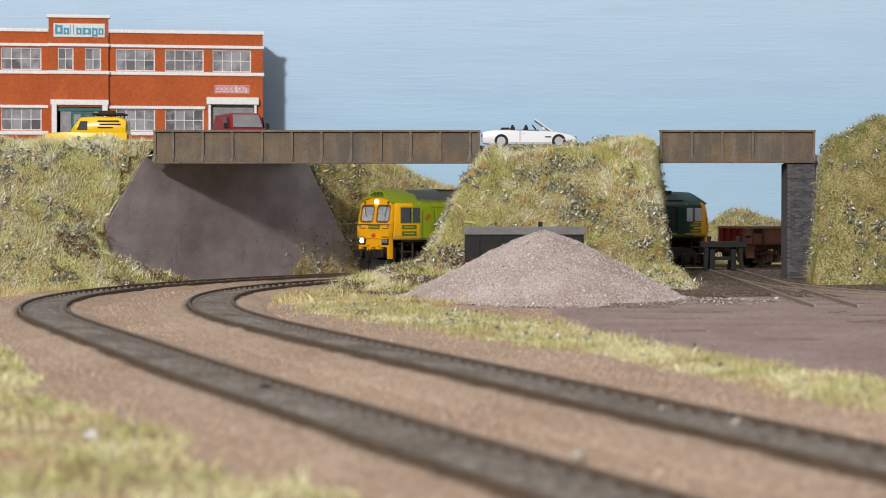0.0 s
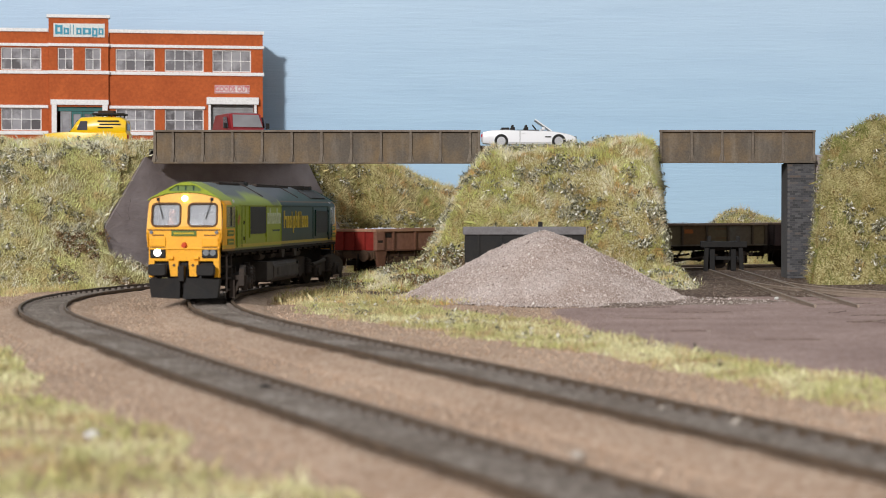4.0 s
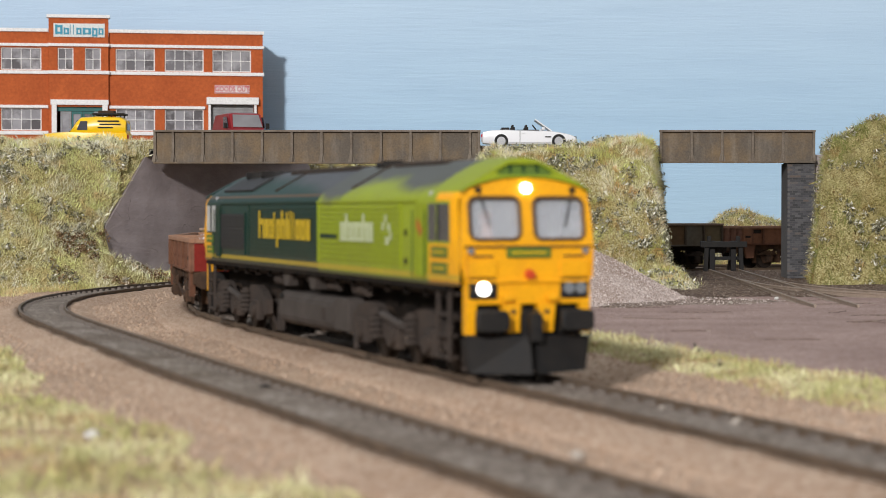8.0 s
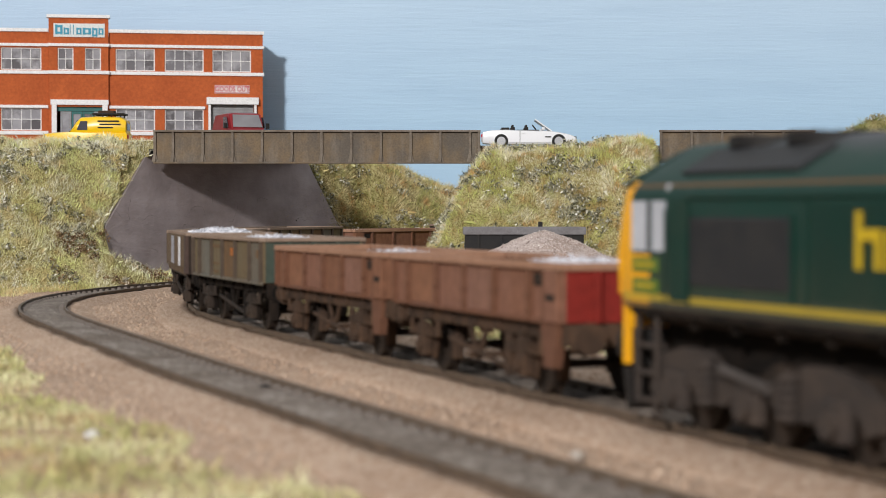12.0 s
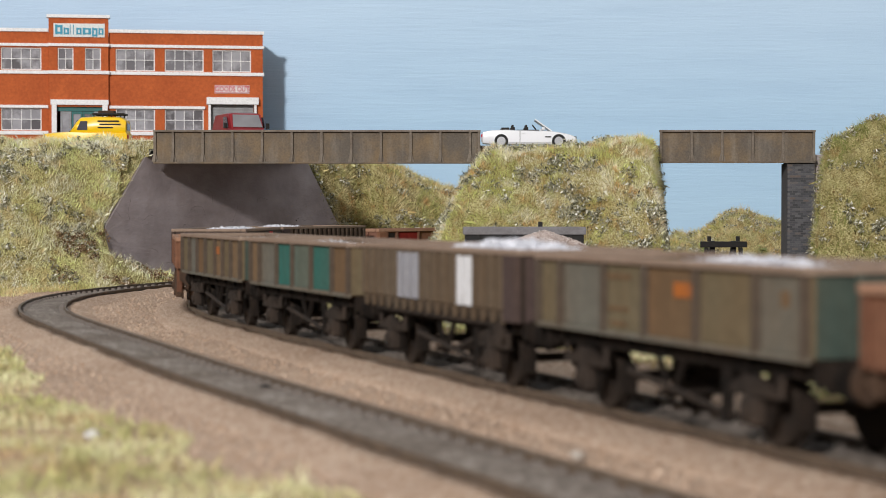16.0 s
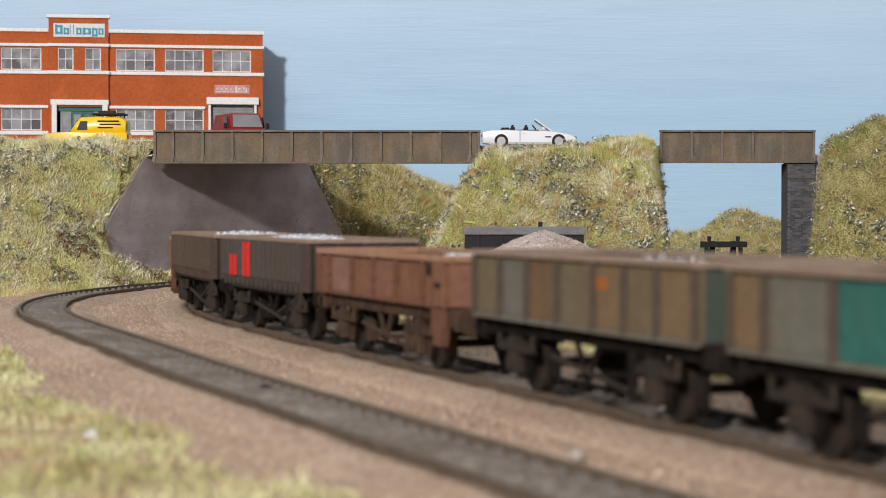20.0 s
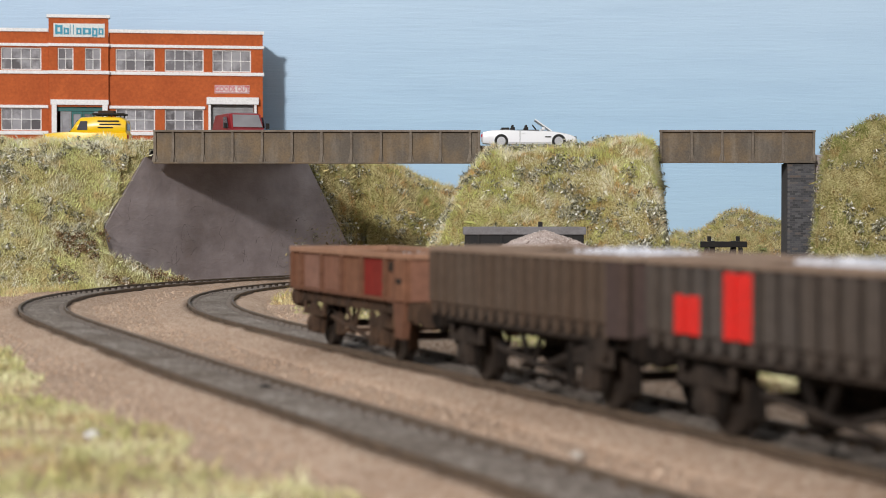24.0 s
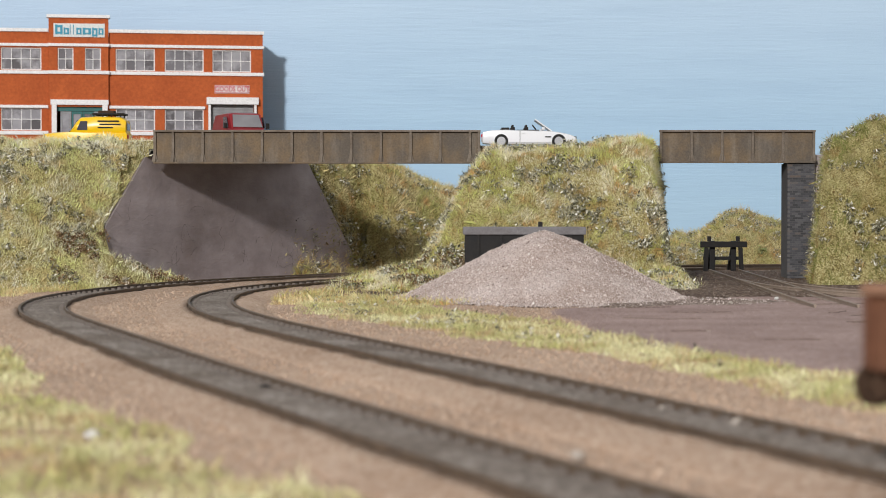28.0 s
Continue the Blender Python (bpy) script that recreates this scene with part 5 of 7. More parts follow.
# ---------------------------------------------------------------- the train
# Local frame of a vehicle: x forwards, y to its left, z up from the rail head, origin midway along.
def livery():
    """Two-tone green paint: lime to the fore, dark green behind, yellow at the cab corners, grey grime on the roof."""
    def build(nt, b):
        x, z = axis(nt, 0), axis(nt, 2)
        n1 = noise_tex(nt, 70, 5, 0.65)
        n2 = noise_tex(nt, 900, 2)
        streak = noise_tex(nt, 160, 4, 0.6, stretch=(1, 1, 0.15))
        lime = mix(nt, ramp(nt, n1, [(0.4, (0, 0, 0)), (0.8, (0.3, 0.3, 0.3))]), LIME, (0.16, 0.16, 0.045))
        dark = mix(nt, ramp(nt, n1, [(0.4, (0, 0, 0)), (0.8, (0.35, 0.35, 0.35))]), GREEN, (0.026, 0.036, 0.028))
        step = lambda v, at: maths(nt, "GREATER_THAN", v, at)
        less = lambda v, at: maths(nt, "LESS_THAN", v, at)
        both = lambda p, q: maths(nt, "MULTIPLY", p, q)
        c = mix(nt, step(x, 17.0), dark, lime)
        corner_ = both(step(x, 126.6), less(z, 43.4))
        under_ = both(step(x, 112.6), less(z, 31.4))
        over_ = both(both(step(x, 117.6), step(z, 41.6)), less(z, 43.6))
        tail = maths(nt, "MAXIMUM", both(less(x, -126.6), less(z, 44.6)), both(less(x, -118.6), less(z, 31.4)))
        c = mix(nt, maths(nt, "MAXIMUM", maths(nt, "MAXIMUM", corner_, under_), maths(nt, "MAXIMUM", over_, tail)), c, (0.86, 0.40, 0.005))
        stripe = both(step(z, 23.0), less(z, 24.3))
        c = mix(nt, both(stripe, 0.8), c, (0.50, 0.36, 0.03))
        c = mix(nt, both(less(z, 22.7), 0.8), c, (0.035, 0.033, 0.028))
        line_ = both(both(step(z, 43.4), less(z, 44.1)), less(x, 17.0))
        c = mix(nt, both(line_, 0.6), c, (0.16, 0.07, 0.02))
        # brown dust rises from the sill in thin streaks
        dust = ramp(nt, maths(nt, "DIVIDE", maths(nt, "SUBTRACT", z, 22.0), 12.0), [(0.0, (0.45, 0.45, 0.45)), (1.0, (0, 0, 0))])
        c = mix(nt, both(dust, streak), c, (0.12, 0.085, 0.05))
        # soot round the exhaust reaches down the side, and thins out to both ends
        reach = ramp(nt, maths(nt, "DIVIDE", maths(nt, "ADD", x, 130.0), 260.0), [(0.1, (0.56, 0.56, 0.56)), (0.3, (0.50, 0.50, 0.50)), (0.54, (0.24, 0.24, 0.24)), (0.585, (0.0, 0.0, 0.0)), (0.64, (0.02, 0.02, 0.02)), (0.69, (0.36, 0.36, 0.36)), (0.79, (0.36, 0.36, 0.36)), (0.84, (0.15, 0.15, 0.15)), (0.95, (0.20, 0.20, 0.20))])
        low = maths(nt, "ADD", both(reach, 15.0), 40.6)
        zz = maths(nt, "ADD", z, both(maths(nt, "SUBTRACT", n1, 0.5), 5.0))
        top = ramp(nt, maths(nt, "DIVIDE", maths(nt, "SUBTRACT", zz, low), 5.0), [(0.0, (0, 0, 0)), (0.6, (0.94, 0.94, 0.94))])
        away = both(less(maths(nt, "ADD", x, both(n1, 16.0)), 120.0), step(x, -112.0))
        soot = mix(nt, n1, (0.05, 0.05, 0.056), (0.085, 0.085, 0.095))
        c = mix(nt, both(top, away), c, soot)
        v = ramp(nt, n2, [(0.25, (0.93, 0.93, 0.93)), (0.75, (1.06, 1.06, 1.06))])
        nt.links.new(mix(nt, 1.0, c, v, "MULTIPLY"), b.inputs["Base Color"])
        bump(nt, b, n2, 0.00003, 0.4)
    return material("two_tone_livery", build, 0.5, 0, 0.25)


M_ORANGE = paint("orange_emblem", (0.42, 0.12, 0.015), 0.5)
M_BROWNSEAL = paint("brown_window_seal", (0.12, 0.06, 0.02), 0.6)
M_CABGREY = paint("pale_cab_lining", (0.42, 0.42, 0.44), 0.7, amount=0.2)
M_LIVERY = livery()
W2 = 17.4
BASE = 21.8
SECTION = [(-W2, BASE), (W2, BASE), (W2, 41.6), (17.0, 42.8), (15.6, 44.6), (11.0, 47.4), (5.6, 50.4), (2.4, 51.7), (0, 52.0), (-2.4, 51.7), (-5.6, 50.4), (-11.0, 47.4), (-15.6, 44.6), (-17.0, 42.8), (-W2, 41.6)]


def wheelset(r, name="wheelset", mat=None):
    bm = new_bm()
    h = GAUGE / 2
    for s in (-1, 1):
        cyl(bm, (0, s * (h - 1.1), 0), (0, s * (h + 1.1), 0), r, 28)
        cyl(bm, (0, s * (h - 1.5), 0), (0, s * (h - 1.1), 0), r + 0.7, 28)
        cyl(bm, (0, s * (h + 1.0), 0), (0, s * (h + 1.5), 0), r * 0.45, 12)
        for k in range(4):
            a = k * math.pi / 2
            cyl(bm, (r * 0.62 * math.cos(a), s * (h + 0.9), r * 0.62 * math.sin(a)), (r * 0.62 * math.cos(a), s * (h + 1.25), r * 0.62 * math.sin(a)), r * 0.13, 6)
    cyl(bm, (0, -h, 0), (0, h, 0), 1.1, 8)
    return bm


def buffer_pair(e, x, z, d, mat, half=11.4, big=True):
    for y in (-half, half):
        bm = cyl(new_bm(), (x - d * 3.5, y, z), (x, y, z), 2.0, 12)
        box(bm, min(x - d * 4.2, x - d * 3.2), max(x - d * 4.2, x - d * 3.2), y - 2.6, y + 2.6, z - 2.6, z + 2.6, 0.3)
        if big:
            face = [(1, 0.55), (0.95, 0.8), (0.8, 0.97), (0.6, 1), (-0.6, 1), (-0.8, 0.97), (-0.95, 0.8), (-1, 0.55), (-1, -0.55), (-0.95, -0.8), (-0.8, -0.97), (-0.6, -1), (0.6, -1), (0.8, -0.97), (0.95, -0.8), (1, -0.55)]
            loft(bm, [[(x + d * o, y + 4.1 * k_ * a, z + 2.5 * k_ * b) for a, b in face] for o, k_ in ((-0.4, 0.96), (0.0, 1.0), (0.8, 1.0), (1.4, 0.86))])
        else:
            cyl(bm, (x, y, z), (x + d * 1.0, y, z), 3.4, 16)
        part("buffer", bm, mat, e, "black buffer", smooth=True)


def side_bars(e, x, z, s, glyphs, h, mat, label, gap=0.9, thick=0.25, rise=0.02):
    """Letter-like painted marks in a row along the body side s: (width, rise, drop) of each."""
    y0, y1 = sorted((s * (W2 + rise), s * (W2 + rise + thick)))
    if s == 1:
        x = x + sum(g[0] + gap for g in glyphs)
    for w, up, down in glyphs:
        def bar(a, b, c, d):
            lo, hi = (x + a * w, x + b * w) if s == -1 else (x - b * w, x - a * w)
            box(bm, lo, hi, y0, y1, z + c * h, z + d * h)
        bm = new_bm()
        t = min(0.46, 1.5 / w)
        bar(0, t, -down, up)
        if w > 2.2:
            bar(t, 1, 0.5, 0.70)
            bar(1 - t, 1, 0.14 if up < 0.8 else 0.0, 0.5)
            if up < 0.8:
                bar(t, 1, -0.0, 0.14)
        part("lettering", bm, mat, e, label)
        x += (w + gap) * (1 if s == -1 else -1)


def rounded(y0, y1, z0, z1, r, n=4):
    """A rectangle with rounded corners, anticlockwise."""
    out = []
    for cy, cz, a0 in ((y1 - r, z1 - r, 0), (y0 + r, z1 - r, 90), (y0 + r, z0 + r, 180), (y1 - r, z0 + r, 270)):
        for k in range(n + 1):
            a = radians(a0 + 90 * k / n)
            out.append((cy + r * math.cos(a), cz + r * math.sin(a)))
    return out


def face_x(z):
    """The cab front: upright below the screens, raked back above their sills."""
    return 133.4 - 0.16 * max(0.0, z - 31.0)


def holed_plate(outer, holes, d, back, fx):
    """A plate across the vehicle, with openings, that follows the rake of the front."""
    bm = new_bm()
    edges = []
    for loop in (outer, *holes):
        vs = [bm.verts.new((d * fx(z), y, z)) for y, z in loop]
        edges += [bm.edges.new((a, b)) for a, b in zip(vs, vs[1:] + vs[:1])]
    bmesh.ops.triangle_fill(bm, use_beauty=True, use_dissolve=False, edges=edges)
    r = bmesh.ops.extrude_face_region(bm, geom=list(bm.faces))
    bmesh.ops.translate(bm, vec=(-d * back, 0, 0), verts=[g for g in r["geom"] if isinstance(g, bmesh.types.BMVert)])
    return bm


def slab(d, x0, x1, y0, y1, z0, z1, bev=0.0):
    """A box given by its distances from the middle towards the end d."""
    return boxed(*sorted((d * x0, d * x1)), min(y0, y1), max(y0, y1), z0, z1, bev)


def cab_end(e, d):
    """One cab: hull, yellow front with two screens, lamps, buffers, plough, steps."""
    lead = d == 1
    def sec(x, k=1.0, drop=0.0):
        return [(x, p[0] * k, max(BASE, p[1] - drop * clips((p[1] - 36) / 12))) for p in SECTION]
    hull = [sec(d * 104.05), sec(d * 118, 0.998), sec(d * 126, 0.985, 0.15), sec(d * 129.6, 0.968, 0.4)]
    hull.append([(d * min(131.9, face_x(p[1]) - 1.2), p[0] * 0.945, max(BASE, p[1] - 0.9 * clips((p[1] - 36) / 12))) for p in SECTION])
    part("cab_shell", loft(new_bm(), hull, caps=False), M_LIVERY, e, "cab shell with yellow corners", smooth=True)
    part("bulkhead", slab(d, 112.0, 112.8, -17.0, 17.0, 22, 44, 0.1), M_CABGREY, e, "pale cab bulkhead")
    part("cab_floor", slab(d, 112.9, 131.0, -15.8, 15.8, 29.0, 29.8), M_CABGREY, e)
    part("control_desk", slab(d, 126.5, 130.8, -14.5, 14.5, 29.9, 32.4, 0.4), M_BLACK, e, "dark control desk")
    part("cab_seat", slab(d, 116.0, 120.5, 5.0, 10.5, 29.9, 38.6, 0.8), M_TANK, e, "grey cab seat")
    # yellow front
    top = [(15.6, 43.4), (14.4, 44.5), (11.0, 45.6), (7.5, 46.4), (4.0, 46.8)]
    outer = [(-15.6, 22.8), (15.6, 22.8), (16.5, 27.0), (16.6, 31.0), (16.2, 39.0)] + top + [(0, 46.9)] + [(-y, z) for y, z in top[::-1]] + [(-16.2, 39.0), (-16.6, 31.0), (-16.5, 27.0)]
    holes = [rounded(*sorted((s * 1.75, s * 14.35)), 32.5, 42.3, 1.9) for s in (-1, 1)]
    front = part("cab_front", holed_plate(outer, holes, d, 1.6, face_x), M_YELLOW, e, "yellow cab front")
    for s, hole in zip((-1, 1), holes):
        pane = loft(new_bm(), [[(d * (face_x(z) - 0.7), y, z) for y, z in hole], [(d * (face_x(z) - 1.0), y, z) for y, z in hole]])
        scr = part("windscreen", pane, M_SCREEN, e, "cab windscreen with a pale reflection in its colour")
        scr.visible_shadow = False
        ring_ = new_bm()
        for a, b_ in zip(hole, hole[1:] + hole[:1]):
            cyl(ring_, (d * (face_x(a[1]) - 0.05), a[0], a[1]), (d * (face_x(b_[1]) - 0.05), b_[0], b_[1]), 0.48, 6)
        part("seal", ring_, M_BROWNSEAL, scr, "dark rubber seal")
        part("wiper", cyl(new_bm(), (d * (face_x(43.6) + 0.25), s * 11.8, 44.0), (d * (face_x(37) + 0.1), s * 9.4, 35.6), 0.17, 5), M_BLACK, scr)
        part("wiper_boss", slab(d, face_x(44) - 0.1, face_x(44) + 0.5, s * 11.2, s * 12.5, 43.4, 44.8, 0.1), M_BLACK, front)
        # lamp cluster
        cl = part("lamp_unit", slab(d, 133.3, 134.1, s * 8.0, s * 14.9, 18.8, 23.5, 0.5), M_BLACK, e, "black lamp housing")
        lit = lead and s == -1
        for y, r in (((-11.5, 1.55),) if lit else ((s * 9.9, 1.35), (s * 12.9, 1.35))):
            part("lens", cyl(new_bm(), (d * 134.0, y, 21.2), (d * 134.5, y, 21.2), r, 18), M_LIGHT if lit else M_LENS, cl, "lit white headlamp" if lit else "unlit lamp")
        # raised plates, slots and small fixings above the lamps
        plate = part("front_plate", slab(d, 133.35, 133.95, s * 8.0, s * 15.2, 23.9, 27.6, 0.25), M_YELLOW, front)
        part("vent_slot", slab(d, 133.35, 133.65, s * 8.8, s * 14.0, 28.5, 28.9, 0.05), M_BROWNSEAL, front, "dark vent slot")
        part("tail_lamp", cyl(new_bm(), (d * 133.3, s * 14.4, 29.9), (d * 133.9, s * 14.4, 29.9), 0.75, 10), M_LENS, front)
        # yellow legs either side of each buffer
        part("outer_leg", prism(new_bm(), [(s * 12.9, 18.9), (s * 15.5, 22.7), (s * 15.5, 10.6), (s * 13.4, 10.6)], d * 131.0, d * 133.6, "yz"), M_YELLOW, e, "yellow buffer bracket")
        part("inner_leg", prism(new_bm(), [(s * 2.2, 17.6), (s * 6.6, 17.6), (s * 5.8, 11.0), (s * 2.6, 11.0)], d * 131.0, d * 134.2, "yz"), M_YELLOW, e, "yellow buffer bracket")
        part("bracket_bolt", cyl(new_bm(), (d * 134.1, s * 4.2, 15.8), (d * 134.7, s * 4.2, 15.8), 0.6, 8), M_BROWNSEAL, e)
        part("lamp_iron", slab(d, 133.6, 135.0, s * 4.4, s * 6.8, 18.3, 19.6, 0.2), M_YELLOW, front)
        part("brake_hose", cyl(new_bm(), (d * 134.6, s * 1.5, 16.5), (d * 135.6, s * 1.9, 7.0), 0.45, 6), M_BLACK, e, "black brake hose")
        part("handrail", cyl(new_bm(), (d * 134.3, s * 15.7, 23.5), (d * 134.3, s * 15.9, 30.0), 0.2, 5), M_YELLOW, front)
    # apron under the lamps, and the lip across it
    part("apron", slab(d, 131.2, 133.5, -15.4, 15.4, 17.5, 22.75, 0.3), M_YELLOW, e, "yellow apron")
    part("apron_lip", slab(d, 133.3, 134.2, -15.3, 15.3, 22.5, 23.2, 0.2), M_YELLOW, e)
    part("sill_seam", slab(d, 133.2, 133.75, -16.0, 16.0, 30.75, 31.15, 0.05), M_BROWNSEAL, front, "dark seam across the cab front")
    plate = part("name_panel", slab(d, 133.3, 133.8, -5.5, 5.5, 28.3, 30.6, 0.15), M_PANELGREEN, front, "green nameplate panel")
    part("panel_bar", slab(d, 133.8, 133.95, -4.4, 4.4, 29.2, 29.8), M_GOLD, plate, "unreadable gold lettering")
    part("working_socket", cyl(new_bm(), (d * 133.3, 0.2, 24.5), (d * 135.0, 0.2, 24.3), 1.25, 12, 1.0), M_REDLAMP, e, "orange-red multiple working socket")
    part("top_lamp", cyl(new_bm(), (d * (face_x(44.6) - 0.2), 0, 44.5), (d * (face_x(44.6) + 0.9), 0, 44.5), 1.2, 18), M_LIGHT if lead else M_LENS, e, "lit white marker lamp" if lead else "unlit marker lamp")
    # brow: the roof's lime end over the screens, with a recessed horn grille
    lower = [(-16.0, 43.6), (-14.6, 44.7), (-11, 45.8), (-7.5, 46.6), (-4, 47.0), (0, 47.1), (4, 47.0), (7.5, 46.6), (11, 45.8), (14.6, 44.7), (16.0, 43.6)]
    upper = [(16.3, 43.9), (14.8, 45.0), (10.6, 47.4), (5.4, 50.2), (2.3, 51.4), (0, 51.7), (-2.3, 51.4), (-5.4, 50.2), (-10.6, 47.4), (-14.8, 45.0), (-16.3, 43.9)]
    horn = [(-4.0, 50.2), (-7.2, 48.4), (-6.6, 47.5), (6.6, 47.5), (7.2, 48.4), (4.0, 50.2)]
    bx = lambda z: 132.6 - 0.30 * (z - 43.6)
    brow = part("brow", holed_plate(lower + upper, [horn], d, 2.4, bx), M_LIME if lead else M_DKGREEN, e, "brow panel above the screens")
    part("horn_grille", loft(new_bm(), [[(d * (bx(z) - 0.9), y, z) for y, z in horn], [(d * (bx(z) - 1.5), y, z) for y, z in horn]]), M_PANELGREEN if lead else M_BLACK, brow, "dark horn grille")
    for y in (-3.4, 0, 3.4):
        part("horn_bar", slab(d, bx(49) - 0.95, bx(49) - 0.6, y - 0.25, y + 0.25, 47.7, 49.8), M_DKGREEN, brow)
    # beam, coupling, buffers, plough
    part("buffer_beam", slab(d, 128.0, 131.3, -14.8, 14.8, 10.4, 17.4, 0.4), M_BLACK, e, "black buffer beam")
    buffer_pair(e, d * 137.2, 13.8, d, M_BLACK, 10.6)
    part("coupling", slab(d, 131, 139, -1.4, 1.4, 9.0, 15.6, 0.4), M_BLACK, e)
    for s in (-1, 1):
        blade = [[(d * x, s * y, z) for x, y, z in ((133.0, 0.9, 2.6), (131.0, 15.0, 3.2), (130.0, 15.6, 9.6), (133.4, 0.9, 10.2))],
                 [(d * x, s * y, z) for x, y, z in ((138.0, 0.7, 1.4), (133.4, 14.6, 1.8), (133.4, 15.6, 9.9), (136.4, 0.9, 10.5))]]
        part("snowplough", loft(new_bm(), blade), M_BLACK, e, "black snowplough blade")
        part("plough_stay", slab(d, 129.5, 132, s * 6.0, s * 7.6, 8.5, 11.0, 0.2), M_BLACK, e)
        # steps under the cab door
        for z in (4.4, 9.4, 14.4):
            part("step", slab(d, 117.6, 124.6, s * 14.2, s * 17.2, z, z + 0.8, 0.15), M_BOGIE, e, "grey cab step")
        for x in (117.2, 125.0):
            part("step_hanger", slab(d, x - 0.4, x + 0.4, s * 16.0, s * 17.0, 4.0, 21.6, 0.1), M_BOGIE, e)
    # sides of the cab
    for s in (-1, 1):
        def quad(x0, x1, z0, z1, up, sink=0.4):
            k = lambda x: W2 * (1 - 0.0018 * max(0, x - 118)) if x < 126 else W2 * (0.985 - 0.0047 * (x - 126))
            return loft(new_bm(), [[(d * x, s * (k(x) + o), z) for x, z in ((x0, z0), (x1, z0), (x1, z1), (x0, z1))] for o in (-sink, up)])
        win = part("side_window", quad(112.2, 126.4, 32.0, 41.0, 0.08), M_GLASS if lead else M_PALEGLASS, e, "cab side window")
        for x in (119.2,):
            part("glazing_bar", quad(x - 0.3, x + 0.3, 32.1, 40.9, 0.22, 0.0), M_BLACK, win)
        for z0, z1 in ((28.2, 30.8), (24.4, 27.0)):
            v = part("cab_side_vent", quad(115.0, 125.6, z0, z1, 0.25, 0.1), M_PANELGREEN, e, "green panel with an unreadable gold mark")
            part("vent_mark", quad(116.6, 124.0, (z0 + z1) / 2 - 0.3, (z0 + z1) / 2 + 0.3, 0.36, -0.26), M_GOLD, v, "unreadable gold mark")
        part("cab_door", boxed(*sorted((d * 103.4, d * 110.2)), *sorted((s * (W2 + 0.0), s * (W2 + 0.3))), 23.4, 41.2, 0.1), M_LIME if lead else M_DKGREEN, e, "cab door")
        for xr in (102.2, 111.2):
            part("handrail", cyl(new_bm(), (d * xr, s * (W2 + 0.7), 23.0), (d * xr, s * (W2 + 0.7), 39.5), 0.17, 5), M_PANELGREEN if lead else M_DKGREEN, e, "grab rail beside the cab door")


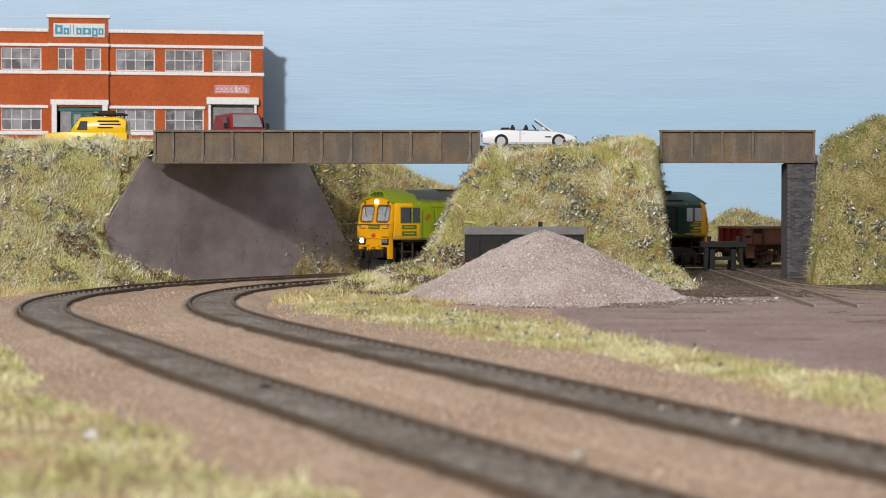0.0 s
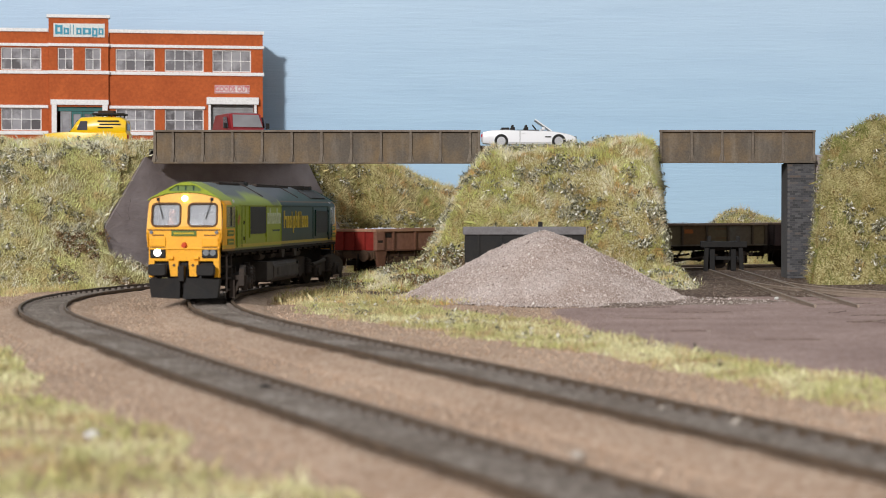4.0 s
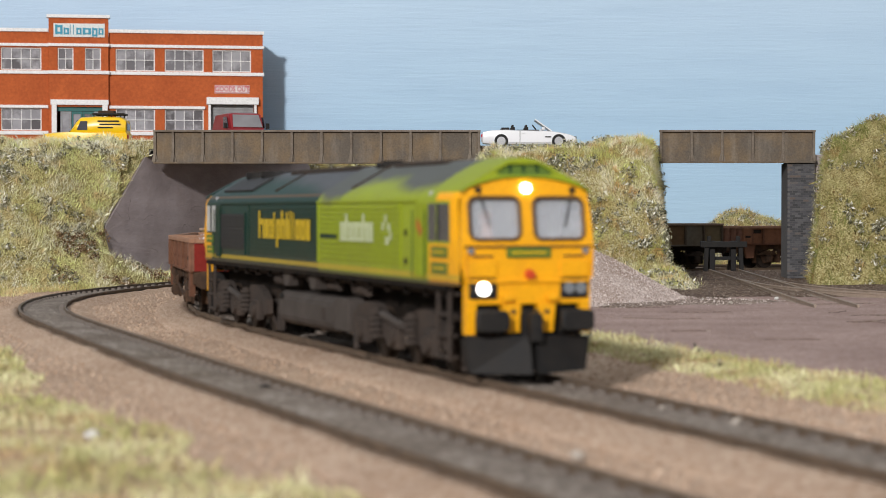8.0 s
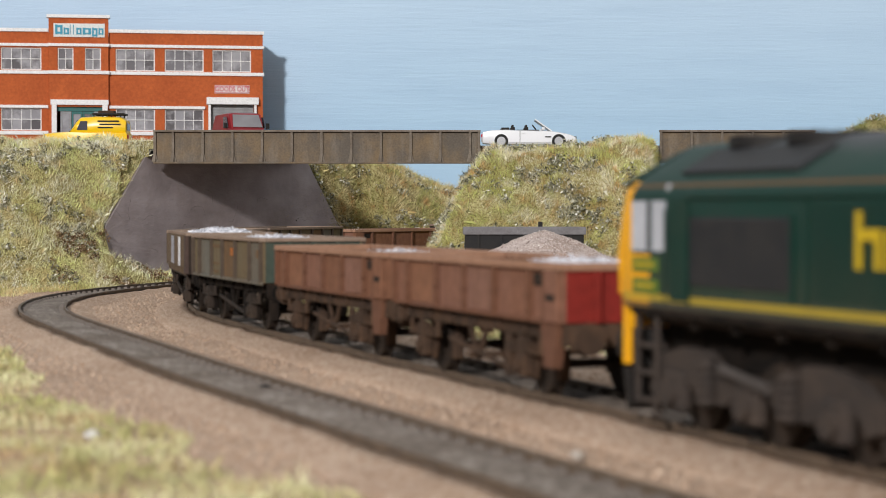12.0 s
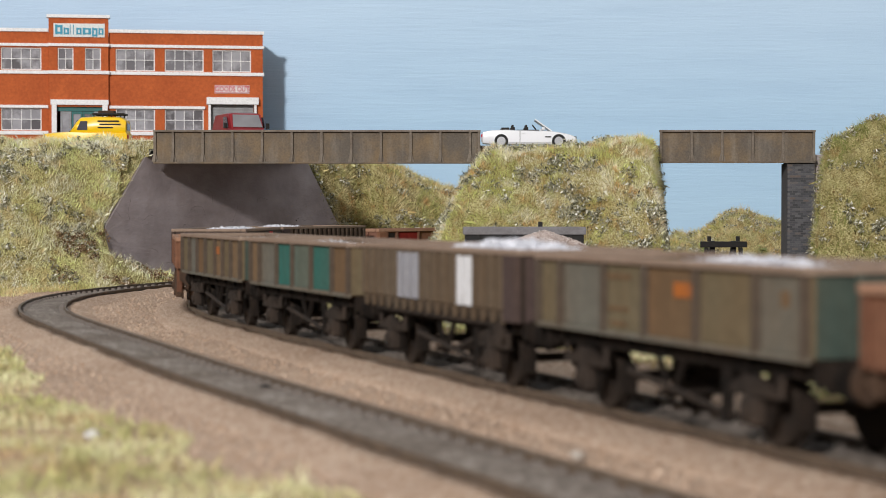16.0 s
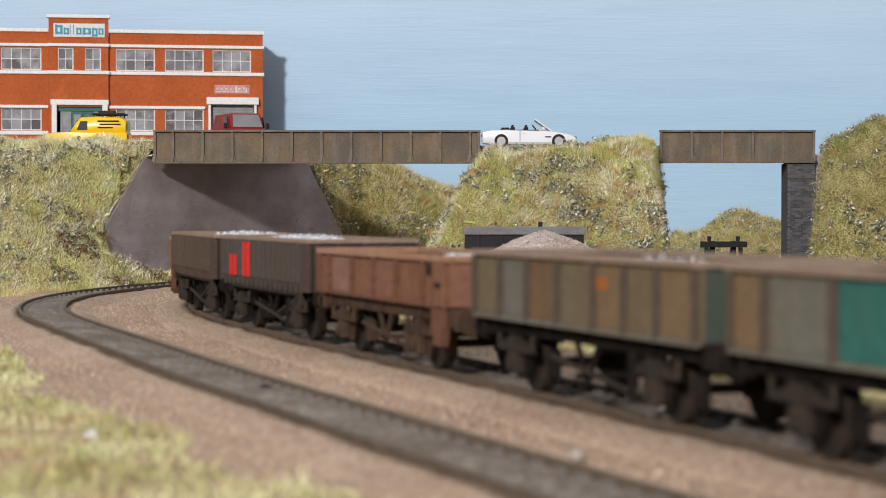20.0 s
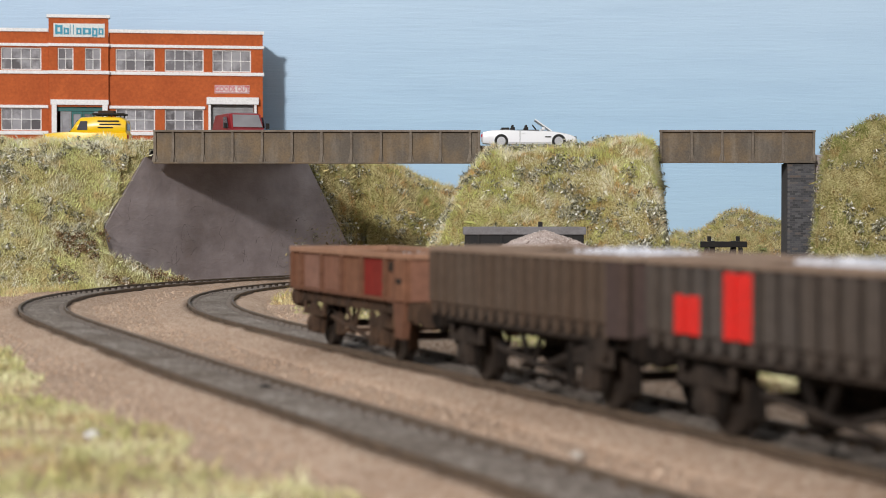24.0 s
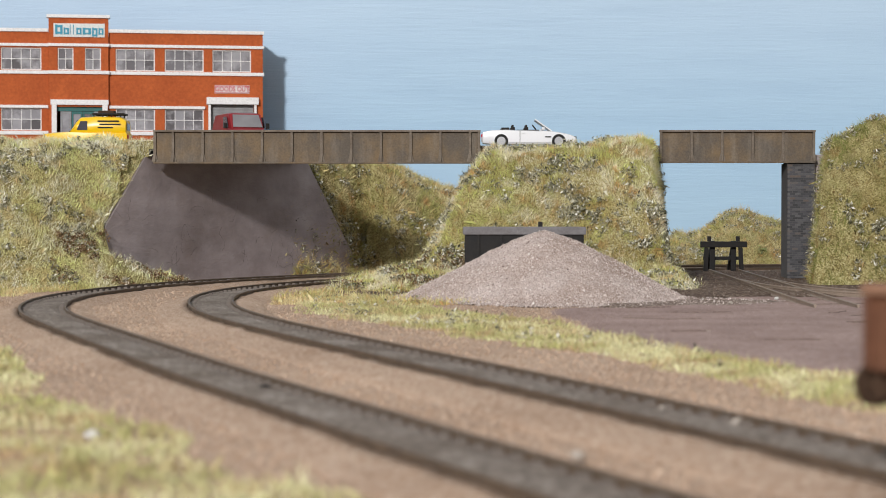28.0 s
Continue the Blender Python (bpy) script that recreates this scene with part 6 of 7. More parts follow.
def loco():
    e = thing("diesel_locomotive", "lime and dark green diesel freight locomotive with yellow cab ends", "locomotive", group="train")
    part("body_shell", loft(new_bm(), [[(x, p[0], p[1]) for p in SECTION] for x in (-104, -60, -20, 17, 60, 104)]), M_LIVERY, e, smooth=True)
    cab_end(e, 1)
    cab_end(e, -1)
    # the driver behind the leading screen is a plain moulded shape
    drv = cyl(new_bm(), (124, -7.5, 30.0), (124, -7.5, 36.4), 2.8, 10, 1.8)
    bmesh.ops.create_icosphere(drv, subdivisions=2, radius=1.9, matrix=Matrix.Translation((124, -7.5, 38.0)))
    part("moulded_figure", drv, M_DRIVER, e, "plain moulded cab figure", smooth=True)

    def grille(x0, x1, s, z0, z1):
        y0, y1 = sorted((s * (W2 + 0.02), s * (W2 + 0.35)))
        g = part("grille", boxed(x0, x1, y0, y1, z0, z1, 0.1), M_GRILLE, e, "black side grille")
        for z in np.arange(z0 + 1.0, z1 - 0.6, 1.35):
            part("slat", boxed(x0 + 0.6, x1 - 0.6, *sorted((s * (W2 + 0.36), s * (W2 + 0.6))), z, z + 0.55), M_GRILLE, g)
        for x in (x0 - 0.5, x1 + 0.1):
            part("grille_frame", boxed(x, x + 0.4, *sorted((s * W2, s * (W2 + 0.55))), z0 - 1.6, z1 + 0.4), M_LIME if x > 17 else M_DKGREEN, g)
    grille(52, 85, 1, 28.6, 41.0)
    grille(-101.5, -68, 1, 27.4, 39.2)
    grille(-103.2, -68.4, -1, 26.4, 38.2)
    # doors and louvres along the sides
    for s in (-1, 1):
        for x in ((99.2, 93.2, 50.4, 17.4, -62) if s == 1 else (91.6, 17.0, -64, -105.5)):
            part("door_edge", boxed(x, x + 0.5, *sorted((s * W2, s * (W2 + 0.28))), 24.6, 41.2), M_LIME if x > 16.8 else M_DKGREEN, e)
        part("gutter", boxed(-104, 104, *sorted((s * W2, s * (W2 + 0.5))), 41.3, 42.0, 0.15), M_LIVERY, e)
        part("lower_rail", boxed(-126, 126, *sorted((s * (W2 - 0.6), s * (W2 + 0.05))), 20.4, 21.75, 0.15), M_UNDER, e, "black sill below the body")
        if s == -1:
            for x0, x1, m in ((19.0, 90.6, M_LIME), (-62.6, 16.0, M_DKGREEN)):
                for k in range(11):
                    part("louvre", boxed(x0, x1, *sorted((s * W2, s * (W2 + 0.3))), 26.0 + k * 1.35, 26.45 + k * 1.35), m, e)
        up = 0.32 if s == -1 else 0.02
        side_bars(e, -49.5, 30.6, s, ((6.6, 1.0, 0), (3.6, 0.7, 0), (4.6, 0.7, 0), (1.7, 0.95, 0), (4.6, 0.7, 0.3), (4.6, 1.0, 0), (3.0, 0.95, 0), (1.7, 1.0, 0), (1.7, 0.95, 0), (4.6, 0.7, 0), (4.6, 0.7, 0), (3.6, 0.7, 0)), 8.6, M_GOLD, "gold lettering in plain blocks", 1.3, 0.2, up)
        side_bars(e, 40.5 if s == -1 else 18.0, 31.0 if s == -1 else 33.0, s, ((4.2, 0.7, 0), (4.4, 1.0, 0), (4.2, 0.7, 0), (4.4, 0.7, 0), (4.2, 1.0, 0), (4.0, 0.7, 0)), 7.4, M_PALE, "pale lettering in plain blocks", 0.8, 0.2, up)
        part("small_lettering", boxed(20.5, 36.5, *sorted((s * (W2 + up), s * (W2 + up + 0.12))), 29.4 if s == 1 else 31.6, 30.2 if s == 1 else 32.6), M_DKGREEN, e, "dark unreadable small lettering")
        for x, z in ((107.4, 34.4), (105.8, 36.0)):
            part("emblem", prism(new_bm(), [(x - 1.6, z), (x, z + 1.6), (x + 1.6, z), (x, z - 1.6)], *sorted((s * (W2 + 0.31), s * (W2 + 0.4)))), M_ORANGE, e, "small orange emblem")
        for z in (26.0, 33.0):
            part("door_lock", boxed(95.4, 96.6, *sorted((s * (W2 + 0.02), s * (W2 + 0.4))), z, z + 1.6, 0.1), M_BLACK, e)
        if s == -1:
            for k, (x, z, w) in enumerate(((77.5, 34.2, 1.6), (79.8, 36.2, 1.5), (82.0, 34.0, 2.2), (80.4, 30.6, 2.6), (84.0, 31.8, 1.4))):
                part("pale_flourish", boxed(x, x + w, *sorted((s * (W2 + 0.32), s * (W2 + 0.44))), z, z + 2.0, 0.0), M_PALE, e, "pale leaf-like mark")
    # roof: hatches, exhaust, fans, radiator grilles
    part("exhaust", boxed(28, 37, -3.6, 3.6, 51.2, 52.9, 0.4), M_BLACK, e, "black exhaust housing")
    part("exhaust_port", boxed(29.5, 35.5, -2.2, 2.2, 52.9, 53.3, 0.1), M_UNDER, e)
    for x in (-84, -104):
        fan = part("roof_fan", cyl(new_bm(), (x, 0, 50.4), (x, 0, 52.3), 8.2, 28), M_BLACK, e, "black roof fan", smooth=True)
        for k in range(6):
            a = k * math.pi / 6
            part("fan_bar", cyl(new_bm(), (x - 8 * math.cos(a), -8 * math.sin(a), 52.4), (x + 8 * math.cos(a), 8 * math.sin(a), 52.4), 0.2, 4), M_BOGIE, fan)
    part("roof_hatch", boxed(-60, 14, -4.4, 4.4, 50.8, 52.3, 0.4), M_BOGIE, e, "grey roof hatch")
    part("roof_hatch", boxed(46, 88, -4.0, 4.0, 50.9, 52.2, 0.4), M_BOGIE, e, "grey roof hatch")
    for s in (-1, 1):
        m = pose(-92, s * 10.6, 47.85, -s * 30, 0, 0)
        part("radiator_grille", boxed(-20, 20, -4.2, 4.2, -0.5, 0.5, 0.2, m=m), M_GRILLE, e, "dark radiator grille in the roof slope")
        for x in (-40, 42):
            mm = pose(x, s * 8.4, 48.95, -s * 29, 0, 0)
            part("roof_seam", boxed(-0.2, 0.2, -7.4, 6.2, -0.3, 0.3, m=mm), M_BOGIE, e)
    # frame, tank, boxes
    part("underframe", boxed(-128, 128, -9.0, 9.0, 11.2, 21.7, 0.3), M_UNDER, e, "black underframe")
    tank = new_bm()
    prism(tank, [(-15.9, 6.6), (-13.6, 4.6), (13.6, 4.6), (15.9, 6.6), (15.9, 12.6), (14.4, 14.6), (-14.4, 14.6), (-15.9, 12.6)], -32, 27, "yz")
    bmesh.ops.bevel(tank, geom=list(tank.edges), offset=0.5, segments=2, affect="EDGES")
    tank = part("fuel_tank", tank, M_TANK, e, "grey weathered fuel tank", smooth=True)
    for s in (-1, 1):
        part("filler", cyl(new_bm(), (-28, s * 15.6, 13.0), (-28, s * 16.6, 13.0), 0.9, 10), M_BLACK, tank)
        part("gauge_plate", boxed(16, 19, *sorted((s * 15.85, s * 16.1)), 8, 11.5, 0.1), M_BOGIE, tank)
    part("battery_box", boxed(28.2, 41.2, -15.8, 15.8, 5.8, 15.0, 0.5), M_TANK, e, "grey battery box")
    for s in (-1, 1):
        for x in (-22, 7):
            part("frame_gusset", prism(new_bm(), [(x - 4.4, 20.2), (x + 4.4, 20.2), (x + 2.2, 16.4), (x - 2.2, 16.4)], *sorted((s * 11.6, s * 16.2))), M_TANK, e, "grey tapered frame gusset")
        for x, r in ((46, 1.7), (-38, 1.7), (20, 1.2)):
            part("air_tank", cyl(new_bm(), (x - 5, s * 13, 17.6), (x + 5, s * 13, 17.6), r, 12), M_BOGIE, e, smooth=True)
        part("cable_run", cyl(new_bm(), (-126, s * 14.6, 19.6), (126, s * 14.6, 19.6), 0.5, 6), M_BOGIE, e)
        for x in range(-120, 121, 15):
            part("frame_rib", boxed(x - 0.5, x + 0.5, *sorted((s * 9.2, s * 16.0)), 18.4, 20.3), M_UNDER, e)
    bogies = []
    for bx in (-84, 84):
        bm = new_bm()
        for s in (-1, 1):
            prism(bm, [(-38, 6.5), (-37.5, 11.0), (-33, 13.6), (-25, 15.2), (-17, 15.0), (-11.5, 12.2), (-7, 11.2), (7, 11.2), (11.5, 12.2), (17, 15.0), (25, 15.2), (33, 13.6), (37.5, 11.0), (38, 6.5), (35, 5.6), (32.5, 8.6), (21.5, 8.6), (19, 6.0), (9, 6.2), (5.6, 8.8), (-5.6, 8.8), (-9, 6.2), (-19, 6.0), (-21.5, 8.6), (-32.5, 8.6), (-35, 5.6)], *sorted((s * 13.6, s * 15.8)))
        box(bm, -34, 34, -13.5, 13.5, 9.0, 11.0)
        bg_ = part("bogie", bm, M_BOGIE, e, "grey-brown three-axle bogie", at=P(bx, 0, 0))
        for s in (-1, 1):
            for ax in (-27, 0, 27):
                ab = boxed(ax - 3.6, ax + 3.6, *sorted((s * 14.6, s * 17.0)), 4.0, 10.8, 0.7)
                cyl(ab, (ax, s * 16.8, 7.2), (ax, s * 18.2, 7.2), 2.5, 14)
                part("axlebox", ab, M_BOGIE, bg_, "grey axlebox")
            for ax in (-14, 14):
                sp = new_bm()
                for k in range(5):
                    cyl(sp, (ax, s * 16.6, 6.4 + k * 1.5), (ax, s * 16.6, 7.2 + k * 1.5), 2.2, 12)
                cyl(sp, (ax, s * 16.6, 5.8), (ax, s * 16.6, 14.0), 1.3, 8)
                part("spring", sp, M_BOGIE, bg_)
            part("damper", cyl(new_bm(), (-8, s * 17.0, 12.6), (8, s * 17.0, 10.4), 1.0, 8), M_TANK, bg_, "grey damper")
            part("brake_hanger", cyl(new_bm(), (-35, s * 15.6, 8.0), (-35, s * 15.6, 2.0), 0.9, 8), M_BOGIE, bg_)
            part("sand_pipe", cyl(new_bm(), (36.5, s * 14.6, 10.0), (34.6, s * 11.0, 1.6), 0.7, 8), M_BOGIE, bg_)
            part("guard_iron", boxed(36.0, 37.2, *sorted((s * 9.4, s * 11.8)), 1.0, 9.0, 0.2), M_BOGIE, bg_)
        sets = [part("wheelset", wheelset(7.0), M_WHEEL, bg_, "", P(ax, 0, 7.0)) for ax in (-27, 0, 27)]
        bogies.append((bg_, bx, sets))
    return e, bogies


# ---------------------------------------------------------------- wagons
def rust_paint(name, base, patch, amount=0.6):
    return paint(name, base, 0.8, patch, amount, 0.2, 45, 0, 0.00012, (1, 1, 0.35))


M_RUDD = rust_paint("faded_brown_wagon", (0.215, 0.108, 0.076), (0.20, 0.085, 0.042))
M_RUDD2 = rust_paint("orange_brown_wagon", (0.225, 0.105, 0.06), (0.13, 0.06, 0.038))
M_RIMTAN = rust_paint("worn_tan_rim", (0.36, 0.205, 0.135), (0.26, 0.135, 0.08))
M_OLIVE = rust_paint("olive_grey_wagon", (0.145, 0.122, 0.076), (0.15, 0.092, 0.045))
M_TAN = rust_paint("tan_wagon_panel", (0.17, 0.122, 0.074), (0.20, 0.105, 0.045))
M_TEALPANEL = rust_paint("teal_wagon_panel", (0.022, 0.135, 0.112), (0.075, 0.105, 0.082))
M_GREYPANEL = rust_paint("grey_wagon_panel", (0.14, 0.132, 0.108), (0.15, 0.10, 0.06))
M_GREENEND = rust_paint("dull_green_wagon_end", (0.04, 0.068, 0.058), (0.09, 0.08, 0.055))
M_DARKEND = rust_paint("dark_plum_end", (0.066, 0.046, 0.046), (0.09, 0.058, 0.038))
M_RIM = rust_paint("worn_top_rim", (0.25, 0.175, 0.13), (0.33, 0.25, 0.19))
M_RUST = rust_paint("bright_rust_patch", (0.165, 0.095, 0.048), (0.12, 0.085, 0.05), 0.8)
M_REDPANEL = rust_paint("red_wagon_panel", (0.21, 0.017, 0.013), (0.16, 0.035, 0.022), 0.4)
M_WHITEPATCH = paint("white_patch", (0.74, 0.74, 0.76), 0.7, (0.45, 0.43, 0.42), 0.3)
M_PALEPATCH = paint("pale_grey_patch", (0.32, 0.32, 0.35), 0.7, (0.22, 0.2, 0.19), 0.4)
M_BRIGHTRED = paint("bright_red_patch", (0.72, 0.02, 0.015), 0.6, (0.4, 0.05, 0.03), 0.2)
M_RIBDARK = rust_paint("dark_rib", (0.085, 0.066, 0.05), (0.09, 0.06, 0.04))
M_GREYRIB = rust_paint("grey_brown_rib", (0.08, 0.068, 0.06), (0.085, 0.058, 0.04))
M_OLIVERIB = rust_paint("olive_brown_rib", (0.118, 0.088, 0.06), (0.12, 0.075, 0.042))
# Near-black paint for shade between ribs and in slots, and for dark marks.
M_SHADEMARK = rust_paint("gap_shade_and_mark", (0.022, 0.017, 0.014), (0.045, 0.03, 0.02))
M_RUDDPOST = rust_paint("brown_wagon_post", (0.135, 0.065, 0.042), (0.17, 0.075, 0.038))
M_GREYTEAL = rust_paint("grey_teal_wagon_panel", (0.10, 0.135, 0.11), (0.12, 0.10, 0.07))
M_RUDDTONE = rust_paint("pink_brown_wagon_panel", (0.235, 0.125, 0.092), (0.18, 0.085, 0.052))
M_BROWNRIB = rust_paint("dark_brown_rib", (0.095, 0.068, 0.05), (0.085, 0.052, 0.034))
M_INSIDE = rust_paint("wagon_inside", (0.13, 0.085, 0.06), (0.22, 0.11, 0.05))


def underframe(e, L, wb, mat, bracket=False, bogie_like=False):
    """Chassis of a two-axle wagon; returns its wheelsets."""
    h = L / 2
    for s in (-1, 1):
        part("solebar", boxed(-h + 1, h - 1, *sorted((s * 12.4, s * 13.8)), 12.4, 15.6, 0.25), mat, e)
        for x in np.linspace(-h + 8, h - 8, 7):
            part("solebar_rib", boxed(x - 0.4, x + 0.4, *sorted((s * 13.8, s * 14.6)), 12.8, 15.4, 0.1), mat, e)
        for ax in (-wb / 2, wb / 2):
            bm = new_bm()
            prism(bm, [(ax - 7.5, 12.6), (ax - 4.6, 12.6), (ax - 2.0, 7.4), (ax + 2.0, 7.4), (ax + 4.6, 12.6), (ax + 7.5, 12.6), (ax + 3.2, 3.4), (ax - 3.2, 3.4)], *sorted((s * 13.0, s * 13.8)))
            guard = part("axle_guard", bm, mat, e, "axle guard")
            bm = boxed(ax - 2.4, ax + 2.4, *sorted((s * 13.8, s * 16.4)), 4.0, 8.6, 0.5)
            cyl(bm, (ax, s * 16.2, 6.3), (ax, s * 17.0, 6.3), 1.5, 12)
            part("axlebox", bm, M_CHASSIS if mat is M_UNDER else mat, guard, "weathered axlebox")
            bm = new_bm()
            for k in range(5):
                half = 9.8 - k * 1.7
                box(bm, ax - half, ax + half, *sorted((s * 14.2, s * 15.8)), 8.9 + k * 0.62, 9.4 + k * 0.62)
            box(bm, ax - 1.2, ax + 1.2, *sorted((s * 14.0, s * 16.0)), 8.6, 12.2, 0.2)
            for o in (-9.6, 9.6):
                cyl(bm, (ax + o, s * 15.0, 9.0), (ax + o, s * 15.0, 12.6), 0.6, 6)
            part("leaf_spring", bm, M_CHASSIS if mat is M_UNDER else mat, guard, "leaf spring")
            for o in (-8.2, 8.2):
                part("brake_shoe", boxed(ax + o - 1.1, ax + o + 1.1, *sorted((s * 8.2, s * 10.8)), 3.4, 9.6, 0.4), mat, e)
                part("brake_hanger", cyl(new_bm(), (ax + o, s * 9.6, 9.0), (ax + o * 0.9, s * 9.6, 14.0), 0.5, 6), mat, e)
        part("brake_lever", cyl(new_bm(), (-wb * 0.20, s * 15.4, 9.4), (wb * 0.40, s * 15.4, 5.0), 0.65, 6), M_CHASSIS if mat is M_UNDER else mat, e, "long brake lever")
        part("lever_guide", boxed(wb * 0.36, wb * 0.40, *sorted((s * 14.8, s * 16.0)), 3.6, 12.4, 0.15), mat, e)
        bm = new_bm()
        prism(bm, [(-6.0, 12.6), (-4.6, 12.6), (0, 6.4), (4.6, 12.6), (6.0, 12.6), (1.0, 5.0), (-1.0, 5.0)], s * 13.2 - 0.4, s * 13.2 + 0.4)
        part("v_hanger", bm, mat, e)
        part("cross_shaft", cyl(new_bm(), (0, 0, 6.2), (0, s * 15.6, 6.2), 0.7, 8), mat, e)
        if bracket:
            part("end_bracket", prism(new_bm(), [(h - 10.6, 17.2), (h - 0.8, 17.2), (h - 1.8, 12.4), (h - 3.6, 6.8), (h - 8.8, 6.8), (h - 9.4, 12.4)], s * 15.0 - 1.0, s * 15.0 + 1.0), M_RUDDPOST, e, "upright bracket below the body end")
        if bogie_like:
            part("tie_bar", boxed(-h + 8, h - 12, *sorted((s * 14.8, s * 15.8)), 13.6, 14.8, 0.15), M_CHASSIS, e, "pale worn tie bar")
            part("diagonal_stay", cyl(new_bm(), (h - 40, s * 15.2, 7.6), (h - 16, s * 15.2, 13.6), 0.75, 6), M_CHASSIS, e)
            part("hand_wheel", cyl(new_bm(), (h - 14, s * 15.0, 12.4), (h - 14, s * 15.9, 12.4), 2.6, 16), M_CHASSIS, e, "round brake wheel")
    part("brake_cylinder", cyl(new_bm(), (-12, 3, 8.8), (-3, 3, 8.8), 3.0, 12), mat, e, smooth=True)
    part("brake_rod", cyl(new_bm(), (-wb / 2 + 6, 0, 6.2), (wb / 2 - 6, 0, 6.2), 0.5, 6), mat, e)
    part("centre_beam", boxed(-h + 2, h - 2, -6.5, 6.5, 13.2, 15.2, 0.2), M_UNDER, e)
    for d in (-1, 1):
        part("headstock", boxed(*sorted((d * (h - 2.2), d * h)), -15, 15, 11.4, 15.8, 0.3), mat, e)
        buffer_pair(e, d * (h + 4.2), 13.2, d, mat, 11.4, False)
        part("coupling", boxed(*sorted((d * (h - 1), d * (h + 5.6))), -1.2, 1.2, 7.6, 10.4, 0.3), M_UNDER, e)
        part("vacuum_pipe", cyl(new_bm(), (d * (h + 0.8), 4.0, 14.0), (d * (h + 2.6), 4.4, 6.0), 0.5, 6), M_UNDER, e)
    return [part("wheelset", wheelset(6.3), M_WHEEL, e, "", P(ax, 0, 6.3)) for ax in (-wb / 2, wb / 2)]


def load(e, L, W, z, x0, x1, high, seed):
    """A heap of pale stone lying in the wagon."""
    rng = np.random.default_rng(seed)
    nx, ny = 26, 12
    X, Y = np.meshgrid(np.linspace(x0, x1, nx), np.linspace(-W, W, ny))
    u = (X - (x0 + x1) / 2) / ((x1 - x0) / 2)
    Z = z + high * np.maximum(0, 1 - u ** 2) * np.maximum(0.0, 1 - (Y / W) ** 2) ** 0.6 + rng.normal(0, 0.35, X.shape)
    V = np.stack([X, Y, Z], -1).reshape(-1, 3)
    i = np.arange(nx * ny).reshape(ny, nx)
    F = np.stack([i[:-1, :-1], i[:-1, 1:], i[1:, 1:], i[1:, :-1]], -1).reshape(-1, 4)
    ob = raw("stone_load", V, F, M_STONE, e, "pale grey stone load")
    p, n = scatter(V, F, 0.9, rng)
    m = len(p)
    q = rng.normal(0, 0.42, (m, 4, 3)) + p[:, None] + np.array((0, 0, 0.2))
    k = np.arange(m)[:, None] * 4
    T = np.concatenate([k + np.array(t) for t in ((0, 1, 3), (1, 2, 3), (2, 0, 3), (0, 2, 1))])
    st = raw("loose_stone", q.reshape(-1, 3), T, M_STONE, ob, "loose pale stones")
    tagged(st, kind="stuff")


def open_box(e, L, W, z0, z1, side_mat, end_mats, rim, floor_z=17.0, t=0.8, rim_w=1.2, rim_h=1.3):
    h = L / 2
    for s in (-1, 1):
        y0, y1 = sorted((s * (W - t), s * W))
        part("side", boxed(-h, h, y0, y1, z0, z1, 0.1), side_mat, e)
        part("inner_side", boxed(-h + t, h - t, *sorted((s * (W - t - 0.25), s * (W - t - 0.02))), floor_z, z1 - 0.2), M_INSIDE, e, "rusty inner side")
        part("top_rim", boxed(-h - 0.5, h + 0.5, *sorted((s * (W - t - 0.3), s * (W + rim_w))), z1, z1 + rim_h, 0.25), rim, e, "worn top rim")
    for d, m in zip((1, -1), end_mats):
        part("end", boxed(*sorted((d * (h - t), d * h)), -W + t, W - t, z0, z1, 0.1), m, e, "wagon end panel")
        part("end_rim", boxed(*sorted((d * (h - t - 0.3), d * (h + 0.9))), -W + t + 0.35, W - t - 0.35, z1 + 0.01, z1 + rim_h, 0.25), rim, e, "worn top rim")
        for y in (-8, 0, 8):
            part("end_post", boxed(*sorted((d * h, d * (h + 1.2))), y - 0.8, y + 0.8, z0, z1 - 0.1, 0.15), m, e)
    part("floor", boxed(-h + t, h - t, -W + t, W - t, floor_z - 1.2, floor_z), M_INSIDE, e)


def posts(e, L, W, z0, z1, xs, w, mat, depth=1.2):
    for x in xs:
        for s in (-1, 1):
            y0, y1 = sorted((s * W, s * (W + depth)))
            part("side_post", boxed(x - w / 2, x + w / 2, y0, y1, z0, z1, 0.15), mat, e)


def patch(e, x0, x1, W, z0, z1, mat, lab, sides=(-1, 1)):
    for s in sides:
        part("painted_panel", boxed(x0, x1, *sorted((s * (W + 0.004), s * (W + 0.16))), z0, z1), mat, e, lab)


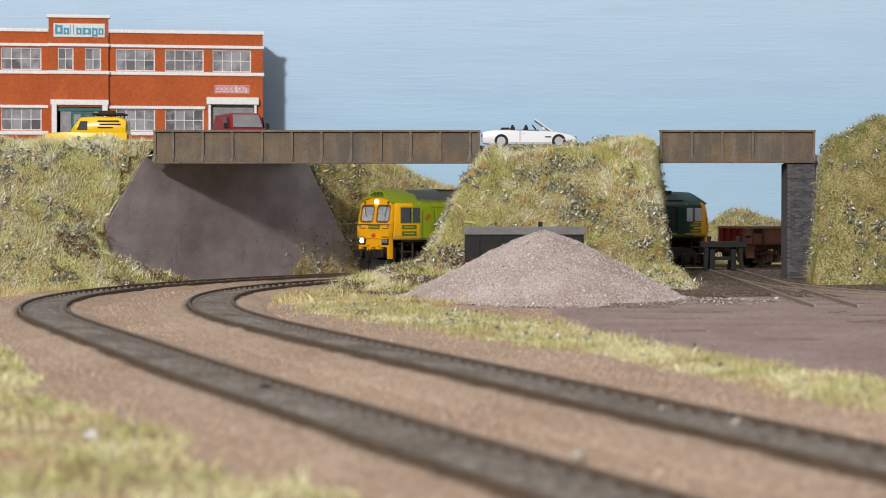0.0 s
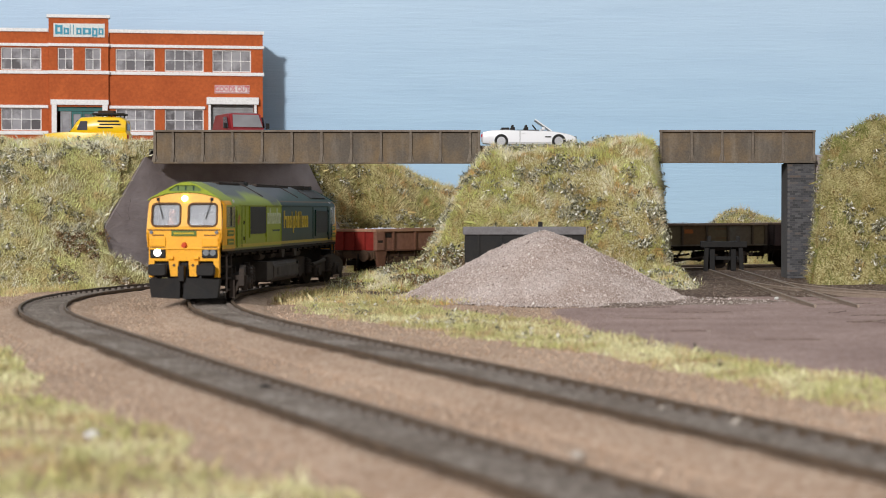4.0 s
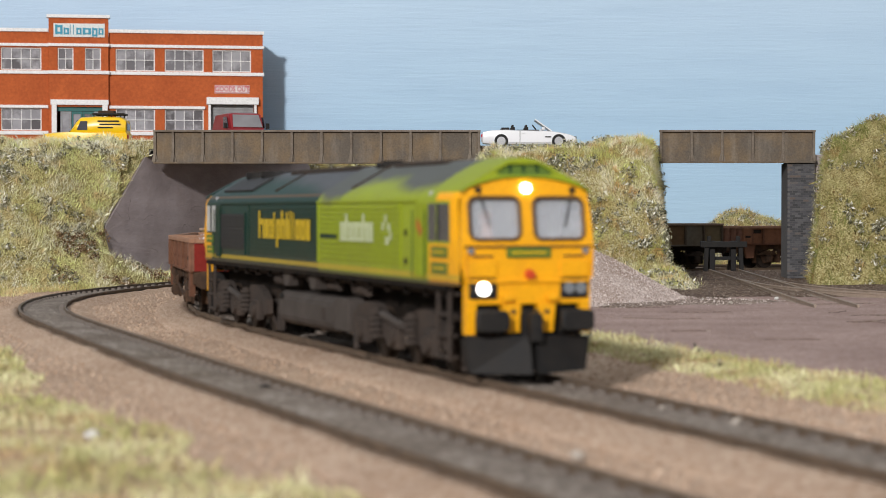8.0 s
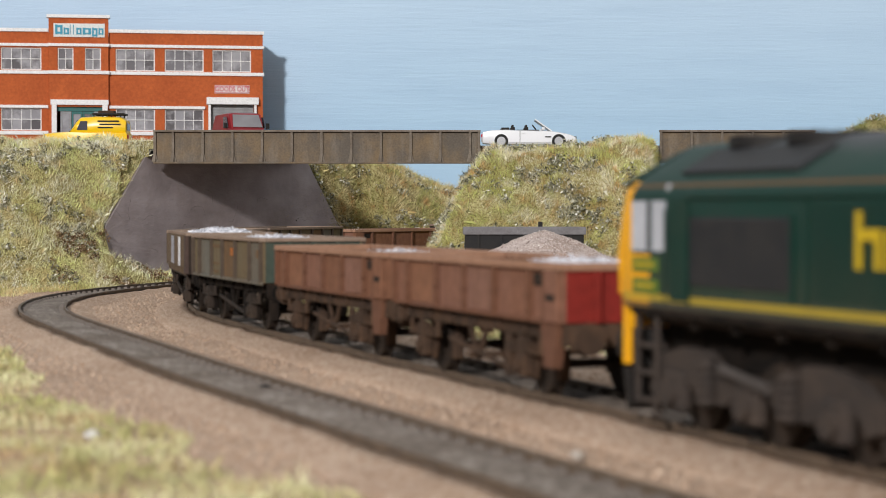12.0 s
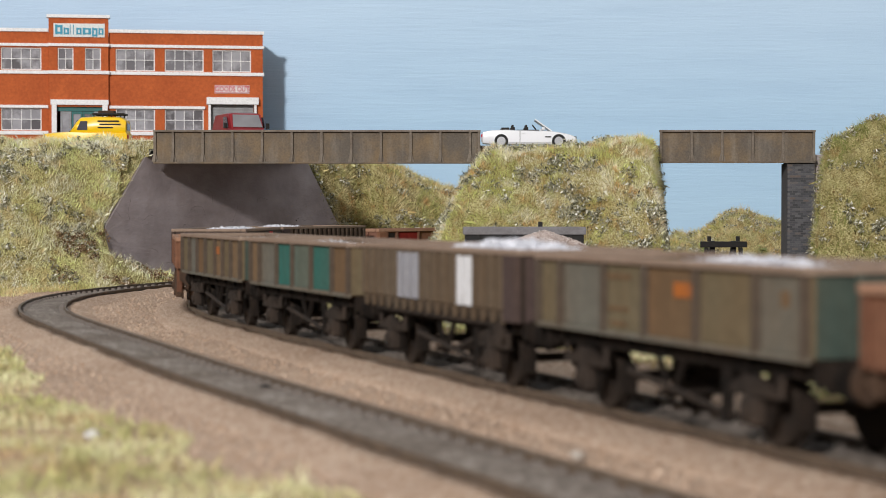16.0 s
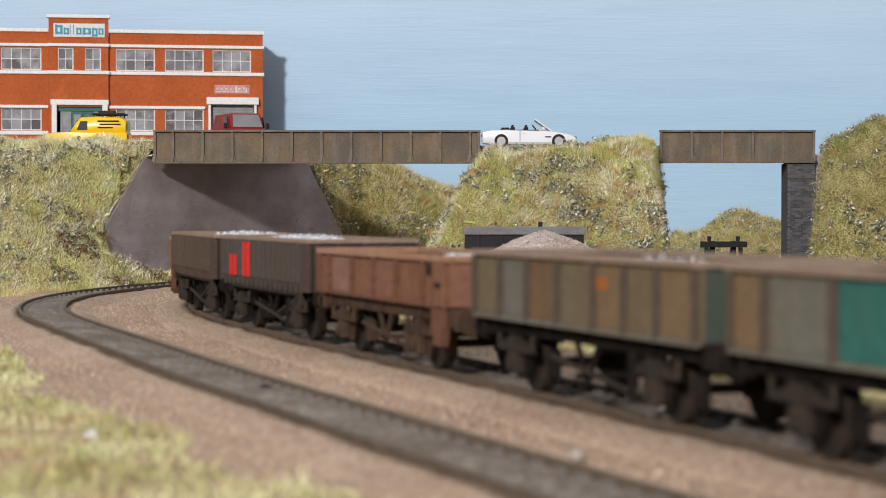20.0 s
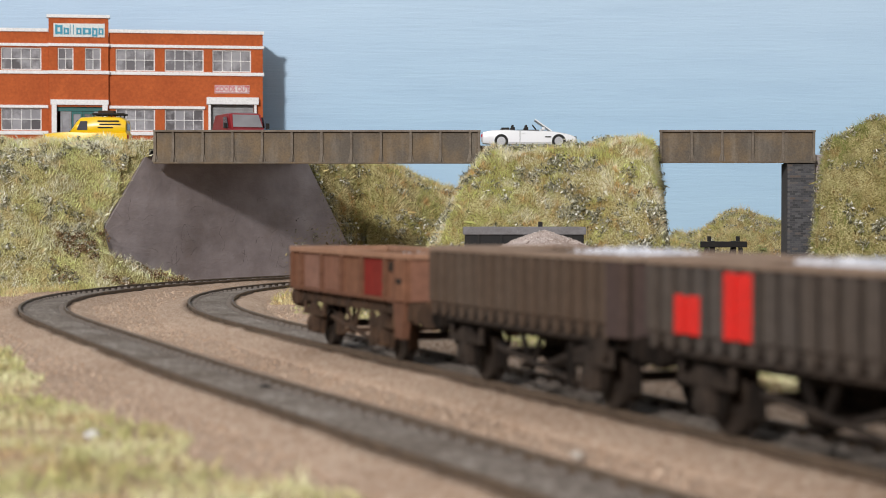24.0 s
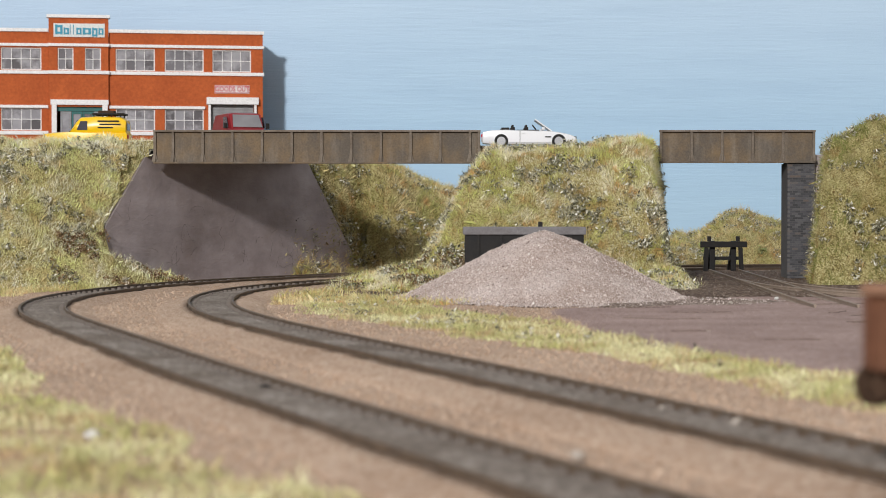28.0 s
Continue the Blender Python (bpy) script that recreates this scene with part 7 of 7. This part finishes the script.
def low_wagon(label, body, ends=None, red_panel=False, heap=None, panels=()):
    e = thing("low_sided_wagon", label, "wagon", group="train")
    L, W, z0, z1 = 107, 15.4, 16.3, 27.0
    open_box(e, L, W, z0, z1, body, ends or (body, body), M_RIMTAN, rim_h=1.6)
    xs = (-52.6, -42, -21, -2, 16.8, 37, 46.0)
    posts(e, L, W, z0, z1 - 0.1, xs, 1.3, M_RUDDPOST, 1.3)
    for s in (-1, 1):
        part("lower_edge", boxed(-L / 2, L / 2, *sorted((s * W, s * (W + 0.7))), z0 - 0.5, z0 + 0.4, 0.15), M_RUDDPOST, e)
        part("end_stanchion", boxed(46.7, 53.2, *sorted((s * W, s * (W + 1.3))), z0, z1 - 0.1, 0.3), body, e)
        # The slot's shade is a near-black plate laid on the side.
        part("stanchion_notch", boxed(38.4, 44.8, *sorted((s * (W + 0.01), s * (W + 0.25))), z1 - 3.4, z1 - 0.8, 0.1), M_SHADEMARK, e, "slot under the rim drawn as a dark plate")
        for x in xs[1:6]:
            for z in (z0 + 1.4, z0 + 4.6):
                part("hinge", boxed(x - 1.1, x + 1.1, *sorted((s * (W + 1.0), s * (W + 1.35))), z, z + 0.8, 0.1), M_RUDDPOST, e)
        part("number_bar", boxed(47.6, 52.0, *sorted((s * (W + 1.31), s * (W + 1.4))), z0 + 4.4, z0 + 5.8), M_SHADEMARK, e, "unreadable dark mark")
    if red_panel:
        patch(e, 17.6, 36.2, W, z0 + 0.6, z1 - 0.5, M_REDPANEL, "red replacement panel")
    for k, m in panels:
        patch(e, xs[k] + 0.8, xs[k + 1] - 0.8, W, z0 + 0.6, z1 - 0.5, m, "side panel of another faded tone")
    if heap:
        load(e, L, 13.6, 25.6, *heap)
    return e, underframe(e, L, 64, M_FRAMEBROWN, True)


def box_wagon(label, panels, ends, heap=None, extra=(), xs=(-54, -38.6, -23.1, -6.8, 11, 25, 39, 54)):
    """A box wagon with panels between posts, each panel of its own paint."""
    e = thing("box_wagon", label, "wagon", group="train")
    L, W, z0, z1 = 110, 16.4, 16.2, 29.3
    open_box(e, L, W, z0, z1, M_OLIVE, ends, M_RIM)
    posts(e, L, W, z0, z1 - 0.1, xs, 1.4, M_RIBDARK, 1.3)
    for s in (-1, 1):
        part("lower_edge", boxed(-L / 2, L / 2, *sorted((s * W, s * (W + 0.9))), z0 - 0.7, z0 + 0.35, 0.15), M_GREYPANEL, e, "pale worn lower edge")
    for a, b, m in zip(xs, xs[1:], panels):
        if m:
            patch(e, a + 0.8, b - 0.8, W, z0 + 0.4, z1 - 0.4, m, "repainted side panel")
    for x, z, w, h, m in extra:
        patch(e, x, x + w, W + 0.2, z, z + h, m, "small painted mark")
    if heap:
        load(e, L, 14.4, 27.8, *heap)
    return e, underframe(e, L, 68, M_UNDER)


def ribbed_wagon(label, body, end, marks=(), heap=None, ribs=17):
    """A high wagon with many close ribs and a toothed lower edge."""
    e = thing("ribbed_wagon", label, "wagon", group="train")
    L, W, z0, z1 = 109, 16.0, 15.2, 29.6
    # Sides painted near-black, so shade between the ribs is in the colour.
    open_box(e, L, W, z0, z1, M_SHADEMARK, (end, end), M_RIM, 17.0)
    xs = np.linspace(-52.6, 45.0, ribs)
    for s in (-1, 1):
        for x in xs:
            part("rib", boxed(x - 1.5, x + 1.5, *sorted((s * W, s * (W + 1.5))), z0 + 2.4, z1 - 0.1, 0.3), body, e)
            part("rib_foot", prism(new_bm(), [(x - 1.5, z0 + 2.38), (x + 1.5, z0 + 2.38), (x + 0.5, z0 - 0.6), (x - 0.5, z0 - 0.6)], *sorted((s * W, s * (W + 0.8)))), body, e)
        part("flat_panel", boxed(46.8, 54.4, *sorted((s * W, s * (W + 1.4))), z0, z1 - 0.1, 0.2), end, e, "plain dark end bay")
    for k, m in marks:
        low = 0.8 if k != 2 else 5.2
        patch(e, xs[k] + 1.55, xs[k + 1] - 1.55, W + 1.2, z0 + 2.6, z1 - low, m, "painted stripe between ribs")
        for s in (-1, 1):
            for x in (xs[k:k + 2] if (k - 1, m) not in marks else xs[k + 1:k + 2]):
                part("painted_rib", boxed(x - 1.7, x + 1.7, *sorted((s * (W + 1.51), s * (W + 1.66))), z0 + 2.5, z1 - low + 0.2), m, e, "painted rib")
    if heap:
        load(e, L, 14.2, 28.2, *heap)
    return e, underframe(e, L, 70, M_UNDER, False, True)


def train():
    M_RUSTY = M_TAN
    WIDE = (-54, -42.5, -21.4, -3.4, 17.2, 38.4, 54)
    O, T, G, R, B = M_OLIVE, M_TEALPANEL, M_GREYPANEL, M_RUST, M_RUDD
    out = []
    out.append((*low_wagon("faded brown low-sided wagon with a red end", M_RUDD, (M_REDPANEL, M_RUDD), heap=(4, 50, 2.8, 61), panels=((3, M_RUDDTONE), (1, M_RUDD2))), 64))
    out.append((*low_wagon("orange-brown low-sided wagon with a little pale stone", M_RUDD2, heap=(-5, 40, 1.8, 62), panels=((2, M_RUDD), (4, M_RUDDTONE))), 64))
    out.append((*box_wagon("olive grey box wagon with rust marks and a green end", (O, G, O, M_RUST, O, G), (M_GREENEND, O), (-16, 26, 2.4, 63), ((-22, 26.4, 12, 1.0, M_RUST), (-20, 20.4, 9, 0.8, M_RUST), (-19, 17.6, 7, 0.8, M_RUST), (8, 24, 7, 2.6, M_ORANGE), (46, 24, 2.6, 2.6, M_RUST)), WIDE), 68))
    out.append((*ribbed_wagon("dark ribbed wagon with white and grey stripes and a stone heap", M_OLIVERIB, M_DARKEND, ((5, M_PALEPATCH), (6, M_PALEPATCH), (12, M_WHITEPATCH)), (-14, 36, 3.6, 64)), 70))
    out.append((*box_wagon("box wagon with teal panels among grey and brown ones", (M_RUSTY, G, T, M_GREYTEAL, T, M_RUST), (O, M_GREENEND), (-30, -4, 1.2, 65), (), WIDE), 68))
    out.append((*box_wagon("brown box wagon with orange rust and a green end", (O, G, R, O, M_RUSTY, O, M_TAN), (M_GREENEND, O), (-24, 10, 1.0, 66), ((12, 24, 4.5, 2.6, M_ORANGE),)), 68))
    out.append((*low_wagon("orange-brown low-sided wagon with faded panels", M_RUDD2, (M_RUDD, M_RUDD2), heap=(8, 44, 2.0, 67), panels=((1, M_RUDDTONE), (3, M_RUDD))), 64))
    out.append((*ribbed_wagon("dark ribbed wagon with two bright red stripes", M_GREYRIB, M_DARKEND, ((2, M_BRIGHTRED), (5, M_BRIGHTRED)), (-30, 10, 2.6, 68)), 70))
    out.append((*ribbed_wagon("dark brown ribbed wagon with a pale stone heap", M_BROWNRIB, M_DARKEND, (), (2, 44, 2.8, 69)), 70))
    out.append((*low_wagon("orange-brown low-sided wagon with one red panel at the rear", M_RUDD2, (M_RUDD, M_RUDD2), True, heap=(4, 34, 1.4, 70), panels=((1, M_RUDDTONE), (2, M_RUDD))), 64))
    return out


LOCO, BOGIES = loco()
WAGONS = train()

# the way of the train along the inner track: seconds and millimetres of the locomotive's middle
RUN = [(0, -452), (1, -369), (2, -289.5), (2.5, -252.5), (3, -214), (3.5, -173), (4.5, -69), (5.5, 46.5), (6, 95.5), (7, 187.5), (8, 278), (9, 372), (10, 460.5), (11, 546.5),
       (12, 630.5), (13.5, 756), (15, 883), (16, 966.5), (17, 1048.5), (18, 1130), (20, 1292), (22, 1459), (24, 1626), (25, 1706), (26.5, 1824), (28, 1945)]
# the tail of each wagon behind the locomotive's middle
TAILS = (-271.3, -386.5, -509.6, -630, -751.5, -872.5, -1001.0, -1117, -1236, -1364)


def run_at(t):
    """The way at time t, eased through the given points."""
    ts = [a for a, b in RUN]
    ss = [b for a, b in RUN]
    i = max(k for k in range(len(ts) - 1) if ts[k] <= t + 1e-9)
    w = ts[i + 1] - ts[i]
    u = (t - ts[i]) / w
    lo, hi = max(i - 1, 0), min(i + 2, len(ss) - 1)
    m0 = (ss[i + 1] - ss[lo]) / (ts[i + 1] - ts[lo]) * w
    m1 = (ss[hi] - ss[i]) / (ts[hi] - ts[i]) * w
    u2, u3 = u * u, u * u * u
    return ss[i] * (2 * u3 - 3 * u2 + 1) + m0 * (u3 - 2 * u2 + u) + ss[i + 1] * (3 * u2 - 2 * u3) + m1 * (u3 - u2)


def ride(s, half):
    x0, y0, _ = INNER.at(s - half)
    x1, y1, _ = INNER.at(s + half)
    return P((x0 + x1) / 2, (y0 + y1) / 2, 0, math.degrees(math.atan2(y1 - y0, x1 - x0)))


def motions():
    steps = [k * 0.25 for k in range(113)]
    spins = [k * 0.1 for k in range(281)]
    walk(LOCO, [(t, ride(run_at(t), 84)) for t in steps])
    for bogie, bx, sets in BOGIES:
        rows = []
        for t in steps:
            s = run_at(t)
            body = ride(s, 84).to_euler().z
            own = ride(s + bx, 27).to_euler().z
            rows.append((t, P(bx, 0, 0, math.degrees((own - body + math.pi) % (2 * math.pi) - math.pi))))
        walk(bogie, rows)
        for k, w in enumerate(sets):
            walk(w, [(t, pose((-27, 0, 27)[k] * MM, 0, 7 * MM, 0, math.degrees(run_at(t) / 7.0), 0)) for t in spins])
    for k, (e, sets, wb) in enumerate(WAGONS):
        off = TAILS[k] + (108 if wb == 64 else 110) / 2
        walk(e, [(t, ride(run_at(t) + off, wb / 2)) for t in steps])
        for sx, w in zip((-1, 1), sets):
            walk(w, [(t, pose(sx * wb / 2 * MM, 0, 6.3 * MM, 0, math.degrees(run_at(t) / 6.3), 0)) for t in spins])


# ---------------------------------------------------------------- sleepers and pier bricks
lay_sleepers(inner_track, INNER, -700, 640)
lay_sleepers(outer_track, OUTER, -700, 640)

brick_me = mesh_of("brick", boxed(0, 3.02, 0.3, 0.7, 0, 1.12, 0.08), M_PIERBRICK)
for row in range(55):
    for k in range(5):
        if row % 2 and k == 4:
            continue
        o = new("brick", brick_me)
        o.parent = pier
        o.matrix_basis = P(-6.6 + k * 3.2 + (1.6 if row % 2 else 0.0) - 0.2, -0.05 + 0.16 * ((row * 7 + k * 3) % 5) / 5, 0.2 + row * 1.3)

motions()
